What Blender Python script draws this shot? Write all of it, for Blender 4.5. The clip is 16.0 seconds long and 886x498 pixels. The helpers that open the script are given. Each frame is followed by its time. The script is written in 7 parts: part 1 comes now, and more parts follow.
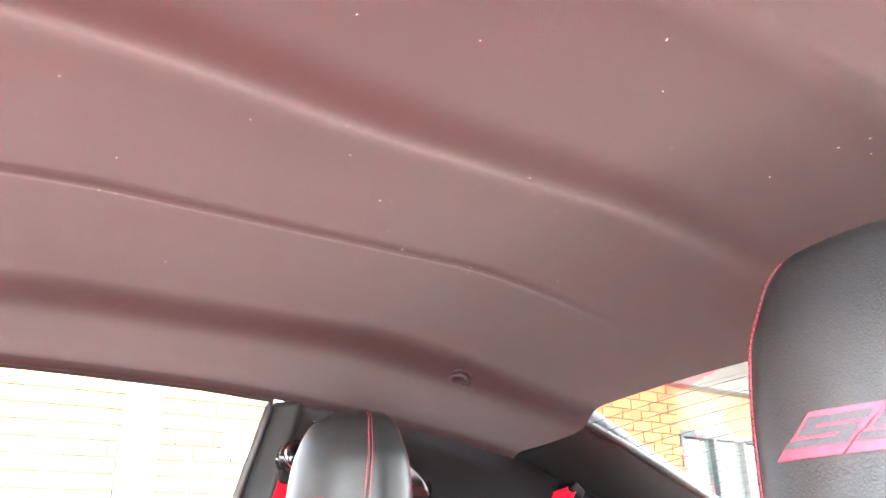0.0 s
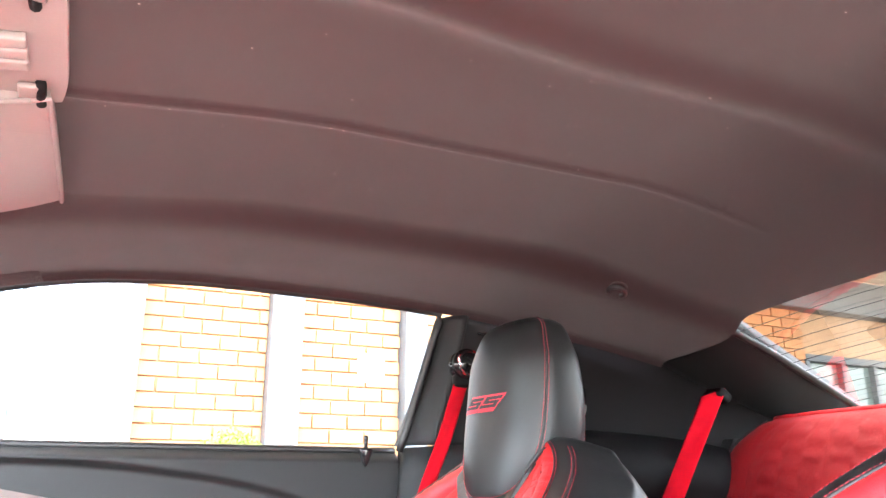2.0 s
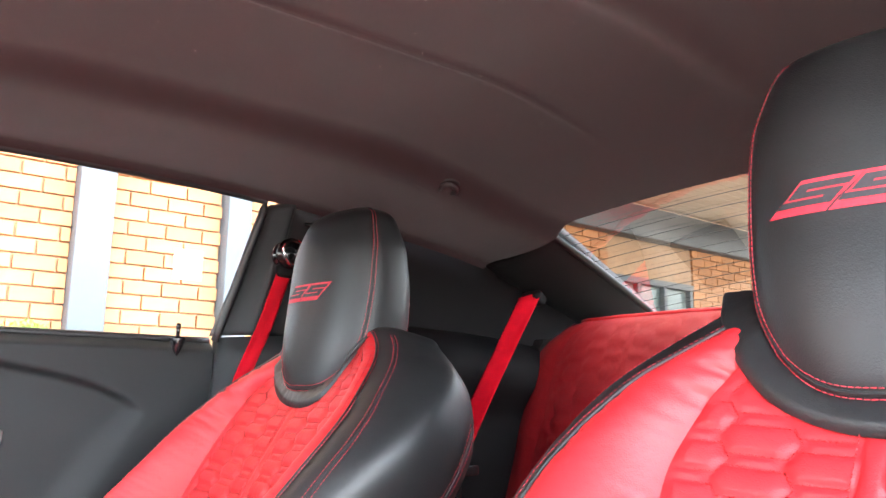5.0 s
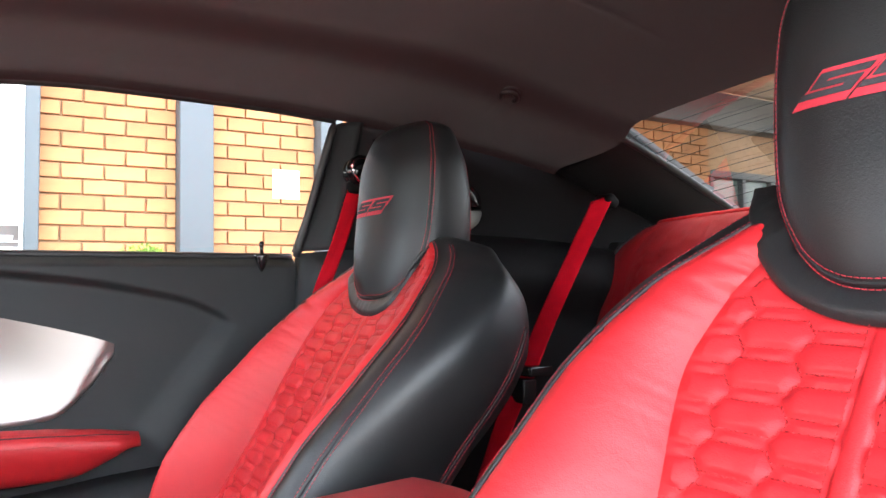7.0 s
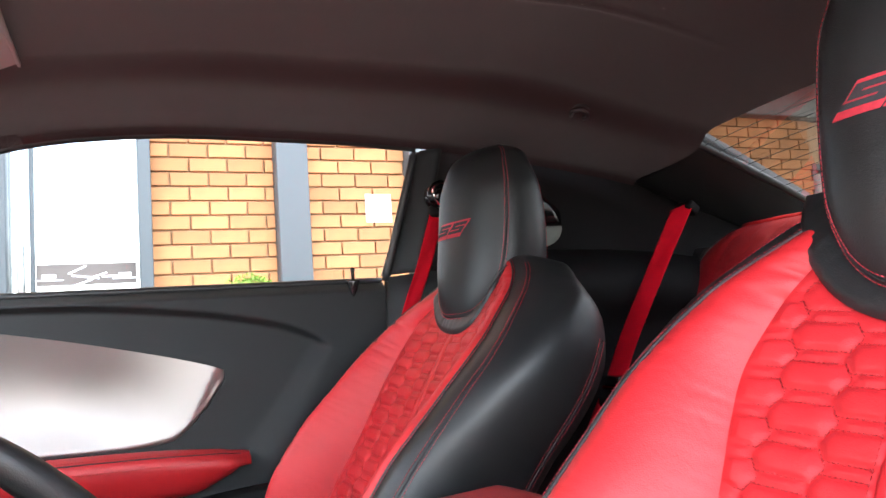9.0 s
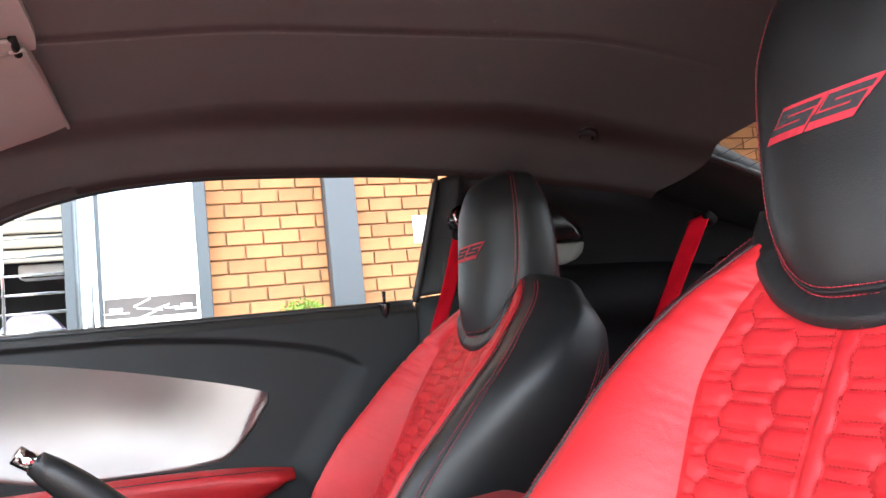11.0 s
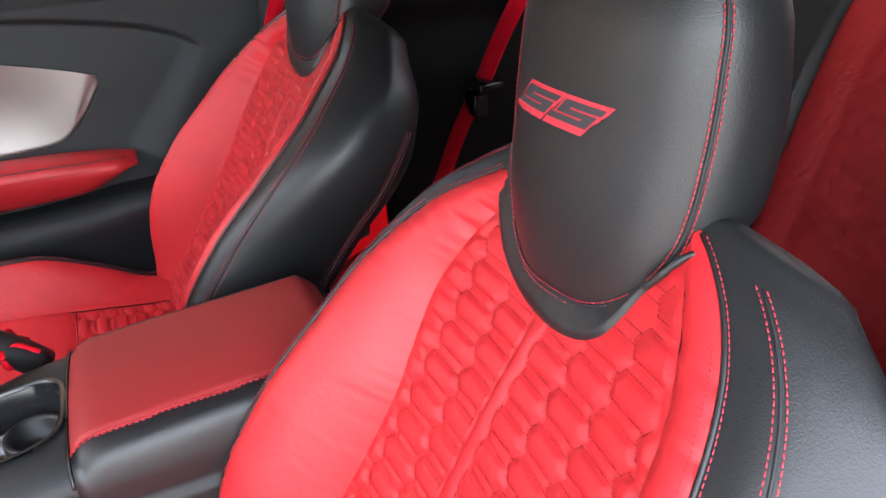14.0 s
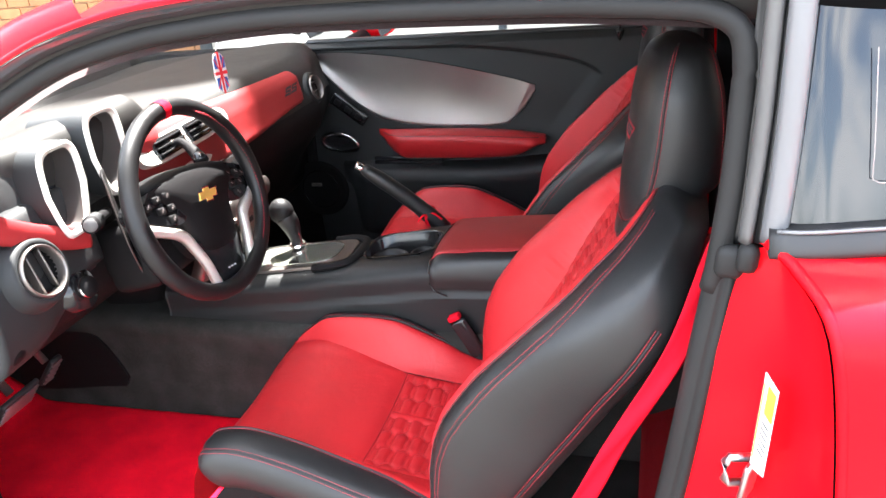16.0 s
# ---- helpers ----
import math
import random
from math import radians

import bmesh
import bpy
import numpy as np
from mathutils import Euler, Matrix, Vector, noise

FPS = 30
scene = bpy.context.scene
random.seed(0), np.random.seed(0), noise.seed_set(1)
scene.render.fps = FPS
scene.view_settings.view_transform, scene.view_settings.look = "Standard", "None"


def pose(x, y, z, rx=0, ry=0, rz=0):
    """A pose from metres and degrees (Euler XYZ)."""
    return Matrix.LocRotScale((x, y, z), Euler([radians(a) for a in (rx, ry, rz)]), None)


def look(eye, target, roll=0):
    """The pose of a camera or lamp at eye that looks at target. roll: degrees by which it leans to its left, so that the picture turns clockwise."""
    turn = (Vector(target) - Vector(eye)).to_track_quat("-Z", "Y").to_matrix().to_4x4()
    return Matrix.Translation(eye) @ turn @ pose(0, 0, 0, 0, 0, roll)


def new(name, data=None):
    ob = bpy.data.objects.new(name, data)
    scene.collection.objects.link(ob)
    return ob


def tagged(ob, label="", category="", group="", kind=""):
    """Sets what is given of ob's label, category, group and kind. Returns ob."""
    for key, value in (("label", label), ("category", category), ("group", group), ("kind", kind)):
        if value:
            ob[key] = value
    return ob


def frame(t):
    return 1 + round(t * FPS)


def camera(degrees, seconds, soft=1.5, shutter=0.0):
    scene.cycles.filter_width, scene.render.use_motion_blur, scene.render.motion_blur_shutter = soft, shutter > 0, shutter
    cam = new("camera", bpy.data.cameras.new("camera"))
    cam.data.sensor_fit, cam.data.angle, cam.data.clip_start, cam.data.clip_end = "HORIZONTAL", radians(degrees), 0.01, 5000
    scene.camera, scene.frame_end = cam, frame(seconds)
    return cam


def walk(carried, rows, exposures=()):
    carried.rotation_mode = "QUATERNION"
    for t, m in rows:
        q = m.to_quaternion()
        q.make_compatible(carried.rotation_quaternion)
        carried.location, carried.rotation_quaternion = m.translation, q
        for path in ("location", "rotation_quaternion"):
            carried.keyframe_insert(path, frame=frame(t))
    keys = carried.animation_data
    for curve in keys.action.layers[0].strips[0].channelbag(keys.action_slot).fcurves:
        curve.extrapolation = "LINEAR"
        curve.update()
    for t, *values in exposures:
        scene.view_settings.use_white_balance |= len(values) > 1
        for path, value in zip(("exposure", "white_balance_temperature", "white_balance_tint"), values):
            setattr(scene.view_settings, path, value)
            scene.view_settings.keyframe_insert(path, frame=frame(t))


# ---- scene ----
cam = camera(59.8, 16.0)
PATH = [
    (0, (-0.402, -0.603, 1.004), (0.609, 0.952, 1.752), -0.8),
    (0.5, (-0.468, -0.618, 0.958), (0.552, 0.949, 1.667), -3.3),
    (1, (-0.499, -0.626, 0.944), (0.503, 0.972, 1.61), -3.2),
    (1.5, (-0.515, -0.624, 0.946), (0.375, 1.052, 1.579), -1.1),
    (2, (-0.527, -0.644, 0.951), (0.275, 1.091, 1.54), 0.0),
    (2.5, (-0.535, -0.642, 0.948), (0.234, 1.118, 1.505), -1.0),
    (3, (-0.529, -0.637, 0.947), (0.236, 1.138, 1.459), -0.2),
    (3.5, (-0.531, -0.63, 0.944), (0.354, 1.088, 1.458), 0.4),
    (4, (-0.519, -0.614, 0.938), (0.544, 1.012, 1.411), 0.5),
    (4.5, (-0.516, -0.605, 0.933), (0.695, 0.929, 1.356), 0.6),
    (7, (-0.477, -0.66, 0.929), (0.532, 1.062, 1.059), -1.1),
    (7.5, (-0.479, -0.687, 0.947), (0.445, 1.082, 1.085), -0.6),
    (8, (-0.494, -0.706, 0.945), (0.319, 1.112, 1.124), -1.8),
    (8.5, (-0.483, -0.716, 0.937), (0.3, 1.116, 1.116), -3.0),
    (9, (-0.478, -0.717, 0.932), (0.309, 1.113, 1.11), -3.8),
    (11.5, (-0.424, -0.82, 0.929), (0.212, 1.062, 1.167), -6.4),
    (12, (-0.385, -0.795, 0.928), (0.41, 1.039, 0.999), -5.0),
    (12.5, (-0.313, -0.785, 0.939), (0.762, 0.901, 0.888), -0.5),
    (13, (-0.251, -0.727, 0.943), (0.875, 0.922, 0.829), 2.2),
    (13.5, (-0.232, -0.72, 1.09), (0.721, 0.967, 0.593), 0.8),
    (14, (-0.262, -0.812, 1.237), (0.391, 0.806, 0.261), -3.3),
    (14.5, (-0.18, -0.989, 1.337), (-0.092, 0.737, 0.329), -2.7),
    (15, (-0.136, -1.154, 1.385), (-0.506, 0.615, 0.528), -3.1),
    (15.5, (-0.092, -1.366, 1.38), (-0.538, 0.388, 0.529), -4.0),
    (16, (0.043, -1.485, 1.396), (-0.495, 0.246, 0.552), -6.0),
]
walk(cam, [(t, look(eye, target, roll)) for t, eye, target, roll in PATH],
     exposures=[(0.0, 7.4), (0.5, 7.2), (1.0, 6.8), (2.0, 6.35), (3.5, 6.2), (4.5, 5.95), (7.0, 5.05), (9.0, 4.78), (11.5, 4.65), (12.0, 4.5), (13.0, 4.3), (13.5, 4.4), (14.5, 4.95), (15.5, 4.3), (16.0, 4.08)])

# ---- world, sun, large lights ----
world = bpy.data.worlds.new("sky")
scene.world = world
world.use_nodes = True
wn = world.node_tree
sky = wn.nodes.new("ShaderNodeTexSky")
sky.sky_type, sky.sun_disc = "NISHITA", False
SUN_ELEV, SUN_ROT = 67.0, -4.0
sky.sun_elevation, sky.sun_rotation = radians(SUN_ELEV), radians(SUN_ROT)
sky.dust_density = 3.0
# broken white cloud over the blue
wtc, wno, wmr, wmx = (wn.nodes.new("ShaderNode" + k) for k in ("TexCoord", "TexNoise", "MapRange", "MixRGB"))
wno.inputs["Scale"].default_value, wno.inputs["Detail"].default_value, wno.inputs["Distortion"].default_value = 6.5, 10, 0.9
wmr.inputs[1].default_value, wmr.inputs[2].default_value, wmr.inputs[3].default_value, wmr.inputs[4].default_value = 0.42, 0.60, 0.06, 0.95
wmx.inputs[2].default_value = (6.4, 6.5, 6.6, 1)
wn.links.new(wtc.outputs["Generated"], wno.inputs["Vector"])
wn.links.new(wno.outputs["Fac"], wmr.inputs[0])
wn.links.new(wmr.outputs[0], wmx.inputs[0])
wn.links.new(sky.outputs[0], wmx.inputs[1])
wn.links.new(wmx.outputs[0], wn.nodes["Background"].inputs[0])
wn.nodes["Background"].inputs[1].default_value = 0.09
sun_data = bpy.data.lights.new("sun", "SUN")
sun_data.energy, sun_data.angle, sun_data.color = 4.7, radians(0.6), (1.0, 0.97, 0.93)
sun = new("sun", sun_data)
# sun_rotation turns clockwise from +y, seen from above
_e, _r = radians(SUN_ELEV), radians(SUN_ROT)
SUN_WAY = Vector((math.sin(_r) * math.cos(_e), math.cos(_r) * math.cos(_e), math.sin(_e)))
sun.matrix_world = look(SUN_WAY * 30, (0, 0, 0))


# ---- materials ----
def material(name, colour, rough=0.5, metal=0.0, vary=0.12, scale=8.0, grain=0.0, grain_scale=400.0, wear=0.0, coat=0.0, sheen=0.0, spec=0.5, island=0.0):
    """Principled surface with variation at two scales, fine relief and some uneven gloss."""
    m = bpy.data.materials.new(name)
    m.use_nodes = True
    nt = m.node_tree
    b = nt.nodes["Principled BSDF"]
    b.inputs["Metallic"].default_value = metal
    b.inputs["Coat Weight"].default_value = coat
    b.inputs["Coat Roughness"].default_value = 0.06
    b.inputs["Sheen Weight"].default_value = sheen
    b.inputs["Specular IOR Level"].default_value = spec
    tc = nt.nodes.new("ShaderNodeTexCoord")
    n1, n2 = nt.nodes.new("ShaderNodeTexNoise"), nt.nodes.new("ShaderNodeTexNoise")
    n1.inputs["Scale"].default_value, n1.inputs["Detail"].default_value = scale, 3
    n2.inputs["Scale"].default_value, n2.inputs["Detail"].default_value = grain_scale, 2
    for n in (n1, n2):
        nt.links.new(tc.outputs["Object"], n.inputs["Vector"])
    ramp = nt.nodes.new("ShaderNodeMapRange")
    ramp.inputs[1].default_value, ramp.inputs[2].default_value = 0.3, 0.7
    ramp.inputs[3].default_value, ramp.inputs[4].default_value = 1 - vary, 1 + vary
    nt.links.new(n1.outputs["Fac"], ramp.inputs[0])
    value = ramp.outputs[0]
    if wear:
        r2 = nt.nodes.new("ShaderNodeMapRange")
        r2.inputs[1].default_value, r2.inputs[2].default_value = 0.35, 0.65
        r2.inputs[3].default_value, r2.inputs[4].default_value = 1 - wear, 1 + wear
        nt.links.new(n2.outputs["Fac"], r2.inputs[0])
        mul = nt.nodes.new("ShaderNodeMath")
        mul.operation = "MULTIPLY"
        nt.links.new(value, mul.inputs[0])
        nt.links.new(r2.outputs[0], mul.inputs[1])
        value = mul.outputs[0]
    if island:
        info = nt.nodes.new("ShaderNodeObjectInfo")
        geo = nt.nodes.new("ShaderNodeNewGeometry")
        add = nt.nodes.new("ShaderNodeMath")
        nt.links.new(info.outputs["Random"], add.inputs[0])
        nt.links.new(geo.outputs["Random Per Island"], add.inputs[1])
        fr = nt.nodes.new("ShaderNodeMath")
        fr.operation = "FRACT"
        nt.links.new(add.outputs[0], fr.inputs[0])
        r3 = nt.nodes.new("ShaderNodeMapRange")
        r3.inputs[3].default_value, r3.inputs[4].default_value = 1 - island, 1 + island
        nt.links.new(fr.outputs[0], r3.inputs[0])
        mul = nt.nodes.new("ShaderNodeMath")
        mul.operation = "MULTIPLY"
        nt.links.new(value, mul.inputs[0])
        nt.links.new(r3.outputs[0], mul.inputs[1])
        value = mul.outputs[0]
    mix = nt.nodes.new("ShaderNodeVectorMath")
    mix.operation = "SCALE"
    mix.inputs[0].default_value = colour
    nt.links.new(value, mix.inputs["Scale"])
    nt.links.new(mix.outputs[0], b.inputs["Base Color"])
    rr = nt.nodes.new("ShaderNodeMapRange")
    rr.inputs[3].default_value, rr.inputs[4].default_value = max(rough - 0.07, 0.01), min(rough + 0.07, 1)
    nt.links.new(n1.outputs["Fac"], rr.inputs[0])
    nt.links.new(rr.outputs[0], b.inputs["Roughness"])
    if grain:
        bump = nt.nodes.new("ShaderNodeBump")
        bump.inputs["Strength"].default_value, bump.inputs["Distance"].default_value = grain, 0.001
        nt.links.new(n2.outputs["Fac"], bump.inputs["Height"])
        nt.links.new(bump.outputs[0], b.inputs["Normal"])
    return m


def leather(name, colour, rough, bump=0.35, crease=0.5, gloss=0.52):
    """Leather: fine pebbles and soft drawn creases."""
    m = material(name, colour, rough, vary=0.06, scale=14, grain=bump, grain_scale=900, spec=gloss)
    nt = m.node_tree
    b = nt.nodes["Principled BSDF"]
    old = [l for l in nt.links if l.to_socket == b.inputs["Normal"]][0].from_node
    tc = [n for n in nt.nodes if n.type == "TEX_COORD"][0]
    vor = nt.nodes.new("ShaderNodeTexVoronoi")
    vor.inputs["Scale"].default_value = 620
    nt.links.new(tc.outputs["Object"], vor.inputs["Vector"])
    wav = nt.nodes.new("ShaderNodeTexNoise")
    wav.inputs["Scale"].default_value, wav.inputs["Detail"].default_value, wav.inputs["Distortion"].default_value = 16, 2, 1.2
    nt.links.new(tc.outputs["Object"], wav.inputs["Vector"])
    b2, b3 = nt.nodes.new("ShaderNodeBump"), nt.nodes.new("ShaderNodeBump")
    b2.inputs["Strength"].default_value, b2.inputs["Distance"].default_value = bump, 0.0004
    b3.inputs["Strength"].default_value, b3.inputs["Distance"].default_value = crease, 0.006
    fine = nt.nodes.new("ShaderNodeTexNoise")
    fine.inputs["Scale"].default_value, fine.inputs["Detail"].default_value, fine.inputs["Distortion"].default_value = 55, 3, 1.6
    nt.links.new(tc.outputs["Object"], fine.inputs["Vector"])
    both = nt.nodes.new("ShaderNodeMath")
    both.operation = "MULTIPLY_ADD"
    both.inputs[1].default_value = 0.24
    nt.links.new(fine.outputs["Fac"], both.inputs[0])
    nt.links.new(wav.outputs["Fac"], both.inputs[2])
    nt.links.new(both.outputs[0], b3.inputs["Height"])
    nt.links.new(vor.outputs["Distance"], b2.inputs["Height"])
    nt.links.new(b3.outputs[0], b2.inputs["Normal"])
    nt.links.new(b2.outputs[0], old.inputs["Normal"])
    return m


def thin_glass(name, tint=(0.93, 0.97, 0.95), rough=0.0, ior=1.5):
    """A pane: clear, with the gloss of glass at glancing angles."""
    m = bpy.data.materials.new(name)
    m.use_nodes = True
    nt = m.node_tree
    nt.nodes.remove(nt.nodes["Principled BSDF"])
    tr, gl, mx, fr = (nt.nodes.new("ShaderNode" + k) for k in ("BsdfTransparent", "BsdfGlossy", "MixShader", "Fresnel"))
    tr.inputs[0].default_value = (*tint, 1)
    gl.inputs["Roughness"].default_value = rough
    fr.inputs["IOR"].default_value = ior
    nt.links.new(fr.outputs[0], mx.inputs[0])
    nt.links.new(tr.outputs[0], mx.inputs[1])
    nt.links.new(gl.outputs[0], mx.inputs[2])
    nt.links.new(mx.outputs[0], nt.nodes["Material Output"].inputs[0])
    return m


RED = leather("red_leather", (0.50, 0.0155, 0.021), 0.49, 0.2, 0.22, 0.42)
RED_ARM = leather("red_armrest_leather", (0.40, 0.013, 0.017), 0.5, 0.25, 0.1)
RED_DASH = leather("red_dash_leather", (0.27, 0.013, 0.015), 0.55, 0.3, 0.1)
BLACK = leather("black_leather", (0.0115, 0.0118, 0.0122), 0.43, 0.20, 0.08, 0.48)
THREAD = material("red_thread", (0.52, 0.025, 0.045), 0.6, vary=0.15, scale=200)
THREAD_DARK = material("dark_red_thread", (0.33, 0.008, 0.012), 0.7, vary=0.15, scale=200)
THREAD_BLACK = material("black_thread", (0.008, 0.008, 0.009), 0.7, vary=0.15, scale=200)
HEADLINER = material("headliner_cloth", (0.0275, 0.0092, 0.0105), 0.95, vary=0.07, scale=9, grain=0.5, grain_scale=1500, wear=0.12, sheen=0.2, spec=0.2)
TRIM = material("black_trim_plastic", (0.0065, 0.006, 0.0065), 0.62, vary=0.08, scale=10, grain=0.35, grain_scale=1100, spec=0.12)
TRIM_SOFT = material("soft_dark_grey_trim", (0.0170, 0.0182, 0.0190), 0.58, vary=0.08, scale=7, grain=0.45, grain_scale=900, spec=0.3)
GLOSS = material("gloss_black_plastic", (0.012, 0.012, 0.013), 0.15, vary=0.05)
SILVER = material("satin_silver_plastic", (0.200, 0.180, 0.170), 0.32, metal=0.85, vary=0.04, scale=12, grain=0.05, grain_scale=1500)
BRIGHT_SILVER = material("bright_satin_silver", (0.62, 0.59, 0.54), 0.36, metal=0.45, vary=0.04, scale=12)
CHROME = material("chrome", (0.8, 0.8, 0.8), 0.08, metal=1.0, vary=0.03)
STEEL = material("brushed_steel", (0.5, 0.5, 0.5), 0.35, metal=1.0, vary=0.1, scale=30)
PAINT = material("red_car_paint", (0.72, 0.004, 0.010), 0.25, vary=0.03, scale=6, coat=0.05, spec=0.06)
BELT = material("red_seat_belt_webbing", (0.62, 0.006, 0.02), 0.6, vary=0.08, scale=30, grain=0.6, grain_scale=700, spec=0.06)
CARPET = material("charcoal_carpet", (0.030, 0.029, 0.027), 1.0, vary=0.3, scale=14, grain=1.0, grain_scale=800, wear=0.4, spec=0.1)
CARPET_RED = material("red_carpet", (0.85, 0.006, 0.022), 1.0, vary=0.12, scale=12, grain=1.0, grain_scale=700, wear=0.2, spec=0.05)
RUBBER = material("black_rubber_seal", (0.016, 0.016, 0.017), 0.45, vary=0.1, scale=20)
CAP_GREY = material("grey_cap_plastic", (0.07, 0.066, 0.064), 0.5, vary=0.05)
BEIGE = material("grey_beige_plastic", (0.27, 0.235, 0.225), 0.5, vary=0.05, grain=0.2)
GOLD = material("gold_badge", (0.85, 0.55, 0.13), 0.3, metal=0.5, vary=0.05)
WHITE = material("white_card", (0.8, 0.8, 0.78), 0.5, vary=0.03)
BLUE = material("flag_blue", (0.03, 0.09, 0.35), 0.4, vary=0.05)
FLAG_RED = material("flag_red", (0.65, 0.02, 0.03), 0.4, vary=0.05)
YELLOW = material("yellow_print", (0.8, 0.65, 0.05), 0.5, vary=0.05)
INK = material("dark_print", (0.03, 0.03, 0.03), 0.6, vary=0.05)
BRICK = material("orange_face_brick", (0.40, 0.180, 0.072), 0.85, vary=0.12, scale=10, grain=0.7, grain_scale=220, wear=0.12, island=0.16)
MORTAR = material("brown_mortar", (0.36, 0.225, 0.13), 0.95, vary=0.15, scale=25, grain=0.6, grain_scale=300)
GREY_PAINT = material("grey_painted_steel", (0.056, 0.066, 0.072), 0.5, vary=0.06, scale=3, grain=0.1)
PAVING = material("brick_paving", (0.075, 0.068, 0.063), 0.9, vary=0.25, scale=2, grain=0.6, grain_scale=80, wear=0.15)
SOFFIT = material("beige_soffit_boards", (0.55, 0.42, 0.28), 0.8, vary=0.08, scale=2)
LEAF = material("yellow_green_leaves", (0.16, 0.26, 0.03), 0.6, vary=0.3, scale=20, island=0.35)
PLANTER = material("dark_grey_planter", (0.05, 0.052, 0.055), 0.7, vary=0.1, grain=0.3)
GLASS = thin_glass("clear_glass", (0.82, 0.85, 0.84))
SCREEN_GLASS = thin_glass("green_tinted_screen", (0.92, 0.95, 0.94))
SHOP_GLASS = material("mirror_shop_glass", (0.55, 0.58, 0.59), 0.03, metal=1.0, vary=0.03, scale=1)
GLOOM_SOIL = material("near_black_gloom_and_soil", (0.02, 0.02, 0.022), 0.8, vary=0.2)
BLIND = material("beige_blind", (0.38, 0.34, 0.27), 0.7, vary=0.08, scale=5)
LAVENDER = material("lavender_plastic", (0.32, 0.28, 0.42), 0.45, vary=0.1)
SCREEN = material("dark_gauge_face", (0.01, 0.01, 0.012), 0.2, vary=0.05)
ORANGE_FACE = material("red_gauge_face", (0.45, 0.06, 0.03), 0.3, vary=0.1)

# ---- mesh helpers ----
ORIG = {}


def thing(name, at, label, category, group="", kind=""):
    ob = new(name)
    ob.empty_display_size = 0.05
    ob.location = at
    ORIG[ob] = Vector(at)
    return tagged(ob, label, category, group, kind)


def part(name, V, F, mat, parent=None, label="", smooth=True, mats=None, index=None, kind=""):
    """One mesh object; V in world places, kept relative to the thing it belongs to."""
    o = ORIG.get(parent, Vector())
    me = bpy.data.meshes.new(name)
    me.from_pydata([(p[0] - o.x, p[1] - o.y, p[2] - o.z) for p in V], [], [tuple(f) for f in F])
    for m in (mats or [mat]):
        me.materials.append(m)
    if index is not None:
        me.polygons.foreach_set("material_index", index)
    if smooth:
        me.polygons.foreach_set("use_smooth", [True] * len(me.polygons))
    me.update()
    ob = new(name, me)
    if parent is not None:
        ob.parent = parent
    ORIG[ob] = o
    return tagged(ob, label, kind=kind)


def lone(name, V, F, mat, label, category, group="", kind="", smooth=True, at=None):
    """A thing that is one mesh, its origin at its base."""
    V = [Vector(p) for p in V]
    if at is None:
        n = len(V)
        at = Vector((sum(p.x for p in V) / n, sum(p.y for p in V) / n, min(p.z for p in V)))
    holder = Vector(at)
    me = bpy.data.meshes.new(name)
    me.from_pydata([tuple(p - holder) for p in V], [], [tuple(f) for f in F])
    me.materials.append(mat)
    if smooth:
        me.polygons.foreach_set("use_smooth", [True] * len(me.polygons))
    me.update()
    ob = new(name, me)
    ob.location = holder
    ORIG[ob] = holder
    return tagged(ob, label, category, group, kind)


def spline(table):
    """A smooth function through rows of (x, y...)."""
    xs = np.array([r[0] for r in table], float)
    ys = np.array([r[1:] for r in table], float)
    m = np.zeros_like(ys)
    d = np.diff(ys, axis=0) / np.diff(xs)[:, None]
    m[0], m[-1] = d[0], d[-1]
    for i in range(1, len(xs) - 1):
        m[i] = np.where(d[i - 1] * d[i] > 0, 2 * d[i - 1] * d[i] / (d[i - 1] + d[i] + 1e-12), 0)

    def f(x):
        x = min(max(x, xs[0]), xs[-1])
        i = min(np.searchsorted(xs, x, side="right") - 1, len(xs) - 2)
        h = xs[i + 1] - xs[i]
        t = (x - xs[i]) / h
        v = (2 * t**3 - 3 * t**2 + 1) * ys[i] + (t**3 - 2 * t**2 + t) * h * m[i] + (-2 * t**3 + 3 * t**2) * ys[i + 1] + (t**3 - t**2) * h * m[i + 1]
        return v if len(v) > 1 else float(v[0])
    return f


def catmull(points, n, closed=False):
    """n points along a smooth curve through the given ones, evenly by length."""
    P = [Vector(p) for p in points]
    k = len(P)
    out = []
    for i in range(k if closed else k - 1):
        a = P[(i - 1) % k] if closed or i else P[0] * 2 - P[1]
        b, c = P[i % k], P[(i + 1) % k]
        d = P[(i + 2) % k] if closed or i + 2 < k else P[-1] * 2 - P[-2]
        for s in range(12):
            t = s / 12
            out.append(0.5 * (2 * b + (c - a) * t + (2 * a - 5 * b + 4 * c - d) * t * t + (3 * b - a - 3 * c + d) * t**3))
    out.append(out[0].copy() if closed else P[-1].copy())
    L = [0.0]
    for p, q in zip(out, out[1:]):
        L.append(L[-1] + (q - p).length)
    res, j = [], 0
    for i in range(n):
        s = L[-1] * i / (n if closed else n - 1)
        while j < len(L) - 2 and L[j + 1] < s:
            j += 1
        t = (s - L[j]) / max(L[j + 1] - L[j], 1e-9)
        res.append(out[j].lerp(out[j + 1], min(t, 1)))
    return res


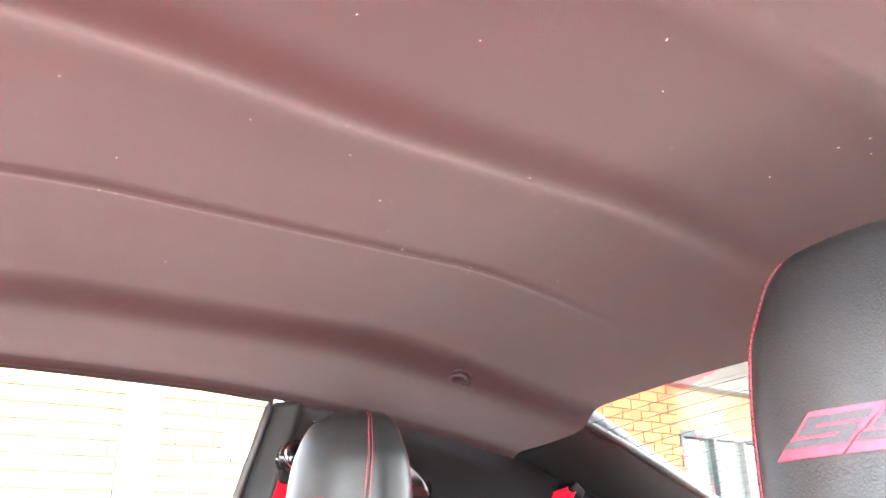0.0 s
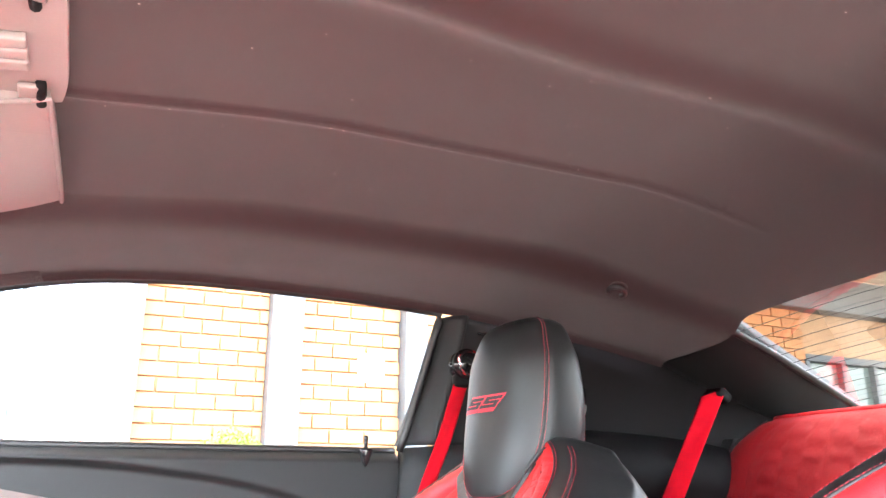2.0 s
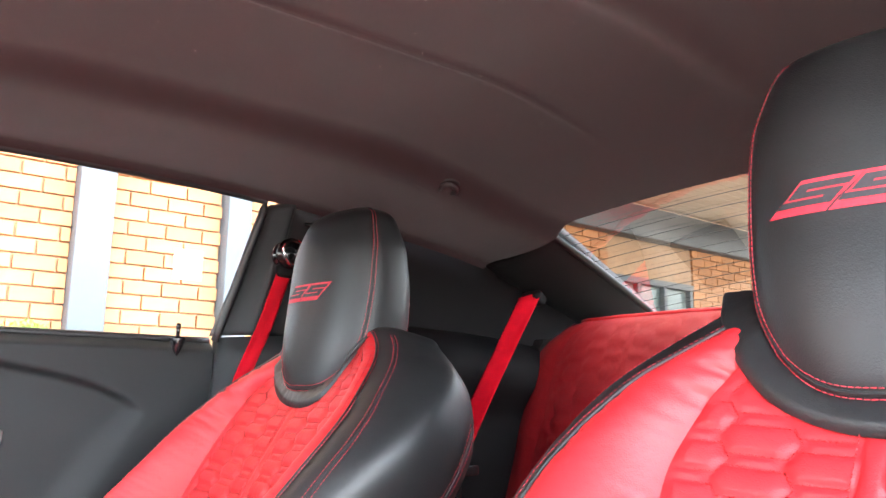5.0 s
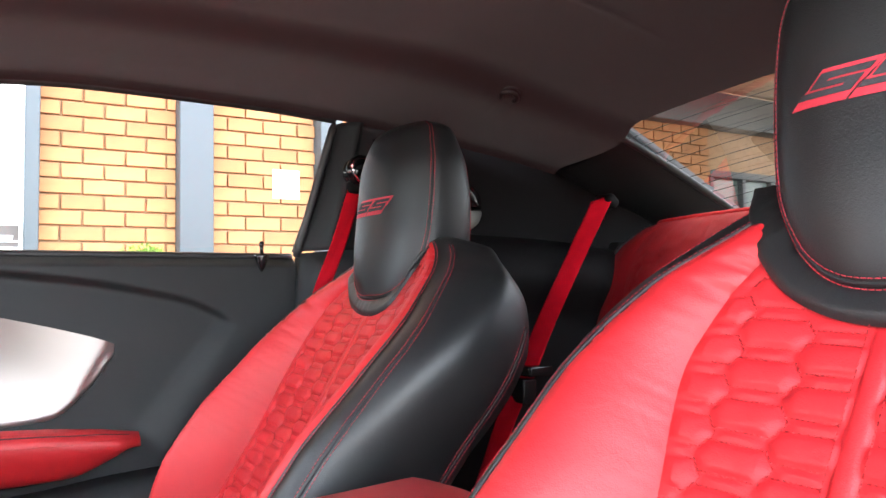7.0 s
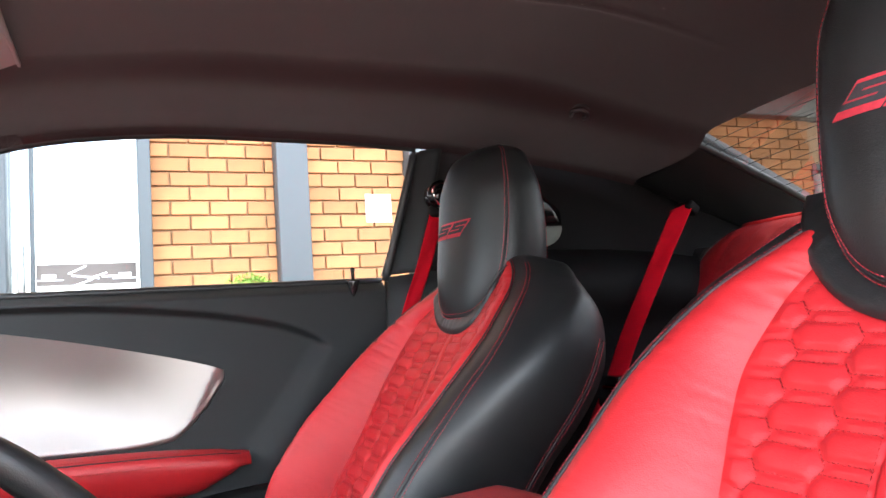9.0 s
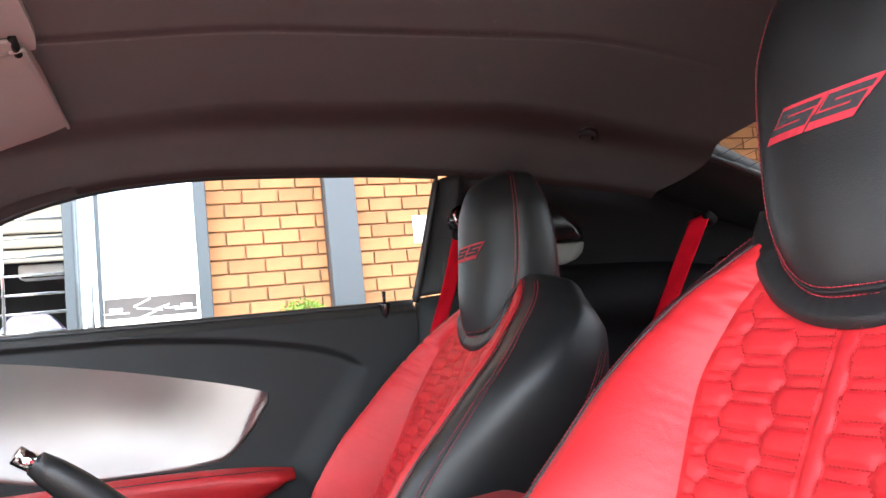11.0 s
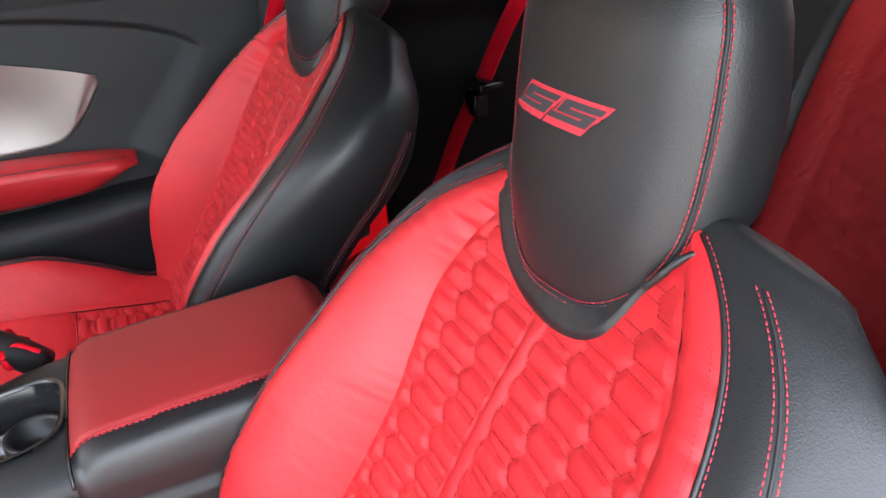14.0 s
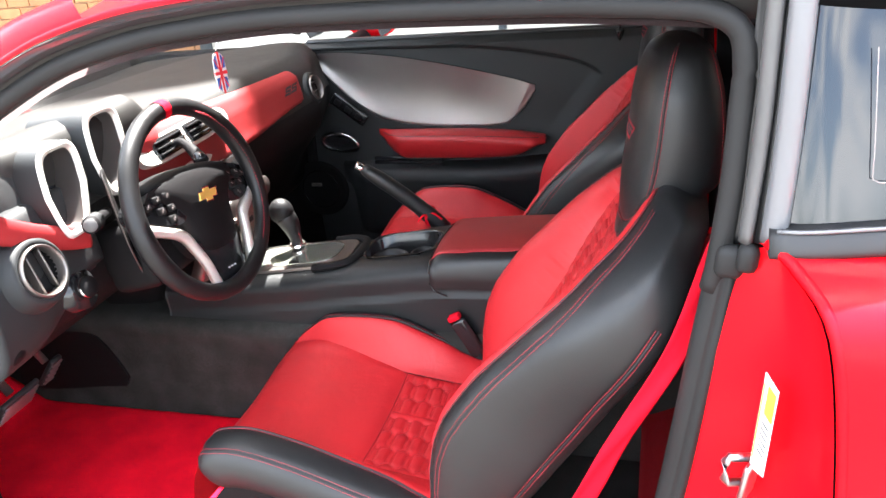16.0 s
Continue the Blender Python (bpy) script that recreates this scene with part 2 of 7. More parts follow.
def sheet(rows, close_u=False, close_v=False):
    """Quads over rows of points."""
    nv, nu = len(rows), len(rows[0])
    V = [p for r in rows for p in r]
    F = []
    for j in range(nv if close_v else nv - 1):
        for i in range(nu if close_u else nu - 1):
            a, b = j * nu + i, j * nu + (i + 1) % nu
            c, d = ((j + 1) % nv) * nu + (i + 1) % nu, ((j + 1) % nv) * nu + i
            F.append((a, b, c, d))
    return V, F


def merge(*meshes):
    V, F = [], []
    for v, f in meshes:
        n = len(V)
        V += [Vector(p) for p in v]
        F += [tuple(i + n for i in q) for q in f]
    return V, F


def solid(rows, depth):
    """A sheet with thickness: depth is a vector to its back."""
    nv, nu = len(rows), len(rows[0])
    V, F = sheet(rows)
    n = len(V)
    dv = Vector(depth)
    V = [Vector(p) for p in V] + [Vector(p) + dv for p in V]
    F = F + [tuple(i + n for i in reversed(f)) for f in F]
    edge = [i for i in range(nu)] + [j * nu + nu - 1 for j in range(1, nv)] + [(nv - 1) * nu + i for i in range(nu - 2, -1, -1)] + [j * nu for j in range(nv - 2, 0, -1)]
    for a, b in zip(edge, edge[1:] + edge[:1]):
        F.append((b, a, a + n, b + n))
    return V, F


def box(c, s, r=0.0, m=None, seg=2):
    """A box of size s about c with rounded edges, turned by m."""
    bm = bmesh.new()
    bmesh.ops.create_cube(bm, size=1)
    for v in bm.verts:
        v.co = Vector((v.co.x * s[0], v.co.y * s[1], v.co.z * s[2]))
    if r:
        bmesh.ops.bevel(bm, geom=bm.edges[:], offset=min(r, min(s) * 0.49), segments=seg, affect="EDGES", profile=0.5)
    M = Matrix.Translation(c) @ (m.to_4x4() if m is not None else Matrix())
    V = [M @ v.co for v in bm.verts]
    bm.verts.index_update()
    F = [[v.index for v in f.verts] for f in bm.faces]
    bm.free()
    return V, F


def rings(profile, axis_at, ax, ay, az, n=24, cap=False):
    """A turned shape: rows of (radius, height) round az from axis_at."""
    rows = []
    for r, h in profile:
        rows.append([Vector(axis_at) + az * h + (ax * math.cos(2 * math.pi * i / n) + ay * math.sin(2 * math.pi * i / n)) * r for i in range(n)])
    V, F = sheet(rows, close_u=True)
    if cap:
        F = F + [tuple(range(n - 1, -1, -1)), tuple(len(V) - n + i for i in range(n))]
    return V, F


def tube(points, r, n=8, radii=None, cap=True, flat=1.0, side=None):
    """A round rod along points; flat < 1 squeezes it across side."""
    P = [Vector(p) for p in points]
    rows = []
    up = Vector(side) if side else Vector((0, 0, 1))
    for i, p in enumerate(P):
        d = (P[min(i + 1, len(P) - 1)] - P[max(i - 1, 0)]).normalized()
        a = d.cross(up)
        if a.length < 1e-4:
            a = d.cross(Vector((1, 0, 0.3)))
        a.normalize()
        b = a.cross(d).normalized()
        rr = radii[i] if radii else r
        rows.append([p + a * (rr * math.cos(2 * math.pi * k / n)) + b * (rr * flat * math.sin(2 * math.pi * k / n)) for k in range(n)])
    V, F = sheet(rows, close_u=True)
    if cap:
        F = F + [tuple(range(n - 1, -1, -1)), tuple(len(V) - n + k for k in range(n))]
    return V, F


def stitches(points, normals, length=0.0042, gap=0.0022, r=0.0007, slant=0.0):
    """Thread along a line: small bars lying on the surface."""
    P = [Vector(p) for p in points]
    V, F = [], []
    L, pos = 0.0, 0.0
    for i in range(len(P) - 1):
        a, b = P[i], P[i + 1]
        seg = (b - a).length
        if seg < 1e-7:
            continue
        d = (b - a) / seg
        nn = Vector(normals[i]).normalized()
        s = nn.cross(d).normalized()
        while pos <= L + seg:
            m = a + d * (pos - L)
            h = d * (length / 2) + s * slant
            k = len(V)
            for q, t in ((-1, 0), (1, 0)):
                e = m + h * q
                V += [e - s * r, e + nn * r * 1.3, e + s * r, e - nn * r * 0.5]
            F += [(k, k + 1, k + 5, k + 4), (k + 1, k + 2, k + 6, k + 5), (k + 2, k + 3, k + 7, k + 6), (k + 3, k, k + 4, k + 7), (k + 3, k + 2, k + 1, k), (k + 4, k + 5, k + 6, k + 7)]
            pos += length + gap
        L += seg
    return V, F


def smooth(t):
    t = min(max(t, 0.0), 1.0)
    return t * t * (3 - 2 * t)


def plate(outline, depth):
    """A flat outline with thickness."""
    P = [Vector(p) for p in outline]
    n, d = len(P), Vector(depth)
    V = P + [p + d for p in P]
    F = [tuple(range(n)), tuple(range(2 * n - 1, n - 1, -1))] + [((i + 1) % n, i, i + n, (i + 1) % n + n) for i in range(n)]
    return V, F


X, Y, Z = Vector((1, 0, 0)), Vector((0, 1, 0)), Vector((0, 0, 1))
CAR_Y = -0.03


# ---- front seats ----
# y is across the seat from its middle; heights are those of the middle of the backrest
BACK_MID = spline([(0.46, -0.30), (0.52, -0.262), (0.58, -0.222), (0.664, -0.167), (0.75, -0.112), (0.82, -0.073), (0.88, -0.036), (0.925, -0.008), (0.97, 0.024), (1.02, 0.062)])
BACK_Q = spline([(0.46, 0.150), (0.75, 0.152), (0.86, 0.148), (0.92, 0.130), (0.95, 0.110), (0.972, 0.091), (0.985, 0.079), (0.996, 0.072), (1.02, 0.055)])
BACK_P = spline([(0.46, 0.01), (0.52, 0.030), (0.57, 0.062), (0.62, 0.084), (0.66, 0.091), (0.72, 0.088), (0.76, 0.080), (0.81, 0.064), (0.85, 0.052), (0.885, 0.041), (0.92, 0.030), (0.96, 0.017), (0.98, 0.013), (1.0, 0.010), (1.02, 0.006)])
BACK_B = spline([(0.46, 0.207), (0.75, 0.208), (0.84, 0.206), (0.88, 0.198), (0.92, 0.178), (0.95, 0.154), (0.975, 0.125), (0.988, 0.104), (0.996, 0.088), (1.002, 0.074), (1.02, 0.058)])
BACK_W = spline([(0.46, 0.238), (0.80, 0.248), (0.86, 0.250), (0.90, 0.246), (0.94, 0.232), (0.965, 0.214), (0.985, 0.190), (1.004, 0.155), (1.02, 0.12)])


def back_axes(z):
    a, b = BACK_MID(z - 0.01), BACK_MID(z + 0.01)
    up = Vector((b - a, 0, 0.02)).normalized()
    return Vector((BACK_MID(z), 0, z)), up, Vector((-up.z, 0, up.x))


def quilt_half(z, y, far):
    """Half width of the quilted middle; the two seats' covers are cut differently towards +y."""
    if y <= 0:
        return BACK_Q(z)
    return BACK_Q(z) * (1 + 0.15 * smooth((0.96 - z) / 0.05) if far else 1 - 0.16 * smooth((0.89 - z) / 0.12))


def back_depth(z, a, far=False):
    q, a, b, p = quilt_half(z, a, far), abs(a), BACK_B(z), BACK_P(z)
    base = 0.012 * (min(a, q) / q) ** 2
    if a <= q:
        return base
    u = min((a - q) / max(b - q, 0.003), 1.0)
    return base + (p - base) * math.sin(u * math.pi * 0.60) / math.sin(math.pi * 0.60)


def back_point(z, y, lift=0.0, far=False):
    c, up, n = back_axes(z)
    return c + Y * y + n * (back_depth(z, y, far) + lift)


def back_normal(z, y):
    du = back_point(z + 0.004, y) - back_point(z - 0.004, y)
    dy = back_point(z, y + 0.004) - back_point(z, y - 0.004)
    n = dy.cross(du).normalized()
    return n if n.x < 0 else -n


# quilted cells: long hexagons in staggered columns on either side of a middle pipe
CELL_W, CELL_H, CELL_U, CELL_V = 0.0455, 0.0305, 0.0290, 0.0108


SEAM = 0.016  # the middle pipe lies off the middle of the seat


def cell_near(y, s):
    """How far (0 middle, 1 edge) a place on the panel lies from its nearest cell's middle."""
    y = abs(y - SEAM) - 0.008
    best = 9.0
    k0 = int(round((y - 0.018) / CELL_W))
    for k in (k0 - 1, k0, k0 + 1):
        du = abs(y - 0.018 - k * CELL_W)
        off = (k % 2) * CELL_H / 2
        j = round((s - off) / CELL_H)
        dv = abs(s - off - j * CELL_H)
        best = min(best, max(dv / CELL_V, (du + dv * 0.75) / CELL_U))
    return best


def puff(y, s, height):
    """Padding between the lines of stitching: domed cells, flatter strips, narrow grooves."""
    if abs(y - SEAM) < 0.008:
        return height * 0.95 * math.sqrt(max(0.0, 1 - ((y - SEAM) / 0.008) ** 2))
    m = cell_near(y, s)
    level = 0.68 + 0.32 * (1 - m * m) if m < 1 else 0.58
    return height * level * (1 - 0.95 * math.exp(-(((m - 1) / 0.20) ** 2)))


def wrinkle(along, away, seed, reach=0.03):
    """Fine folds drawn in by a seam: they lie across it and die away from it."""
    if away > reach * 2.2:
        return 0.0
    a = noise.noise((along * 95, away * 16, seed)) + 0.6 * noise.noise((along * 210, away * 22, seed + 7))
    patch = smooth(0.5 + 1.1 * noise.noise((along * 11, seed * 3.1, 1.7)))
    return -abs(a) * patch * math.exp(-((away / reach) ** 2))


def cell_lines(y0, y1, s0, s1):
    """Outlines of the cells that lie within the panel: (y, s) pairs, open runs along their long edges."""
    out = []
    for side in (-1, 1):
        for k in range(0, 6):
            yc = 0.026 + k * CELL_W
            for j in range(int(s0 / CELL_H) - 1, int(s1 / CELL_H) + 2):
                sc = j * CELL_H + (k % 2) * CELL_H / 2
                half, tip = CELL_U - CELL_V * 0.75, CELL_U
                for e in (-1, 1):
                    run = [(yc - tip * 0.94, sc + e * 0.0015), (yc - half, sc + e * CELL_V), (yc + half, sc + e * CELL_V), (yc + tip * 0.94, sc + e * 0.0015)]
                    pts = []
                    for (a, b), (c, d) in zip(run, run[1:]):
                        pts += [(SEAM + side * (a + (c - a) * t / 5), b + (d - b) * t / 5) for t in range(5)]
                    pts = [p for p in pts if abs(p[0]) <= y1 and s0 <= p[1] <= s1 and abs(p[0] - SEAM) > 0.012]
                    if len(pts) > 2:
                        out.append(pts)
    return out


S_U, S_V = (-0.02, 0.06, 0.30, 0.70, 0.94, 0.98), (0.15, 0.36, 0.43, 0.62, 0.69, 0.91)
S_BARS = ((0, 4, 0, 1), (3, 4, 1, 2), (1, 4, 2, 3), (1, 2, 3, 4), (1, 5, 4, 5))  # columns, then rows, of the grid above


def ss_badge(place, w, h, parent, red=True):
    """Two slanted stepped marks, dark, each on a red embroidered ground."""
    def P(u, v, lift):
        return place((u - 0.5) * w + (v - 0.5) * h * 0.95, (v - 0.5) * h, lift)
    for k, s in enumerate((0.0, 0.515)):
        cells = {(i, j) for a, b, c, d in S_BARS for i in range(a, b) for j in range(c, d)}
        V, F, at = [], [], {}
        for i, j in sorted(cells):
            for half in (0, 1):
                q = []
                for di, dj in ((0, 0), (1, 0), (1, 1), (0, 1)):
                    u = S_U[i] + (S_U[i + 1] - S_U[i]) * (half + di) / 2
                    key = (round(u, 4), j + dj)
                    if key not in at:
                        at[key] = len(V)
                        V.append(P(s + u * 0.485, S_V[j + dj], 0.0017))
                    q.append(at[key])
                F.append(tuple(q))
        ground = parent
        if red:
            rows = [[P(s + (u - 0.045 * (v < 0.35)) * 0.485, v, 0.0009) for u in np.linspace(0.0, 1.02 if v < 0.62 else 1.05, 12)] for v in np.linspace(-0.12, 1.05, 9)]
            v, f = sheet(rows)
            ground = part("badge", v, f, THREAD, parent, "red embroidered ground of a slanted mark", smooth=False)
        part("badge_mark", V, F, material_grey, ground, "dark embroidered slanted mark", smooth=False)


material_grey = material("grey_embroidery", (0.03, 0.03, 0.034), 0.8, vary=0.2, scale=300, grain=0.6, grain_scale=1200)

HEAD = spline([  # height: front, back, half width
    (0.904, 0.022, 0.085, 0.026), (0.910, 0.002, 0.100, 0.042), (0.922, -0.010, 0.112, 0.060), (0.942, -0.014, 0.120, 0.076), (0.968, -0.013, 0.122, 0.089),
    (1.00, -0.010, 0.124, 0.097), (1.06, -0.001, 0.124, 0.100), (1.12, 0.006, 0.119, 0.095), (1.15, 0.014, 0.112, 0.085), (1.175, 0.026, 0.103, 0.072), (1.188, 0.045, 0.086, 0.045), (1.192, 0.060, 0.070, 0.015)])
HEAD_Y, HEAD_TURN = 0.022, radians(9)


def head_point(z, a, lift=0.0):
    """A place on the headrest: a is the angle, 0 straight ahead, pi behind."""
    f, b, w = HEAD(z)
    c, s = math.cos(a), math.sin(a)
    e = 0.78
    x = (f + b) / 2 - (b - f) / 2 * math.copysign(abs(c) ** e, c)
    y = w * math.copysign(abs(s) ** e, s)
    p = Vector((x, y, z + 0.060 * smooth((x - 0.015) / 0.10) * (1 - smooth((z - 0.904) / 0.13))))
    if lift:
        p += Vector((-c * 0.9, s, 0)).normalized() * lift
    # turned a little towards the door
    t, k = HEAD_TURN, 0.06
    return Vector((k + (p.x - k) * math.cos(t) - p.y * math.sin(t), HEAD_Y + (p.x - k) * math.sin(t) + p.y * math.cos(t), p.z))


def front_seat(yc, label, group, wide=0.0, far=False):
    """wide: how much fuller the black side towards the console or sill is."""
    seat = thing("front_seat", (-0.35, yc, 0.36), label, "car seat", group)
    W = lambda pts: [(p[0], p[1] + yc, p[2]) for p in pts]  # noqa: E731

    fuller = lambda z: wide * smooth((z - 0.7) / 0.2) * (1 - 0.45 * smooth((z - 0.96) / 0.04))  # noqa: E731
    # backrest: quilted middle
    zs = np.linspace(0.50, 0.997, 290)
    arc = [0.0]
    for a, b in zip(zs, zs[1:]):
        arc.append(arc[-1] + (back_axes(b)[0] - back_axes(a)[0]).length)
    rows = []
    for z, s in zip(zs, arc):
        c, up, n = back_axes(z)
        r = []
        for u in np.linspace(-1, 1, 164):
            y = u * quilt_half(z, u, far)
            edge = min(1.0, (1 - abs(u)) * 14)
            ring = math.hypot((y - 0.022) / 0.112, max(0.0, 1.0 - z) / 0.087)
            fade = 0.25 + 0.75 * smooth((ring - 1.0) / 0.28)
            r.append(c + Y * y + n * (0.012 * u * u - 0.003 + edge * puff(y, s, 0.0040) * fade))
        rows.append(r)
    # black shell: from the bolster crest round the side to the back
    shell = []
    for z in np.linspace(0.46, 1.004, 110):
        c, up, n = back_axes(z)
        b, p, w = BACK_B(z), BACK_P(z), BACK_W(z)
        th = 0.078 if z < 0.9 else 0.078 - 0.02 * smooth((z - 0.9) / 0.12)
        ring = []
        for side in (1, -1):
            e = fuller(z) if side < 0 else 0.0
            bb = b + 0.007 * smooth((0.97 - z) / 0.05) if side > 0 else b
            x = w + e
            ctrl = [(bb, p), (bb + 0.45 * (x - bb), p - 0.004), (x - 0.004, p - 0.028), (x + 0.003, (p - th - e * 0.4) / 2), (x - 0.012, -th - e * 0.4 + 0.012), (x - 0.05, -th - e * 0.3 - 0.006), (0.0, -th - 0.012)]
            half = catmull([(a, d, 0) for a, d in ctrl], 52)
            pts = []
            for v in half:
                f = 0.0022 * wrinkle(z, abs(v.x - bb) if v.y > p - 0.04 else 1.0, 3.0 + side + yc)
                pts.append(c + Y * (side * v.x) + n * (v.y + f))
            ring += pts if side > 0 else pts[-2::-1]
        shell.append(ring)
    # rounded top: draw the last ring in over the back
    c, up, n = back_axes(1.004)
    mid = c - n * 0.03
    for k, s in ((0.96, 0.005), (0.88, 0.009), (0.72, 0.013), (0.45, 0.015), (0.1, 0.016)):
        shell.append([mid + (p - mid) * k + up * s for p in shell[109]])
    V, F = sheet(shell)
    back = part("backrest_shell", W(V), F, BLACK, seat, "black leather backrest side and back")
    V, F = sheet(rows)
    panel = part("backrest_panel", W(V), F, RED, seat, "red leather quilted in long hexagons")
    lines = cell_lines(0.012, 0.170, 0.01, arc[-1] - 0.03)
    z_of = spline([(s, z) for s, z in zip(arc[::6] + [arc[-1]], list(zs[::6]) + [zs[-1]])])
    V, F = [], []
    for run in lines:
        pts, nn = [], []
        for y, s in run:
            z = z_of(s)
            if abs(y) < quilt_half(z, y, far) - 0.008:
                pts.append(back_point(z, y, -0.0020, far))
                nn.append(back_normal(z, y))
        if len(pts) > 2:
            v, f = stitches(pts, nn, 0.0020, 0.0016, 0.00040)
            k = len(V)
            V += v
            F += [tuple(i + k for i in q) for q in f]
    part("stitching", W(V), F, THREAD_DARK, panel, "dark red thread", kind="stuff")
    for side in (-1, 1):
        pts = [back_point(z, SEAM + side * 0.0105, 0.0004) for z in np.linspace(0.52, 0.93, 60)]
        v, f = stitches(pts, [back_normal(z, 0) for z in np.linspace(0.52, 0.93, 60)], 0.0026, 0.0018, 0.0005)
        part("stitching", W(v), f, THREAD_DARK, panel, "dark red thread")

    # red bolsters
    for side in (-1, 1):
        grow = lambda z: 0.007 * smooth((0.97 - z) / 0.05) if side > 0 else 0.0  # noqa: E731
        rows = []
        for z in np.linspace(0.48, 1.002, 220):
            q, b = quilt_half(z, side, far), BACK_B(z)
            c, up, n = back_axes(z)
            r = []
            for u in np.linspace(0, 1, 26):
                a = q + (b - q) * u
                bulge = 0.004 * math.sin(math.pi * u) ** 0.6 - 0.003 * (1 - u) ** 8
                fold = (0.0022 + 0.0050 * smooth((z - 0.84) / 0.08)) * wrinkle(z, (b - a), 11 + side + yc, 0.026) + (0.0020 + 0.0060 * smooth((z - 0.82) / 0.1)) * wrinkle(z, (a - q), 17 + side + yc, 0.020) * smooth((z - 0.55) / 0.2)
                r.append(c + Y * (side * (a + (0.001 + grow(z)) * u)) + n * (back_depth(z, side * a, far) + (bulge + fold) * min(1.0, (b - q) / 0.03)))
            rows.append(r)
        V, F = sheet(rows)
        bol = part("backrest_bolster", W(V), F, RED, seat, "smooth red leather bolster")
        # seam pipe between red and black, and its thread
        zz = np.linspace(0.49, 1.001, 110)

        def edge_point(z, off, lift):
            c, up, n = back_axes(z)
            return c + Y * (side * (BACK_B(z) + grow(z) + off)) + n * (BACK_P(z) + lift)
        v, f = tube([edge_point(z, 0.002, 0.0006) for z in zz], 0.0021, 6)
        part("piping", W(v), f, BLACK, back, "black seam piping")
        line = [edge_point(z, 0.0060, 0.0014) for z in zz]
        v, f = stitches(line, [back_axes(z)[2] + Y * side * 0.4 for z in zz], 0.0030, 0.0015, 0.00042)
        part("stitching", W(v), f, THREAD, back, "red thread")
        v, f = stitches([edge_point(z, -0.0065, 0.0030) for z in zz[4:-8]], [back_axes(z)[2] for z in zz[4:-8]], 0.0024, 0.0014, 0.0004)
        part("stitching", W(v), f, THREAD_DARK, bol, "dark red thread")
        # double seam on the black side, with its dark gap
        for d, t in ((-0.0040, THREAD), (0.0, THREAD_BLACK), (0.0040, THREAD)):
            pts, nn = [], []
            for z, ring, low in list(zip(np.linspace(0.46, 1.004, 110), shell, shell[1:]))[6:-2]:
                half = ring[:52] if side > 0 else ring[:50:-1]
                run = [0.0]
                for p0, p1 in zip(half, half[1:]):
                    run.append(run[-1] + (p1 - p0).length)
                want = (0.036 if side < 0 else 0.038) * min(1.0, (BACK_W(z) - BACK_B(z)) / 0.045) + 0.004 + d
                i = max(k for k in range(51) if run[k] <= want)
                i = min(i, 50)
                p0 = half[i].lerp(half[i + 1], (want - run[i]) / max(run[i + 1] - run[i], 1e-6))
                along = (low[0] - ring[0]).normalized()
                out = (half[i + 1] - half[max(i - 1, 0)]).cross(along).normalized()
                out = out if out.y * side > 0 or out.x < 0 and abs(out.y) < 0.3 else -out
                pts.append(p0 + out * (0.0005 if t is THREAD else -0.0002))
                nn.append(out)
            v, f = tube(pts, 0.0013, 6) if t is THREAD_BLACK else stitches(pts, nn, 0.0032, 0.0014, 0.00042)
            part("stitching", W(v), f, t, back, "red thread" if t is THREAD else "black thread")
        # rear seam of the side panel
        for d, th in ((-0.0035, THREAD), (0.0, THREAD_BLACK), (0.0035, THREAD)):
            pts, nn = [], []
            for z in np.linspace(0.50, 0.93, 60):
                c, up, n = back_axes(z)
                e = fuller(z) if side < 0 else 0.0
                pts.append(c + Y * side * (BACK_W(z) + e + 0.0005) + n * (-0.056 - e * 0.3 + d))
                nn.append(Y * side)
            v, f = tube(pts, 0.0012, 6) if th is THREAD_BLACK else stitches(pts, nn, 0.0032, 0.0014, 0.00042)
            part("stitching", W(v), f, th, back, "red thread" if th is THREAD else "black thread")

    # collar: black leather round the foot of the headrest
    outer = catmull([(0.150, 1.002, 0), (0.137, 0.973, 0), (0.113, 0.945, 0), (0.086, 0.924, 0), (0.050, 0.911, 0), (0.010, 0.907, 0), (-0.022, 0.912, 0), (-0.043, 0.924, 0), (-0.052, 0.941, 0), (-0.058, 0.959, 0), (-0.070, 0.976, 0)], 110)
    rows = []
    for k in range(15):
        t, r = k / 14, []
        for i, p in enumerate(outer):
            w = (0.62 if p.y < 0.95 else 0.50) - 0.22 * smooth((i - 60) / 30)
            y, z = p.x + (0.018 - p.x) * t * w, p.y + (0.990 - p.y) * t * w
            crease = -0.0022 * abs(noise.noise((i * 0.22 + t * 2.0, t * 2.4 + yc, 3))) * math.sin(math.pi * min(1, t * 1.2))
            lift = min(back_depth(z, y), 0.012) + 0.0016 + 0.0058 * (1 - 0.85 * smooth((i - 60) / 34)) * math.sin(math.pi * min(1.0, 0.1 + t * 0.95)) ** 0.8 + crease - (0.004 if k == 0 else 0)
            c, up, n = back_axes(z)
            r.append(c + Y * y + n * lift)
        rows.append(r)
    V, F = sheet(rows)
    collar = part("collar", W(V), F, BLACK, seat, "creased black leather collar under the headrest")
    # crumpled edge where the collar meets the top of the black side
    run = [(0.010, -0.062, 0.968), (0.016, -0.069, 0.979), (0.023, -0.075, 0.990), (0.029, -0.081, 0.997), (0.036, -0.086, 0.999)]
    v, f = tube(catmull(run, 30), 0.0030, 8, [0.0016 + 0.0014 * math.sin(math.pi * i / 29) + 0.0002 * math.sin(i * 0.8) for i in range(30)])
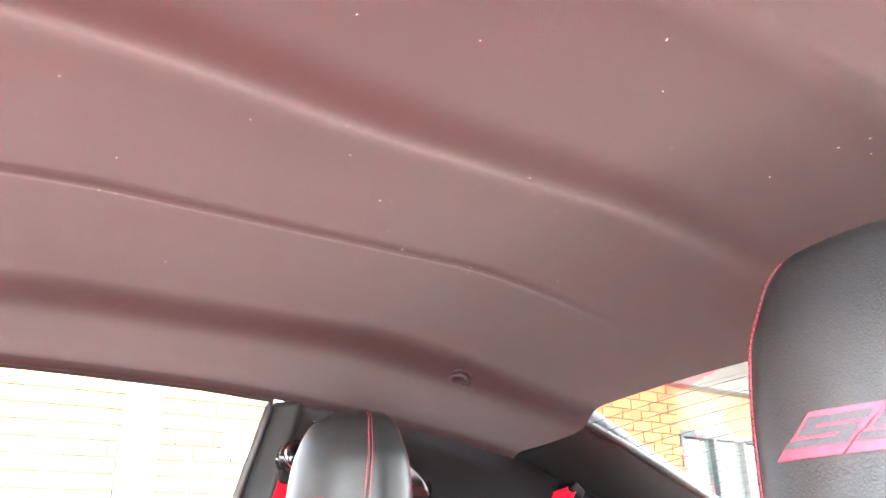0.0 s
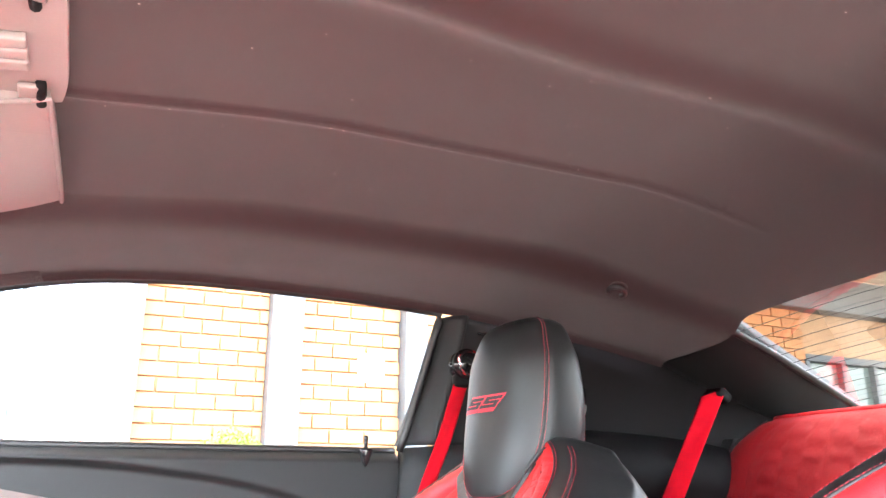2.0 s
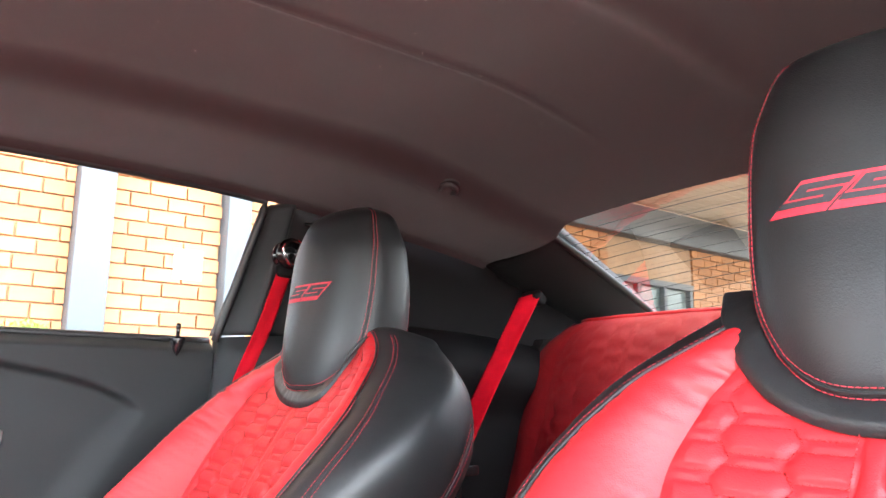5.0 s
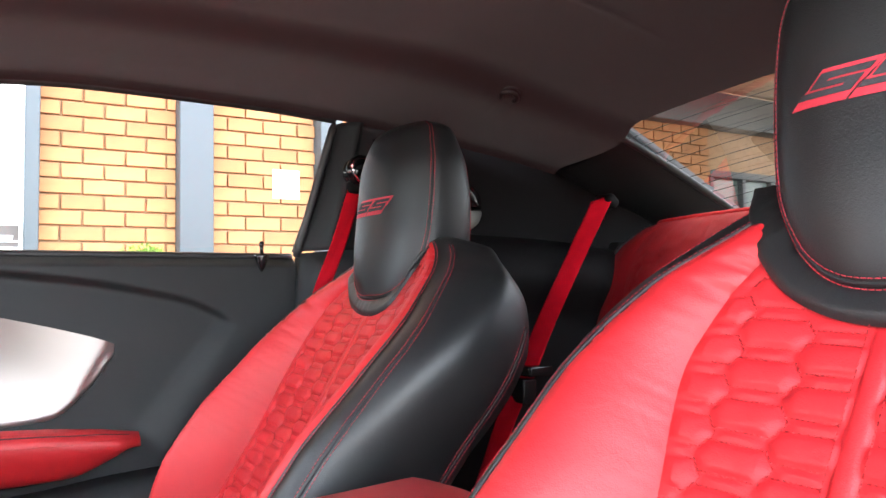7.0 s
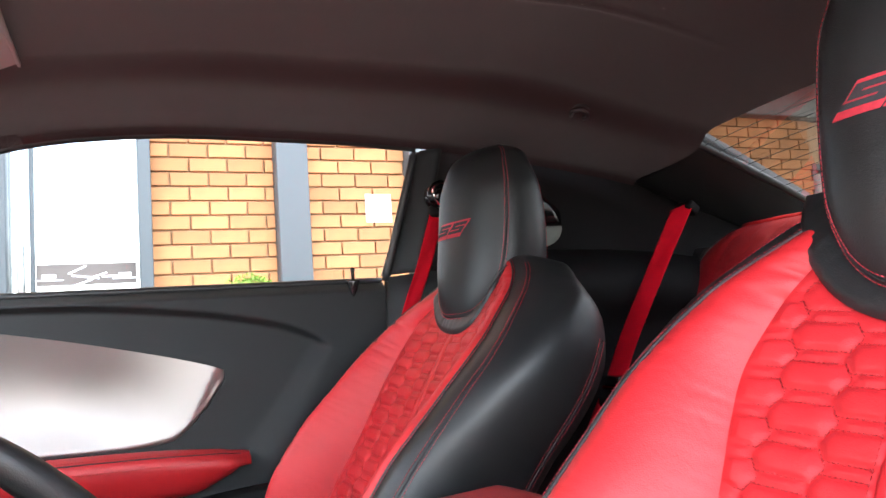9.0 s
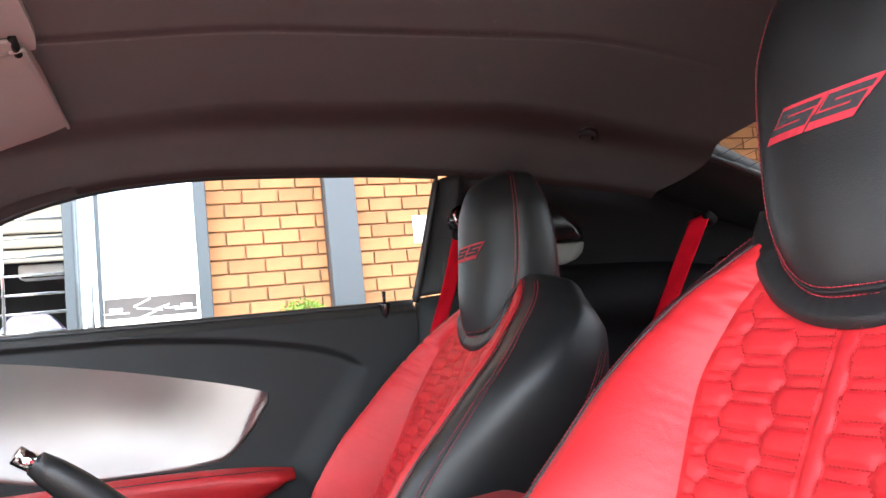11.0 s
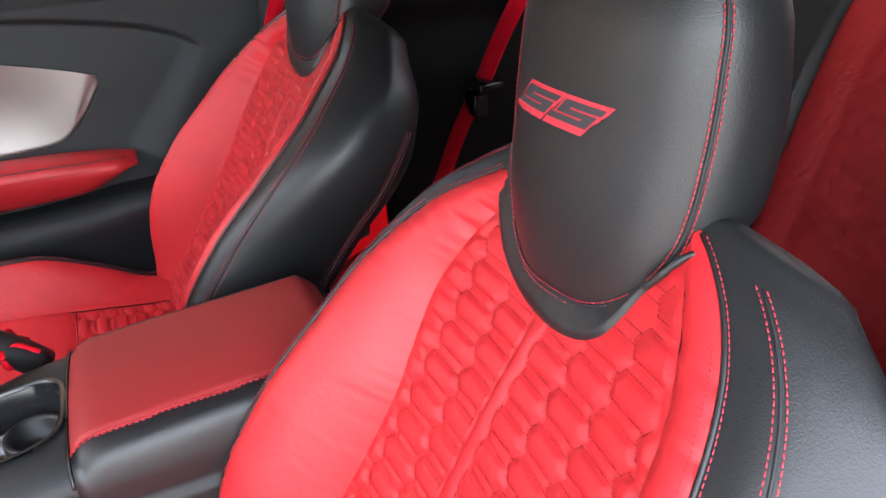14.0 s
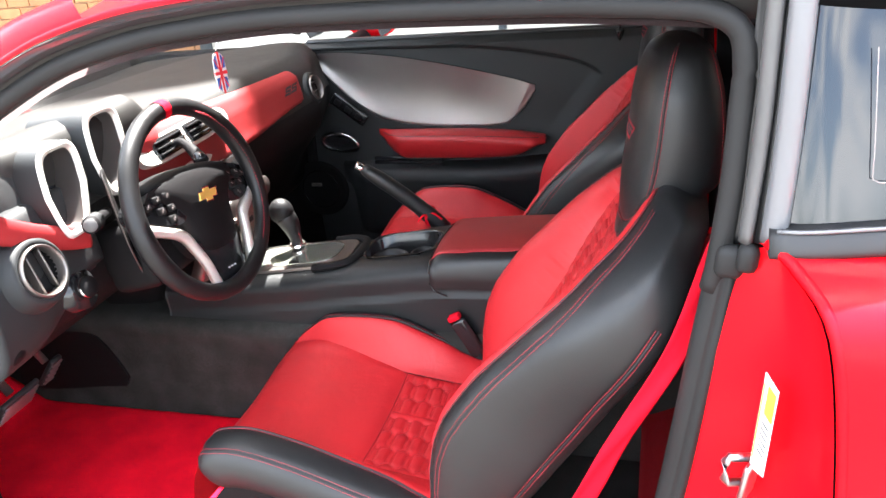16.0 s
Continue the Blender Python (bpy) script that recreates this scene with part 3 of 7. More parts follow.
    part("collar_roll", W(v), f, BLACK, collar, "crumpled black leather edge of the collar")

    # headrest
    hz = list(np.linspace(0.904, 0.93, 14)) + list(np.linspace(0.935, 1.17, 40)) + list(np.linspace(1.174, 1.192, 10))
    rows = [[head_point(z, 2 * math.pi * i / 72) for i in range(72)] for z in hz]
    V, F = sheet(rows, close_u=True)
    F = F + [tuple(range(71, -1, -1)), tuple(len(V) - 72 + i for i in range(72))]
    head = part("headrest", W(V), F, BLACK, seat, "large black leather headrest with red seams")
    # one seam down either side and round the foot of the front, with thread on both its edges
    for d, t in ((-1, THREAD), (0, THREAD_BLACK), (1, THREAD)):
        run = [(1.06 + 0.10 * smooth((z - 1.04) / 0.14) + 0.046 * d, z) for z in np.linspace(1.187, 1.035, 50)]
        bend = []
        for k in range(1, 76):
            ph = math.pi * k / 76
            c, s = math.cos(ph), math.sin(ph)
            bend.append((math.copysign(abs(c) ** 0.72, c) * (1.06 + 0.046 * d), 1.035 - (0.102 + 0.0035 * d) * s ** 0.95))
        run = run + bend + [(-a, z) for a, z in reversed(run)]
        pts = [head_point(z, a, (0.0010 if t is THREAD else 0.0002) + 0.0008 * (z < 0.96)) for a, z in run]
        nn = [Vector((-math.cos(a), math.sin(a), -0.25 * (z < 0.95))) for a, z in run]
        v, f = stitches(pts, nn, 0.0032, 0.0011, 0.00042) if t is THREAD else tube(pts, 0.0015, 6)
        part("stitching", W(v), f, t, head, "red thread" if t is THREAD else "black thread")
    for side in (-1, 1):
        pts = [head_point(z, side * 2.35, 0.0008) for z in np.linspace(0.95, 1.18, 60)]
        v, f = stitches(pts, [Vector((0.7, side * 0.7, 0))] * 60, 0.0030, 0.0017, 0.0005)
        part("stitching", W(v), f, THREAD, head, "red thread")

    def on_head(du, dv, lift):
        y, z = 0.016 - du, 1.065 + dv
        a = math.copysign(math.asin(min(1, (abs(y) / HEAD(z)[2])) ** (1 / 0.78)), y)
        return head_point(z, a) + Vector((-lift, yc, 0))
    ss_badge(on_head, 0.081, 0.0205, head)
    for y in (-0.04, 0.04):
        v, f = tube([(0.072, yc + y, 0.86), (0.072, yc + y, 0.94)], 0.006, 10)
        part("headrest_post", v, f, CHROME, seat, "chrome headrest post")

    # cushion
    CU_MID = spline([(-0.757, 0.40), (-0.745, 0.47), (-0.725, 0.516), (-0.69, 0.542), (-0.62, 0.549), (-0.50, 0.540), (-0.40, 0.525), (-0.30, 0.510), (-0.16, 0.50)])
    CU_P = spline([(-0.757, 0.0), (-0.715, 0.004), (-0.67, 0.030), (-0.615, 0.060), (-0.48, 0.074), (-0.38, 0.050), (-0.30, 0.020), (-0.16, 0.005)])
    CU_Q, CU_B, CU_W = 0.135, 0.198, 0.240

    CU_N = spline([(-0.757, 0.0), (-0.722, 0.006), (-0.700, 0.020), (-0.680, 0.046), (-0.655, 0.066), (-0.600, 0.073), (-0.524, 0.064), (-0.468, 0.052), (-0.413, 0.040), (-0.357, 0.028), (-0.28, 0.014), (-0.16, 0.004)])

    def cushion_half(x, y):
        """Half widths of the middle and out to the black side; the driver's cover flares to the front."""
        if far:
            return CU_Q, CU_B
        if y > 0:
            return CU_Q + 0.060 * min(1.0, max(0.0, (-0.44 - x) / 0.23)), CU_B
        b = CU_B - 0.018 * smooth((-0.26 - x) / 0.12)
        return min(CU_Q + 0.044 * smooth((-0.42 - x) / 0.20), b - 0.003), b

    def cushion_point(x, y, lift=0.0):
        a = abs(y)
        q, b = cushion_half(x, y)
        base = CU_MID(x) - 0.008 + 0.010 * (min(a, CU_Q) / CU_Q) ** 2
        rise = CU_P(x) * (0.42 if y < 0 else 1.0) if far or y > 0 else CU_N(x)
        if a > CU_Q:
            # the flared front climbs a little before the bolster does
            base += rise * (0.25 * smooth((a - CU_Q) / (b - CU_Q)) + 0.75 * smooth((a - q) / (b - q)))
        return Vector((x, y, base + lift))
    xs = list(np.linspace(-0.757, -0.68, 14)) + list(np.linspace(-0.67, -0.431, 22))
    rows = [[cushion_point(x, u * cushion_half(x, u)[0], 0.003 * min(1, (1 - abs(u)) * 12) - 0.005 * smooth((x + 0.447) / 0.014)) for u in np.linspace(-1, 1, 50)] for x in xs]
    V, F = sheet(rows)
    part("cushion_front", W(V), F, RED, seat, "smooth red leather front of the seat cushion")
    # drawn-in joint between the smooth front and the quilting
    v, f = tube([cushion_point(-0.4325, u * CU_Q, -0.0015) for u in np.linspace(-0.98, 0.98, 40)], 0.0016, 6)
    part("cushion_joint", W(v), f, THREAD_DARK, seat, "dark red joint across the cushion")
    rows = []
    for x in np.linspace(-0.434, -0.17, 90):
        edge_x = min(1.0, (x + 0.434) * 120)
        rows.append([cushion_point(x, u * CU_Q, -0.003 + min(1, (1 - abs(u)) * 12) * edge_x * puff(u * CU_Q, x + 0.434 + 0.4, 0.005)) for u in np.linspace(-1, 1, 96)])
    V, F = sheet(rows)
    cp = part("cushion_panel", W(V), F, RED, seat, "red leather quilted in long hexagons")
    V, F = [], []
    for run in cell_lines(0.012, 0.127, 0.405, 0.66):
        pts = [cushion_point(s - 0.834, y, 0.0003) for y, s in run]
        v, f = stitches(pts, [Z] * len(pts), 0.0028, 0.0022, 0.0006)
        k = len(V)
        V += v
        F += [tuple(i + k for i in q) for q in f]
    part("stitching", W(V), F, THREAD_DARK, cp, "dark red thread", kind="stuff")
    for side in (-1, 1):
        rows = []
        for x in np.linspace(-0.735 if side > 0 or far else -0.725, -0.18, 64):
            q, b = cushion_half(x, side)
            rows.append([cushion_point(x, side * (q + (b - q) * u), min(0.005, (b - q) * 0.12) * math.sin(math.pi * u) ** 0.5 - 0.001) for u in np.linspace(0, 1, 20)])
        V, F = sheet(rows)
        part("cushion_bolster", W(V), F, RED, seat, "smooth red leather cushion bolster")
        shell = []
        x0 = -0.750 if side > 0 or far else -0.676
        for x in list(np.linspace(x0, x0 + 0.05, 12)) + list(np.linspace(x0 + 0.06, -0.16, 40)):
            b = cushion_half(x, side)[1]
            h = cushion_point(x, side * b).z
            nose = smooth((x - x0) / 0.06) if x0 < -0.73 else max(0.0, 1 - (1 - min(1.0, (x - x0) / 0.05)) ** 2) ** 0.5
            w = CU_W - 0.022 * (1 - nose)
            if side < 0 and not far:
                # full roll with the seam along its outer top edge
                ctrl = [(b - 0.001, h), (b + 0.022, h + 0.004), (w - 0.006, h - 0.002), (w + 0.009, h - 0.026 * nose - 0.004), (w + 0.006, h - 0.056 * nose - 0.008), (w - 0.012, h - 0.078 * nose - 0.012)]
            else:
                ctrl = [(b - 0.001, h), (b + 0.018, h - 0.001), (w, h - 0.025), (w + 0.003, h - 0.06 * nose - 0.02), (w - 0.004, 0.435), (w - 0.012, 0.415)]
            shell.append([Vector((x, side * v.x, v.y)) for v in catmull([(a, b, 0) for a, b in ctrl], 22)])
        V, F = sheet(shell)
        cs = part("cushion_side", W(V), F, BLACK, seat, "black leather cushion side")
        xs = np.linspace(x0 + 0.006, -0.18, 70)
        v, f = tube([cushion_point(x, side * cushion_half(x, side)[1], 0.001) + Y * side * 0.0015 for x in xs], 0.002, 6)
        part("piping", W(v), f, BLACK, cs, "black seam piping")
        v, f = stitches([cushion_point(x, side * cushion_half(x, side)[1], 0.0022) + Y * side * 0.006 for x in xs], [Z] * 70, 0.0026, 0.0015, 0.0005)
        part("stitching", W(v), f, THREAD, cs, "red thread")
        for d, th in ((-0.0036, THREAD), (0.0, THREAD_BLACK), (0.0036, THREAD)):
            pts = []
            for x in xs:
                nose = smooth((x - x0) / 0.06) if x0 < -0.73 else max(0.0, 1 - (1 - min(1.0, (x - x0) / 0.05)) ** 2) ** 0.5
                w = CU_W - 0.022 * (1 - nose)
                h = cushion_point(x, side * cushion_half(x, side)[1]).z
                if side < 0 and not far:
                    pts.append(Vector((x, side * (w - 0.003 + d), h - 0.0025 - d * 0.5)))
                else:
                    pts.append(Vector((x, side * (w + 0.002 - (0.006 if d > 0 else 0.0)), h - 0.026 + d * 1.1)))
            v, f = tube(pts, 0.0012, 6) if th is THREAD_BLACK else stitches(pts, [Y * side + Z * 0.8] * 70, 0.0026, 0.0015, 0.0005)
            part("stitching", W(v), f, th, cs, "red thread" if th is THREAD else "black thread")
    # plinth under the cushion, with the recline trim at its side
    v, f = merge(box((-0.43, yc, 0.385), (0.50, 0.40, 0.09), 0.02))
    part("seat_base", v, f, TRIM, seat, "black plastic seat base")
    for side in (-1, 1):
        prof = [(-0.70, 0.415), (-0.69, 0.39), (-0.55, 0.345), (-0.30, 0.34), (-0.16, 0.38), (-0.14, 0.47), (-0.20, 0.50), (-0.26, 0.455), (-0.45, 0.425), (-0.62, 0.432)]
        if side < 0 and not far:
            prof = [(-0.665, 0.47), (-0.655, 0.43), (-0.63, 0.38), (-0.55, 0.345), (-0.30, 0.34), (-0.16, 0.38), (-0.14, 0.47), (-0.24, 0.50), (-0.34, 0.495), (-0.45, 0.53), (-0.58, 0.555), (-0.63, 0.545), (-0.658, 0.515)]
        v, f = plate([(x, yc + side * 0.222, z) for x, z in prof], (0, side * 0.016, 0))
        part("side_trim", v, f, TRIM, seat, "black plastic side trim", smooth=False)
    for side in (-1, 1):
        v, f = box((-0.44, yc + side * 0.17, 0.315), (0.46, 0.035, 0.05), 0.008)
        part("seat_rail", v, f, STEEL, seat, "steel seat rail")
    return seat


front_seat(-0.413, "red and black leather front seat beside the steering wheel", "front seats", 0.018)
front_seat(0.326, "red and black leather front seat beside the far door", "front seats", 0.034, True)


# ---- headliner, side rails and pillars ----
CY = CAR_Y


def roof_z(x, y):
    """Inner height of the roof lining."""
    yy = abs(y - CY)
    z = 1.318 - 0.022 * (yy / 0.42) ** 2 - 0.03 * smooth((-0.30 - x) / 0.35) - 0.075 * smooth((x - 0.05) / 0.5) * (1 if x < 0.6 else 1)
    for c, w, h in ((0.105, 0.006, 0.0042), (-0.125, 0.024, 0.013)):
        fade = smooth((0.38 - x) / 0.35)
        bend = -0.012 * smooth((-0.30 - x) / 0.3) if c > 0 else 0.03 * smooth((-0.1 - x) / 0.4) * -1
        d = (y - CY - c - bend) / w
        z -= h * fade * math.exp(-d * d)
    return z


RAIL = spline([(-1.02, 0.70, 1.03), (-0.92, 0.675, 1.095), (-0.80, 0.65, 1.165), (-0.66, 0.635, 1.225), (-0.52, 0.628, 1.252), (-0.36, 0.625, 1.262), (-0.10, 0.625, 1.258), (0.06, 0.622, 1.247), (0.13, 0.618, 1.238), (0.30, 0.60, 1.213), (0.50, 0.575, 1.171), (0.62, 0.56, 1.125)])


def lining_row(x, n=60):
    w, ze = RAIL(x)
    half_flat = min(0.335, w - 0.2)
    r = []
    for i in range(n + 1):
        u = -1 + 2 * i / n
        a = abs(u)
        if a < 0.72:
            y = CY + u / 0.72 * half_flat
            z = roof_z(x, y)
        else:
            t = (a - 0.72) / 0.28
            y0, z0 = half_flat, roof_z(x, CY + math.copysign(half_flat, u))
            dz = z0 - ze
            p = catmull([(y0, z0, 0), (y0 + 0.022, z0 - 0.006, 0), (y0 + 0.044, z0 - dz * 0.45, 0), (y0 + 0.08, z0 - dz * 0.62, 0), (y0 + (w - y0) * 0.6, z0 - dz * 0.74, 0), (w - 0.018, ze + 0.010, 0), (w, ze, 0)], 26)
            k = t * 25
            q = p[int(k)].lerp(p[min(int(k) + 1, 25)], k - int(k))
            y, z = CY + math.copysign(q.x, u), q.y
        r.append(Vector((x, y, z)))
    return r


rows = [lining_row(x, 150) for x in np.linspace(-0.72, 0.492, 98)]
V, F = sheet(rows)
lone("ceiling", V, F, HEADLINER, "dark grey cloth car headliner with long pressed beads", "headliner", kind="structure", at=(0, CY, 1.3))

# fine lint on the lining
rng = random.Random(4)
V, F = [], []
for i in range(80):
    x, y = rng.uniform(-0.58, 0.25), rng.uniform(-0.42, 0.38)
    z = roof_z(x, y) - 0.0008
    a, l = rng.uniform(0, 3.14), rng.uniform(0.0004, 0.0014)
    d, e = Vector((math.cos(a), math.sin(a), 0)) * l, Vector((-math.sin(a), math.cos(a), 0)) * 0.00045
    k = len(V)
    c = Vector((x, y, z))
    V += [c - d - e, c + d - e, c + d + e, c - d + e]
    F.append((k, k + 3, k + 2, k + 1))
lone("lint", V, F, material("pale_lint", (0.55, 0.45, 0.40), 0.9), "pale specks of lint on the headliner", "lint", kind="stuff", smooth=False)


# upper trim of the rear sides and of the pillars, both sides
SIDE_DARK = material("black_gloss_pane", (0.010, 0.009, 0.010), 0.12, vary=0.05)
LEDGE_GREY = material("grey_ledge_plastic", (0.20, 0.215, 0.195), 0.5, vary=0.08, scale=20)


def side_trim(s, name):
    """Trim of the rear quarter on one side (s = 1 far side), with its small side window."""
    t = thing(name, (0.4, CY + s * 0.6, 0.6), "dark grey plastic trim of the rear quarter", "interior trim", kind="structure")
    yq = lambda v: CY + s * (v - (0.045 if s < 0 else 0.0))  # noqa: E731
    # sail panel under the roof lining, down to the belt line
    top = [(0.17, 0.628, 1.268), (0.30, 0.616, 1.252), (0.50, 0.592, 1.218), (0.66, 0.565, 1.155), (0.90, 0.53, 1.05)]
    low = [(0.17, 0.645, 1.035), (0.30, 0.634, 1.045), (0.50, 0.604, 1.035), (0.66, 0.57, 1.015), (0.88, 0.53, 0.98)]
    T, L = catmull([(x, yq(y), z) for x, y, z in top], 90), catmull([(x, yq(y), z) for x, y, z in low], 90)
    rows = [[a.lerp(b, k / 40) + Y * (s * 0.012 * math.sin(math.pi * k / 40)) for a, b in zip(T, L)] for k in range(41)]

    V, F = sheet(rows)
    part("upper_panel", V, F, TRIM, t, "dark grey upper panel")
    if s > 0:
        # small dark side window with a pale ledge below it
        at = lambda x, z, lift: Vector((x, yq(0.634 - 0.09 * (x - 0.2)) - lift, z))  # noqa: E731
        right = spline([(1.056, 0.300), (1.064, 0.322), (1.080, 0.338), (1.100, 0.344), (1.122, 0.342), (1.160, 0.307), (1.192, 0.270)])
        for name, z0, z1, mat_, lab in (("quarter_pane", 1.103, 1.190, SIDE_DARK, "dark pane of the small side window"), ("window_ledge", 1.056, 1.099, LEDGE_GREY, "pale grey plastic ledge of the small side window")):
            zz = np.linspace(z0, z1, 14)
            rows = [[at(0.172 + (right(z) - 0.172) * u, z, 0.004 * math.sin(math.pi * (z - z0) / (z1 - z0)) ** 0.5) for u in np.linspace(0, 1, 12)] for z in zz]
            V, F = solid(rows, (0, s * 0.012, 0))
            part(name, V, F, mat_, t, lab)
    # lower quarter panel with a ledge beside the rear seat
    led = catmull([(0.17, yq(0.640), 1.052), (0.32, yq(0.630), 1.056), (0.52, yq(0.598), 1.044), (0.66, yq(0.565), 1.022), (0.84, yq(0.53), 1.0)], 30)
    prof = catmull([(0.012, 0.0, 0), (-0.004, -0.003, 0), (-0.030, -0.016, 0), (-0.066, -0.050, 0), (-0.078, -0.10, 0), (-0.050, -0.16, 0), (-0.072, -0.26, 0), (-0.085, -0.55, 0)], 26)
    rows = [[p + Y * (s * q.x) + Z * q.y for p in led] for q in prof]
    V, F = solid(rows, (0, s * 0.03, -0.004))
    part("lower_panel", V, F, TRIM, t, "black lower quarter panel")
    # trim of the rear pillar, from the roof to the parcel shelf
    e1 = catmull([(0.475, yq(0.385), 1.240), (0.62, yq(0.415), 1.195), (0.82, yq(0.455), 1.130), (1.05, yq(0.49), 1.05)], 30)
    e2 = catmull([(0.500, yq(0.600), 1.192), (0.59, yq(0.588), 1.147), (0.76, yq(0.560), 1.080), (0.96, yq(0.54), 1.0)], 30)
    rows = [[a.lerp(b, k / 12) + Vector((-0.2, s * 0.15, 0.3)).normalized() * (0.020 * math.sin(math.pi * k / 12)) * -1 for a, b in zip(e1, e2)] for k in range(13)]
    V, F = solid(rows, (0.02, s * 0.02, 0.02))
    part("pillar_trim", V, F, TRIM_SOFT, t, "dark grey rear pillar trim")
    return t


side_trim(1, "quarter_trim")
side_trim(-1, "quarter_trim")


def b_pillar(s):
    """Trim of the pillar behind a front door: a rounded face, then a recess for the belt."""
    t = thing("pillar_trim", (0.1, CY + s * 0.64, 0.4), "dark grey plastic trim of the door pillar", "pillar trim", kind="structure")
    yq = lambda v: CY + s * (v - (0.065 if s < 0 else 0.0))  # noqa: E731
    sh = 0.0 if s > 0 else 0.11
    front = catmull([(0.056, 0.632, 1.246), (0.038, 0.660, 1.15), (0.002, 0.695, 1.020)], 24)
    rear = catmull([(0.090, 0.610, 1.250), (0.070, 0.622, 1.15), (0.042, 0.640, 1.020)], 24)
    rows = []
    for a, b in zip(front, rear):
        d = b.y - a.y
        ctrl = [(a.x - 0.004, a.y + 0.020), (a.x, a.y), (a.x + 0.010, a.y + d * 0.35 - 0.008), (b.x - 0.008, b.y - 0.003), (b.x + 0.002, b.y + 0.003), (b.x + 0.010, b.y + 0.022), (b.x + 0.045, b.y + 0.030), (0.20, 0.640)]
        rows.append([Vector((p.x + sh * (1 - 0.6 * i / 33), yq(p.y), a.z)) for i, p in enumerate(catmull([(x, y, 0) for x, y in ctrl], 34))])
    V, F = solid(rows, (0, s * 0.02, 0))
    part("upper_trim", V, F, TRIM_SOFT, t, "dark grey upper trim")
    if s > 0:
        v, f = box((0.118, CY + 0.612, 1.216), (0.018, 0.006, 0.006), 0.002)
        part("trim_plug", v, f, GLOSS, t, "small black plug in the trim")
    up = [(0.000, 0.688, 1.016), (-0.012, 0.69, 0.85), (-0.03, 0.69, 0.45)]
    dn = [(0.165, 0.645, 1.026), (0.17, 0.65, 0.85), (0.15, 0.66, 0.45)]
    A, B = catmull([(x + sh * 1.2, yq(y), z) for x, y, z in up], 14), catmull([(x + sh * 0.4, yq(y), z) for x, y, z in dn], 14)
    rows = [[a.lerp(b, k / 8) - Y * (s * 0.028 * math.sin(math.pi * k / 8) ** 0.7) for a, b in zip(A, B)] for k in range(9)]
    V, F = solid(rows, (0, s * 0.03, 0))
    part("lower_trim", V, F, TRIM_SOFT, t, "black lower trim")
    return t


b_pillar(1)
b_pillar(-1)


def ribbon(points, width, across, thick=0.0016, wave=0.0):
    """Webbing: a flat band along points, that may sag and twist a little."""
    P = [Vector(p) for p in points]
    rows = []
    for k in range(11):
        u = k / 10 - 0.5
        rows.append([])
        for i, p in enumerate(P):
            t = i / (len(P) - 1)
            a = Vector(across(t))
            dip = wave * (math.sin(t * 21 + u * 2.5) * u * 2 + 0.7 * math.sin(t * 37 + 1 + u * 4) * (0.5 - abs(u)))
            rows[-1].append(p + a * (u * width) + Vector((-a.y, a.x, 0.1)) * dip)
    V, F = solid(rows, (-thick, 0, 0))
    return V, F


def seat_belt(s, label):
    b = thing("seat_belt", (0.06, CY + s * 0.59, 0.5), label, "seat belt", "front seat belts")
    yq = lambda v: CY + s * v  # noqa: E731
    top = Vector((0.068 if s > 0 else 0.175, yq(0.588), 1.135))
    pts = catmull([top + Vector((0.004, 0, 0.0)), top + Vector((-0.034, s * 0.004, -0.10)), top + Vector((-0.084, -s * 0.008, -0.235)), top + Vector((-0.15, -s * 0.018, -0.43)), top + Vector((-0.22, -s * 0.023, -0.67))], 50)
    if s < 0:
        top = Vector((0.165, -0.560, 1.15))
        pts = catmull([top + Vector((0.006, 0.004, 0.02)), (0.155, -0.566, 1.10), (0.124, -0.602, 1.0), (0.082, -0.652, 0.90), (0.030, -0.690, 0.80), (-0.024, -0.703, 0.70), (-0.11, -0.706, 0.50)], 60)
    V, F = ribbon(pts, 0.047, lambda t: (0.82, s * 0.25 + 0.5 * t * s, 0.35) if s > 0 else (0.80, 0.50 - 0.3 * t, 0.25), 0.0016, 0.004)
    part("webbing", V, F, BELT, b, "bright red belt webbing")
    v, f = merge(rings([(0.0, -0.018), (0.020, -0.018), (0.024, -0.013), (0.024, -0.006), (0.018, -0.004), (0.018, 0.004), (0.026, 0.008), (0.026, 0.016), (0.0, 0.02)], top + Z * 0.018, X, Z, Y * -s, 24))
    part("anchor", v, f, GLOSS, b, "black plastic belt anchor")
    v, f = rings([(0.019, -0.002), (0.023, 0.0), (0.019, 0.003)], top + Z * 0.018 - Y * s * 0.024, X, Z, Y * -s, 24)
    part("anchor_ring", v, f, CHROME, b, "chrome ring of the belt anchor")
    v, f = box(top + Vector((0.01, 0, -0.01)), (0.062, 0.018, 0.022), 0.006)
    part("belt_guide", v, f, TRIM, b, "black belt guide")
    return b


seat_belt(1, "red front seat belt hanging from the far door pillar")
seat_belt(-1, "red front seat belt hanging from the near door pillar")


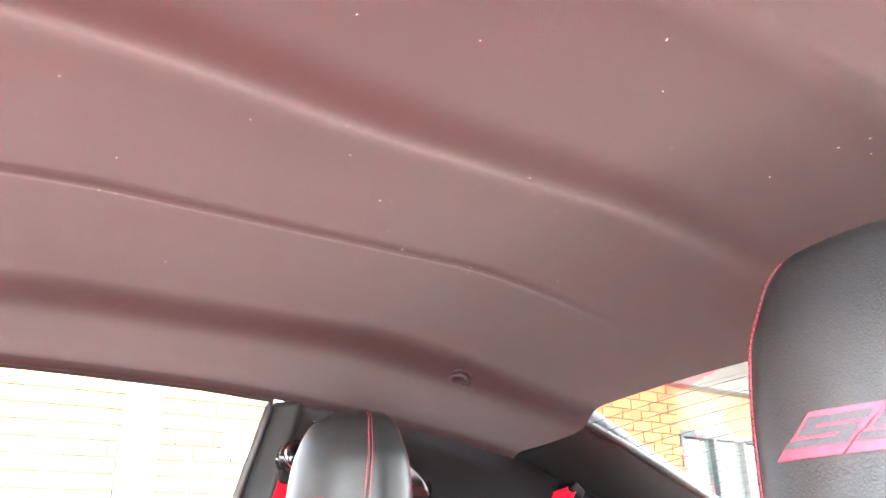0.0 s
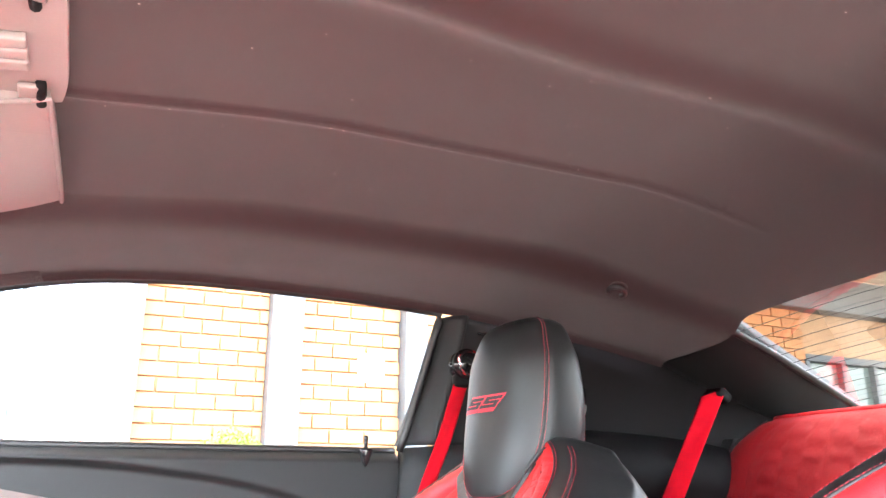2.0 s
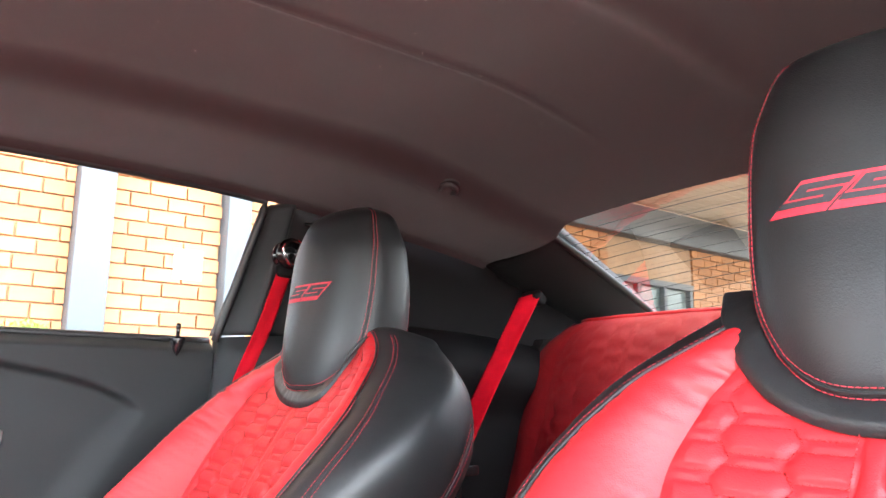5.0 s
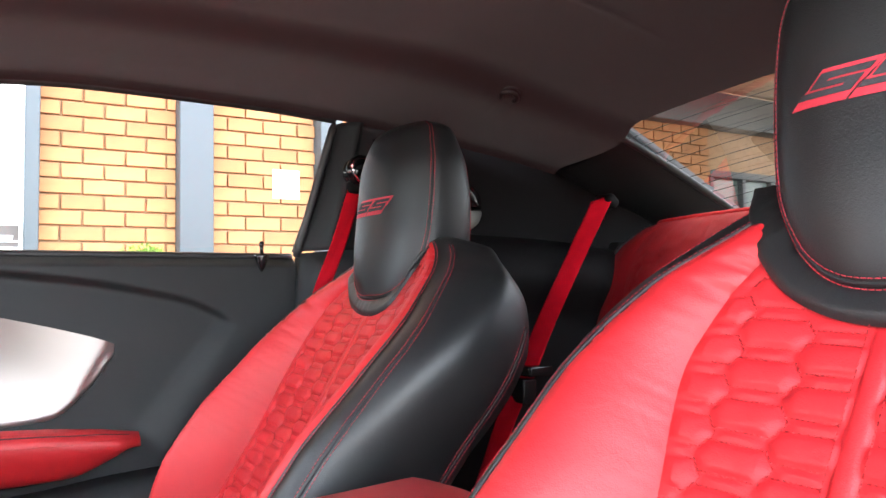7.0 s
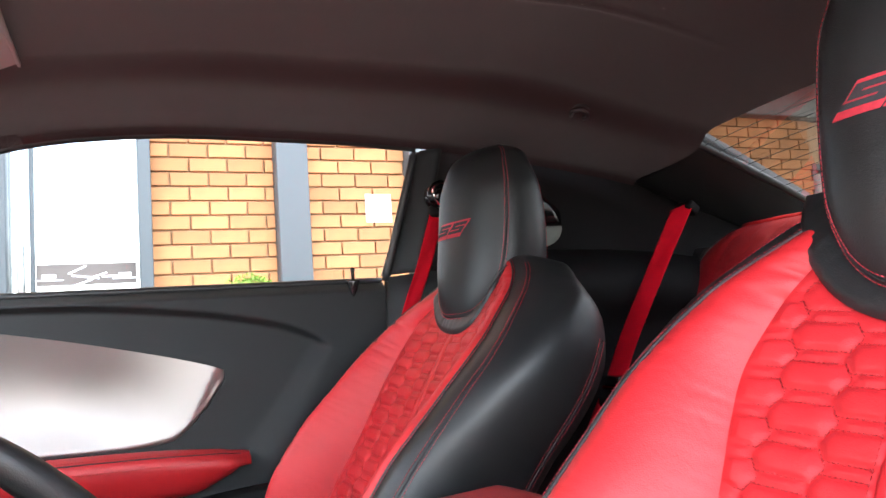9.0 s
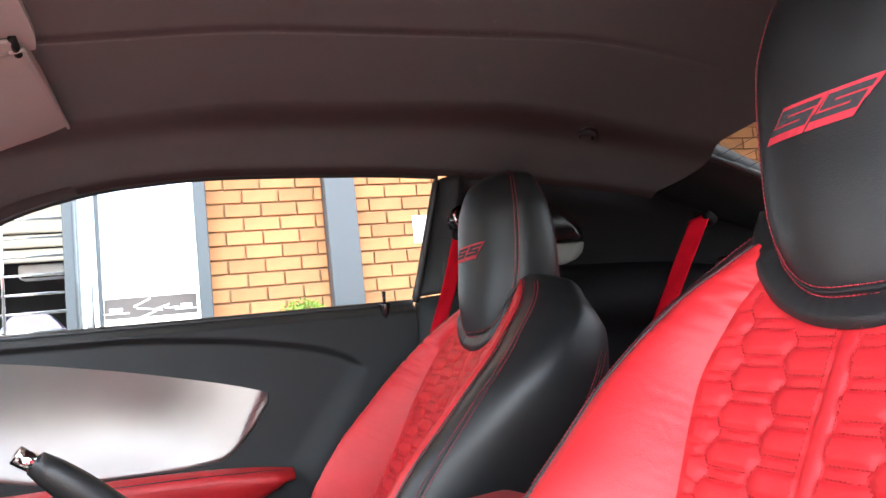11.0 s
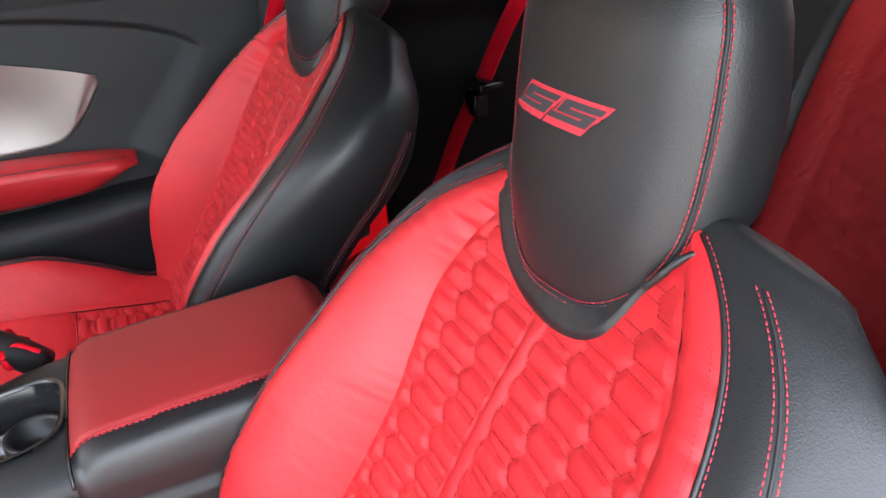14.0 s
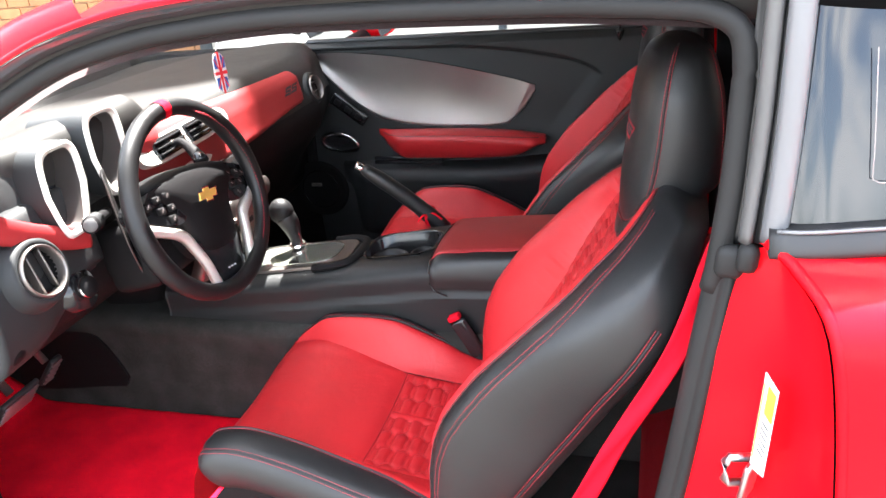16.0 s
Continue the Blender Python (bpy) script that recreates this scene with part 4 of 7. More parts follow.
def rear_belt(s):
    b = thing("seat_belt", (0.45, CY + s * 0.4, 0.6), "red rear seat belt running down beside the rear seat", "seat belt", "rear seat belts")
    yq = lambda v: CY + s * v  # noqa: E731
    pts = catmull([(0.540, yq(0.492), 1.118), (0.532, yq(0.490), 1.105), (0.472, yq(0.490), 1.01), (0.412, yq(0.490), 0.914), (0.300, yq(0.490), 0.712), (0.235, yq(0.487), 0.58)], 50)
    V, F = ribbon(pts, 0.052, lambda t: (0.60 - 0.4 * t, -s * (0.60 + 0.3 * t), 0.25), 0.0016, 0.003)
    part("webbing", V, F, BELT, b, "bright red belt webbing")
    v, f = box((0.556, yq(0.500), 1.112), (0.030, 0.050, 0.024), 0.008, pose(0, 0, 0, 0, 40, 0))
    part("belt_guide", v, f, TRIM, b, "black belt guide")
    v, f = merge(box((0.352, yq(0.484), 0.80), (0.05, 0.064, 0.018), 0.004), box((0.334, yq(0.484), 0.765), (0.03, 0.042, 0.045), 0.004))
    part("tongue", v, f, GLOSS, b, "black belt tongue")
    return b


rear_belt(1)
rear_belt(-1)

HOOK = material("brown_hook_plastic", (0.030, 0.020, 0.021), 0.32, vary=0.05)
# coat hooks: an oval dish in the lining with a folded tongue
for s in (1, -1):
    o = Vector((0.243, CY + s * 0.377, 1.262))
    h = thing("coat_hook", tuple(o), "dark plastic coat hook folded into the roof lining", "hook", "coat hooks")
    n = Vector((-0.15, -s * 0.45, -0.88)).normalized()
    ax = (X - n * n.x).normalized()
    ay = n.cross(ax)
    v, f = rings([(0.0, 0.001), (0.72, 0.001), (0.86, 0.0045), (1.0, 0.003), (1.06, -0.006)], (0, 0, 0), X, Y, Z, 32)
    part("hook_base", [o + ax * (p.x * 0.020) + ay * (p.y * 0.016) + n * p.z for p in v], f, HOOK, h, "oval brown dish")
    run = catmull([(-0.010, -0.012, 0.003), (-0.014, 0.000, 0.006), (-0.006, 0.010, 0.010), (0.006, 0.009, 0.013), (0.013, -0.001, 0.012), (0.010, -0.008, 0.009)], 24)
    v, f = tube([o + ax * p.x + ay * p.y + n * p.z for p in run], 0.0040, 8)
    part("hook_arm", v, f, HOOK, h, "curved dark hook")

# ---- sun visors and overhead console ----
for s, lab in ((1, "pinkish grey sun visor folded against the roof"), (-1, "grey sun visor folded against the roof beside the wheel")):
    vz = thing("sun_visor", (-0.66, CY + s * 0.26, 1.27), lab, "sun visor", "sun visors")
    out = [(-0.60, 0.085), (-0.585, 0.10), (-0.578, 0.38), (-0.588, 0.402), (-0.70, 0.43), (-0.735, 0.42), (-0.745, 0.11), (-0.73, 0.088)]
    P = catmull([(x, CY + s * y, 1.274 - 0.05 * smooth((-0.58 - x) / 0.2)) for x, y in out], 40, True)
    v, f = plate(P, (0, 0, 0.016))
    part("visor_panel", v, f, BEIGE, vz, "grey cloth-covered panel", smooth=False)
    v, f = tube(P + P[:1], 0.0028, 6)
    part("visor_edge", v, f, BEIGE, vz, "rounded sewn edge")
    v, f = tube([(-0.592, CY + s * 0.092, 1.274), (-0.592, CY + s * 0.060, 1.279)], 0.0045, 8)
    part("visor_pin", v, f, TRIM, vz, "dark pivot pin")
oc = thing("overhead_console", (-0.66, CY, 1.28), "pale grey overhead console with reading lamp and switches", "overhead console")
P = catmull([(-0.575, CY - 0.09, 1.284), (-0.572, CY, 1.284), (-0.575, CY + 0.09, 1.284), (-0.60, CY + 0.105, 1.281), (-0.76, CY + 0.085, 1.255), (-0.78, CY, 1.252), (-0.76, CY - 0.085, 1.255), (-0.60, CY - 0.105, 1.281)], 48, True)
v, f = plate(P, (0, 0, 0.022))
part("console_body", v, f, BEIGE, oc, "pale grey plastic shell", smooth=False)
for y in (-0.035, 0.035):
    v, f = box((-0.665, CY + y, 1.265), (0.07, 0.055, 0.008), 0.003, pose(0, 0, 0, 0, -9, 0))
    part("lamp_lens", v, f, WHITE, oc, "white lamp lens")
for i in range(3):
    v, f = box((-0.610, CY + 0.005 + 0.018 * (i - 1), 1.2745), (0.022, 0.015, 0.008), 0.002, pose(0, 0, 0, 0, -8, 0))
    part("switch", v, f, BEIGE, oc, "grey push switch")
v, f = box((-0.60, CY + 0.075, 1.2765), (0.02, 0.026, 0.006), 0.002, pose(0, 0, 0, 0, -8, 0))
part("microphone_slot", v, f, BEIGE, oc, "small slotted cover")

# ---- far door ----
door = thing("door_1", (-0.45, 0.66, 0.4), "closed passenger door with silver insert and red armrest", "car door", kind="structure")
SILL_Z = 1.008


# silver insert: swelling leaf shape
TOP = spline([(-0.985, 0.985), (-0.90, 0.984), (-0.75, 0.970), (-0.60, 0.944), (-0.45, 0.910), (-0.34, 0.880), (-0.302, 0.866)])
BOT = spline([(-0.985, 0.965), (-0.93, 0.90), (-0.86, 0.83), (-0.78, 0.780), (-0.70, 0.758), (-0.60, 0.748), (-0.48, 0.746), (-0.40, 0.752), (-0.345, 0.795), (-0.302, 0.856)])
RIDGE = spline([(-1.1, 1.0), (-0.98, 1.0), (-0.564, 0.994), (-0.392, 0.979), (-0.222, 0.949), (-0.15, 0.922), (-0.105, 0.885), (-0.05, 0.80), (0.02, 0.70)])


def door_y(x, z):
    """Inner face of the far door."""
    y = 0.665 + 0.012 * smooth((z - 0.85) / 0.15) - 0.012 * smooth((0.80 - z) / 0.2)
    y += 0.03 * smooth((z - 0.990) / 0.025)
    # hollow beneath the sweep line, closed towards the hinge-less end
    right = -0.105 - 0.55 * max(0.0, 0.897 - z)
    y += 0.016 * smooth((RIDGE(x) - z) / 0.014) * smooth((right - x) / (0.05 + 0.25 * max(0.0, 0.897 - z)))
    if -0.975 < x < -0.312 and BOT(x) + 0.006 < z < TOP(x) - 0.006:
        y += 0.03
    y -= 0.02 * smooth((0.62 - z) / 0.06)
    return y


rows = []
for z in list(np.linspace(0.36, 0.72, 36)) + list(np.linspace(0.724, 0.985, 80)) + list(np.linspace(0.988, SILL_Z, 10)):
    rows.append([Vector((x, door_y(x, z), z)) for x in np.linspace(-1.02, 0.0, 190)])
V, F = solid(rows, (0, 0.05, 0))
part("door_panel", V, F, TRIM_SOFT, door, "dark grey grained door panel")
v, f = tube([(x, 0.715, SILL_Z + 0.004) for x in np.linspace(-1.0, 0.0, 30)], 0.012, 10, flat=0.6)
part("window_strip", v, f, RUBBER, door, "black rubber strip along the window")
rows = []
for x in np.linspace(-0.985, -0.302, 90):
    a, b = TOP(x), BOT(x)
    r = []
    for u in np.linspace(0, 1, 40):
        z = b + (a - b) * u
        edge = min(1.0, u * (a - b) / 0.008, (-0.302 - x) / 0.012 + 0.05, (x + 0.985) / 0.012 + 0.05)
        dish = 0.018 * math.sin(math.pi * min(1, max(0, u))) * smooth((-0.33 - x) / 0.25)
        rim = 0.003 * smooth((x + 0.318 + 0.05 * (1 - u) ** 2) / 0.008) * (x > -0.40)
        r.append(Vector((x, 0.684 - 0.010 * math.sqrt(max(edge, 0)) + dish + rim, z)))
    rows.append(r)
V, F = sheet(rows)
part("silver_insert", V, F, material("satin_grey_insert", (0.31, 0.285, 0.27), 0.37, metal=0.75, vary=0.05, scale=9, grain=0.06, grain_scale=1500), door, "satin silver swept insert")
# armrest
AT = spline([(-0.79, 0.748), (-0.70, 0.752), (-0.60, 0.752), (-0.45, 0.748), (-0.33, 0.738), (-0.275, 0.728)])
AB = spline([(-0.79, 0.735), (-0.74, 0.69), (-0.68, 0.672), (-0.50, 0.672), (-0.38, 0.675), (-0.31, 0.70), (-0.275, 0.722)])
rows = []
for x in np.linspace(-0.79, -0.275, 60):
    a, b = AT(x), AB(x)
    w = 0.085 * smooth((x + 0.80) / 0.10) * (0.55 + 0.45 * smooth((-0.262 - x) / 0.05))
    ctrl = [(0.672, a - 0.004), (0.672 - w * 0.5, a + 0.003), (0.672 - w * 0.92, a - 0.004), (0.672 - w, a - 0.018), (0.672 - w * 0.9, (a + b) / 2 - 0.008), (0.672 - w * 0.62, b), (0.672, b - 0.004)]
    rows.append([Vector((x, p.x, p.y)) for p in catmull([(q, z, 0) for q, z in ctrl], 26)])
V, F = sheet(rows)
arm = part("armrest", V, F, RED_ARM, door, "red leather armrest")
v, f = tube([r[9] - Y * 0.0005 for r in rows[2:-2]], 0.0012, 5)
part("seam", v, f, BLACK, arm, "dark seam")
for k in (8, 11):
    v, f = stitches([r[k] - Y * 0.0008 for r in rows[2:-2]], [-Y + Z * 0.3] * (len(rows) - 4), 0.003, 0.002, 0.0005)
    part("stitching", v, f, THREAD_DARK, arm, "dark red thread")
# lower bin and pull handle recess
rows = []
for x in np.linspace(-0.92, -0.12, 50):
    e = smooth((x + 0.92) / 0.1) * smooth((-0.10 - x) / 0.12)
    top = 0.635 + 0.03 * smooth((x + 0.5) / 0.35)
    ctrl = [(0.672, top + 0.012), (0.66 - 0.055 * e, top + 0.006), (0.655 - 0.07 * e, top - 0.02), (0.66 - 0.055 * e, top - 0.09), (0.66 - 0.03 * e, 0.42), (0.668, 0.40)]
    rows.append([Vector((x, p.x, p.y)) for p in catmull([(q, z, 0) for q, z in ctrl], 22)])
V, F = sheet(rows)
part("door_bin", V, F, TRIM_SOFT, door, "dark grey door pocket")
v, f = box((-0.70, 0.648, 0.655), (0.22, 0.012, 0.028), 0.005)
part("pocket_slot", v, f, GLOSS, door, "dark grip recess")
# handle: chrome loop
loop = catmull([(-0.965, 0.643, 0.735), (-0.93, 0.638, 0.748), (-0.875, 0.636, 0.735), (-0.852, 0.638, 0.708), (-0.865, 0.640, 0.692), (-0.91, 0.640, 0.690), (-0.955, 0.642, 0.700), (-0.972, 0.644, 0.718)], 40, True)
v, f = tube(loop + loop[:1], 0.0058, 8, cap=False)
hd = part("door_handle", v, f, CHROME, door, "chrome loop round the door pull")
v, f = plate([p + Y * 0.006 for p in loop], (0, 0.004, 0))
part("handle_cup", v, f, GLOSS, hd, "dark cup of the door pull", smooth=False)
# switches
m = pose(0, 0, 0, 0, 38, 0)
v, f = box((-0.865, 0.636, 0.822), (0.125, 0.014, 0.040), 0.006, m)
sw = part("switch_panel", v, f, GLOSS, door, "gloss black switch panel")
for i, (dx, dz) in enumerate(((-0.03, 0.024), (0.0, 0.0), (0.03, -0.022))):
    v, f = box((-0.865 + dx, 0.627, 0.822 + dz), (0.022, 0.007, 0.018), 0.003, m)
    part("switch", v, f, TRIM, sw, "black window switch")
# loudspeaker
v, f = rings([(0.0, -0.004), (0.075, -0.004), (0.090, 0.002), (0.092, -0.004)], (-1.0, 0.637, 0.565), X, Z, -Y, 36)
sp = part("speaker_cover", v, f, TRIM, door, "round black loudspeaker cover")
v, f = tube([(-1.0 + 0.062 * math.cos(t), 0.633, 0.565 + 0.062 * math.sin(t)) for t in np.linspace(0, 6.283, 40)], 0.0014, 5)
part("speaker_ring", v, f, GLOSS, sp)
v, f = box((-1.01, 0.629, 0.582), (0.036, 0.004, 0.012), 0.002)
part("speaker_plate", v, f, SILVER, sp, "small silver plate")
# lock pin
v, f = rings([(0.0, -0.028), (0.006, -0.02), (0.013, 0.0), (0.012, 0.003), (0.0035, 0.004), (0.0035, 0.018), (0.0042, 0.019), (0.0042, 0.025), (0.0, 0.027)], (-0.07, 0.664, SILL_Z + 0.002), X, Y, Z, 14)
part("lock_pin", v, f, GLOSS, door, "black door lock pin")

# window of the far door: pane and black surround
wl = [(x, CY + RAIL(x)[0] + 0.052, RAIL(x)[1] + 0.006) for x in np.linspace(-0.92, 0.05, 26)]
seal = [(x, y - 0.03, z) for x, y, z in wl] + [(0.05 - 0.054 * t, 0.614 + 0.056 * t, 1.252 - 0.242 * t) for t in np.linspace(0.06, 1, 14)]
v, f = tube(seal, 0.008, 8)
part("window_seal", v, f, RUBBER, door, "black rubber window seal")
rows = []
for x in np.linspace(-1.0, 0.05, 30):
    a = Vector((x, 0.735, SILL_Z - 0.01))
    w, z = RAIL(x)
    b = Vector((x, CY + w + 0.03, z + 0.01))
    rows.append([a.lerp(b, k / 8) + Y * 0.012 * math.sin(math.pi * k / 8) for k in range(9)])
V, F = sheet(rows)
pane = part("window_pane", V, F, GLASS, door, "clear side window")
pane.visible_shadow = False
# ---- windscreen, rear window, parcel shelf ----
rows = []
for t in np.linspace(0, 1, 16):
    x, z, w = -1.50 + 0.86 * t, 0.98 + 0.30 * math.sin(t * 1.35) / math.sin(1.35), 0.72 - 0.10 * t
    rows.append([Vector((x + 0.09 * u * u, CY + w * u, z - 0.015 * u * u)) for u in np.linspace(-1, 1, 24)])
V, F = sheet(rows)
ws = lone("window_1", V, F, SCREEN_GLASS, "clear curved windscreen", "windscreen", kind="structure")
ws.visible_shadow = False
rows = []
for t in np.linspace(0, 1, 14):
    x, z, w = 0.47 + 0.95 * t, 1.262 - 0.33 * t**1.15, 0.395 + 0.13 * t
    rows.append([Vector((x - 0.03 * u * u, CY + w * u, z - 0.028 * u * u)) for u in np.linspace(-1, 1, 20)])
V, F = sheet(rows)
rw = thing("window_2", (0.9, CY, 1.0), "rear window with fine heating wires", "rear window", kind="structure")
pane = part("rear_pane", V, F, thin_glass("tinted_rear_glass", (0.30, 0.295, 0.28), 0.0, 1.85), rw, "grey-green tinted rear window")
wires = []
for t in np.linspace(0.08, 0.95, 24):
    x, z, w = 0.47 + 0.95 * t, 1.262 - 0.33 * t**1.15, 0.395 + 0.13 * t
    wires.append(tube([Vector((x - 0.03 * u * u, CY + w * 0.96 * u, z - 0.028 * u * u - 0.003)) for u in np.linspace(-1, 1, 14)], 0.0006, 4))
V, F = merge(*wires)
part("heating_wires", V, F, INK, rw, "thin dark heating wires", kind="stuff")
for s in (-1, 1):
    edge = [Vector((0.47 + 0.95 * t - 0.03, CY + s * (0.395 + 0.13 * t), 1.262 - 0.33 * t**1.15 - 0.026)) for t in np.linspace(0.02, 1, 16)]
    v, f = tube(edge, 0.008, 6)
    part("window_surround", v, f, RUBBER, rw, "black surround")
rows = []
for x in np.linspace(0.665, 1.38, 20):
    rows.append([Vector((x, CY + u * (0.42 + 0.14 * smooth((x - 0.7) / 0.4)), 1.035 - 0.10 * (x - 0.60) + 0.01 * math.cos(u * 3))) for u in np.linspace(-1, 1, 24)])
V, F = solid(rows, (0, 0, -0.03))
shelf = thing("parcel_shelf", (0.95, CY, 0.9), "brownish grey parcel shelf behind the rear seat", "parcel shelf", kind="structure")
part("shelf_panel", V, F, material("shelf_cloth", (0.30, 0.27, 0.22), 0.9, vary=0.15, scale=6, grain=0.5, grain_scale=700), shelf)
for y in (0.28, -0.34):
    gr = part("speaker_grille", *box((0.86, y, 1.018), (0.15, 0.12, 0.012), 0.006, pose(0, 0, 0, 0, 6, 0)), TRIM, shelf, "dark speaker grille")
    for i in range(7):
        part("slat", *box((0.805 + i * 0.018, y, 1.0255 - i * 0.0018), (0.004, 0.10, 0.004)), TRIM_SOFT, gr, smooth=False)


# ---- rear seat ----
# the front seats' red set darker: the shade in the back is in the colour
RED_REAR = leather("shaded_red_leather", (0.28, 0.010, 0.014), 0.58, gloss=0.3)


def rear_seat():
    t = thing("rear_bench", (0.45, CY, 0.4), "red and black quilted leather rear bench with two hollows", "car seat")
    mid = spline([(0.48, 0.40), (0.55, 0.435), (0.70, 0.475), (0.85, 0.525), (0.95, 0.560), (1.03, 0.60), (1.065, 0.635), (1.075, 0.67)])
    for s in (-1, 1):
        yc = CY + s * 0.300
        rows = []
        for z in np.linspace(0.48, 1.075, 110):
            w = 0.250 - 0.05 * smooth((z - 0.98) / 0.095) ** 2
            rows.append([Vector((mid(z) + 0.03 * abs(u) ** 3 - (puff(u * w + SEAM, z - 0.48, 0.0032) * min(1, (0.68 - abs(u)) * 8) if abs(u) < 0.68 else 0.006 * math.sin(math.pi * (abs(u) - 0.68) / 0.32)), yc + u * w, z)) for u in np.linspace(-1, 1, 110)])
        V, F = sheet(rows)
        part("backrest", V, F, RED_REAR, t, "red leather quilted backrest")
        v, f = tube([r[0] for r in rows[::4]], 0.004, 6)
        part("piping", v, f, BLACK, t, "black piping")
        v, f = tube([r[-1] for r in rows[::4]], 0.004, 6)
        part("piping", v, f, BLACK, t, "black piping")
        top = rows[-1]
        v, f = tube(top, 0.006, 6)
        part("piping", v, f, RED, t)
        rows = []
        for x in np.linspace(0.02, 0.46, 40):
            rows.append([Vector((x, yc + u * 0.24, 0.44 + 0.035 * smooth((0.12 - x) / 0.1) * -1 + 0.05 * abs(u) ** 3 - 0.05 * smooth((x - 0.1) / 0.4) * (1 - abs(u) ** 2))) for u in np.linspace(-1, 1, 30)])
        V, F = solid(rows, (0, 0, -0.12))
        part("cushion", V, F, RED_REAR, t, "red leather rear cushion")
    rows = [[Vector((mid(z) + 0.012, CY + u * 0.06, z)) for u in np.linspace(-1, 1, 8)] for z in np.linspace(0.48, 1.06, 30)]
    V, F = solid(rows, (0.06, 0, 0))
    part("middle_panel", V, F, BLACK, t, "black leather between the seats")
    for s in (-1, 1):
        rows = [[Vector((mid(z) + 0.03, CY + s * (0.548 + 0.04 * u), z)) for u in np.linspace(0, 1, 6)] for z in np.linspace(0.48, 1.04, 30)]
        V, F = solid(rows, (0.06, 0, 0))
        part("side_panel", V, F, BLACK, t, "black leather beside the seat")
    v, f = box((0.66, CY, 0.80), (0.06, 1.10, 0.44), 0.02)
    part("back_board", v, f, TRIM, t)
    return t


rear_seat()


# ---- centre console ----
con = thing("centre_console", (-0.5, -0.08, 0.33), "black centre console with red armrest lid and gear lever", "centre console")
EDGE = spline([(-1.0, 0.635), (-0.90, 0.645), (-0.724, 0.664), (-0.54, 0.690), (-0.343, 0.711), (-0.10, 0.715)])
FAR = spline([(-1.05, -0.020), (-0.70, -0.018), (-0.60, -0.010), (-0.50, 0.012), (-0.43, 0.030), (-0.30, 0.036), (-0.10, 0.036)])
rows = []
for x in np.linspace(-1.02, -0.10, 170):
    e, g = EDGE(x), FAR(x)
    ctrl = [(-0.194, 0.33), (-0.196, 0.50), (-0.194, e - 0.062), (-0.1935, e - 0.052), (-0.188, e - 0.046), (-0.189, e - 0.038), (-0.191, e - 0.006), (-0.187, e + 0.004), (-0.176, e + 0.013), (-0.150, e + 0.020), (-0.10, e + 0.0225),
            (g - 0.045, e + 0.021), (g - 0.012, e + 0.014), (g, e - 0.004), (g + 0.004, e - 0.05), (g + 0.012, e - 0.062), (0.088, e - 0.068), (0.104, e - 0.085), (0.112, 0.5), (0.112, 0.33)]
    rows.append([Vector((x, p.x, p.y)) for p in catmull([(a, b, 0) for a, b in ctrl], 96)])
V, F = sheet(rows)


def in_tray(p):
    return ((p.x + 0.480) / 0.078) ** 4 + ((p.y + 0.082) / 0.056) ** 4 < 1 and p.z > EDGE(p.x)


F = [f for f in F if not in_tray(sum((V[i] for i in f), Vector()) / 4)]
nu = len(rows[0])
F = F + [tuple(range(nu)), tuple(len(V) - 1 - i for i in range(nu))]
body = part("console_body", V, F, material("black_console_vinyl", (0.0105, 0.0112, 0.0120), 0.48, vary=0.08, scale=9, grain=0.35, grain_scale=900, spec=0.36), con, "black console body with creased side")
# armrest lid: red top on black leather sides
rows, red = [], []
for x in np.linspace(-0.392, -0.105, 28):
    u = (x + 0.392) / 0.287
    k = 0.012 * u + 0.010 * min(1.0, u * 14) ** 0.5 - 0.02 * smooth((u - 0.93) / 0.07)
    e, g = EDGE(x), FAR(x)
    ctrl = [(-0.1945, e - 0.030), (-0.196, e - 0.004), (-0.188, e + 0.012 + k), (-0.168, e + 0.022 + k), (-0.12, e + 0.027 + k), (-0.06, e + 0.026 + k), (g - 0.015, e + 0.016 + k), (g + 0.003, e + 0.002), (g + 0.006, e - 0.04)]
    sec = catmull([(a, b, 0) for a, b in ctrl], 60)
    rows.append([Vector((x, p.x, p.y)) for p in sec])
    f0 = min(1.0, min(u, 1 - u) * 30)
    red.append([Vector((x, p.x, p.y + 0.0005 + 0.0028 * f0 * min(1.0, min(p.x + 0.166, g - 0.022 - p.x) / 0.006 + 0.1))) for p in catmull([(a, b, 0) for a, b in ctrl], 200) if -0.166 <= p.x <= g - 0.022 and p.y > e][:120])
V, F = sheet(rows)
nu = len(rows[0])
F = F + [tuple(range(nu)), tuple(len(V) - 1 - i for i in range(nu))]
lid = part("armrest_base", V, F, BLACK, con, "black leather side of the armrest lid")
n_ = min(len(r) for r in red)
red = [[r[int(i * (len(r) - 1) / (n_ - 1))] for i in range(n_)] for r in red]
V, F = sheet(red)
part("armrest_top", V, F, RED_DASH, con, "red leather armrest top")
v, f = stitches([r[0] - Y * 0.003 - Z * 0.0005 for r in red], [Z - Y] * len(red), 0.004, 0.0022, 0.0006)
part("stitching", v, f, THREAD, lid, "red thread along the lid")
v, f = tube([r[0] + Vector((0, -0.0005, 0.0)) for r in red], 0.0012, 5)
part("seam", v, f, THREAD_DARK, lid, "seam along the lid")
v, f = tube([Vector((-0.394, p.y, p.z + 0.0005)) for p in rows[0][6:50]], 0.0018, 5)
part("lid_gap", v, f, GLOSS, body, "dark gap before the lid")
v, f = tube([(-0.394, -0.1945, 0.690), (-0.385, -0.1945, 0.672), (-0.36, -0.1945, 0.662)], 0.0016, 5)
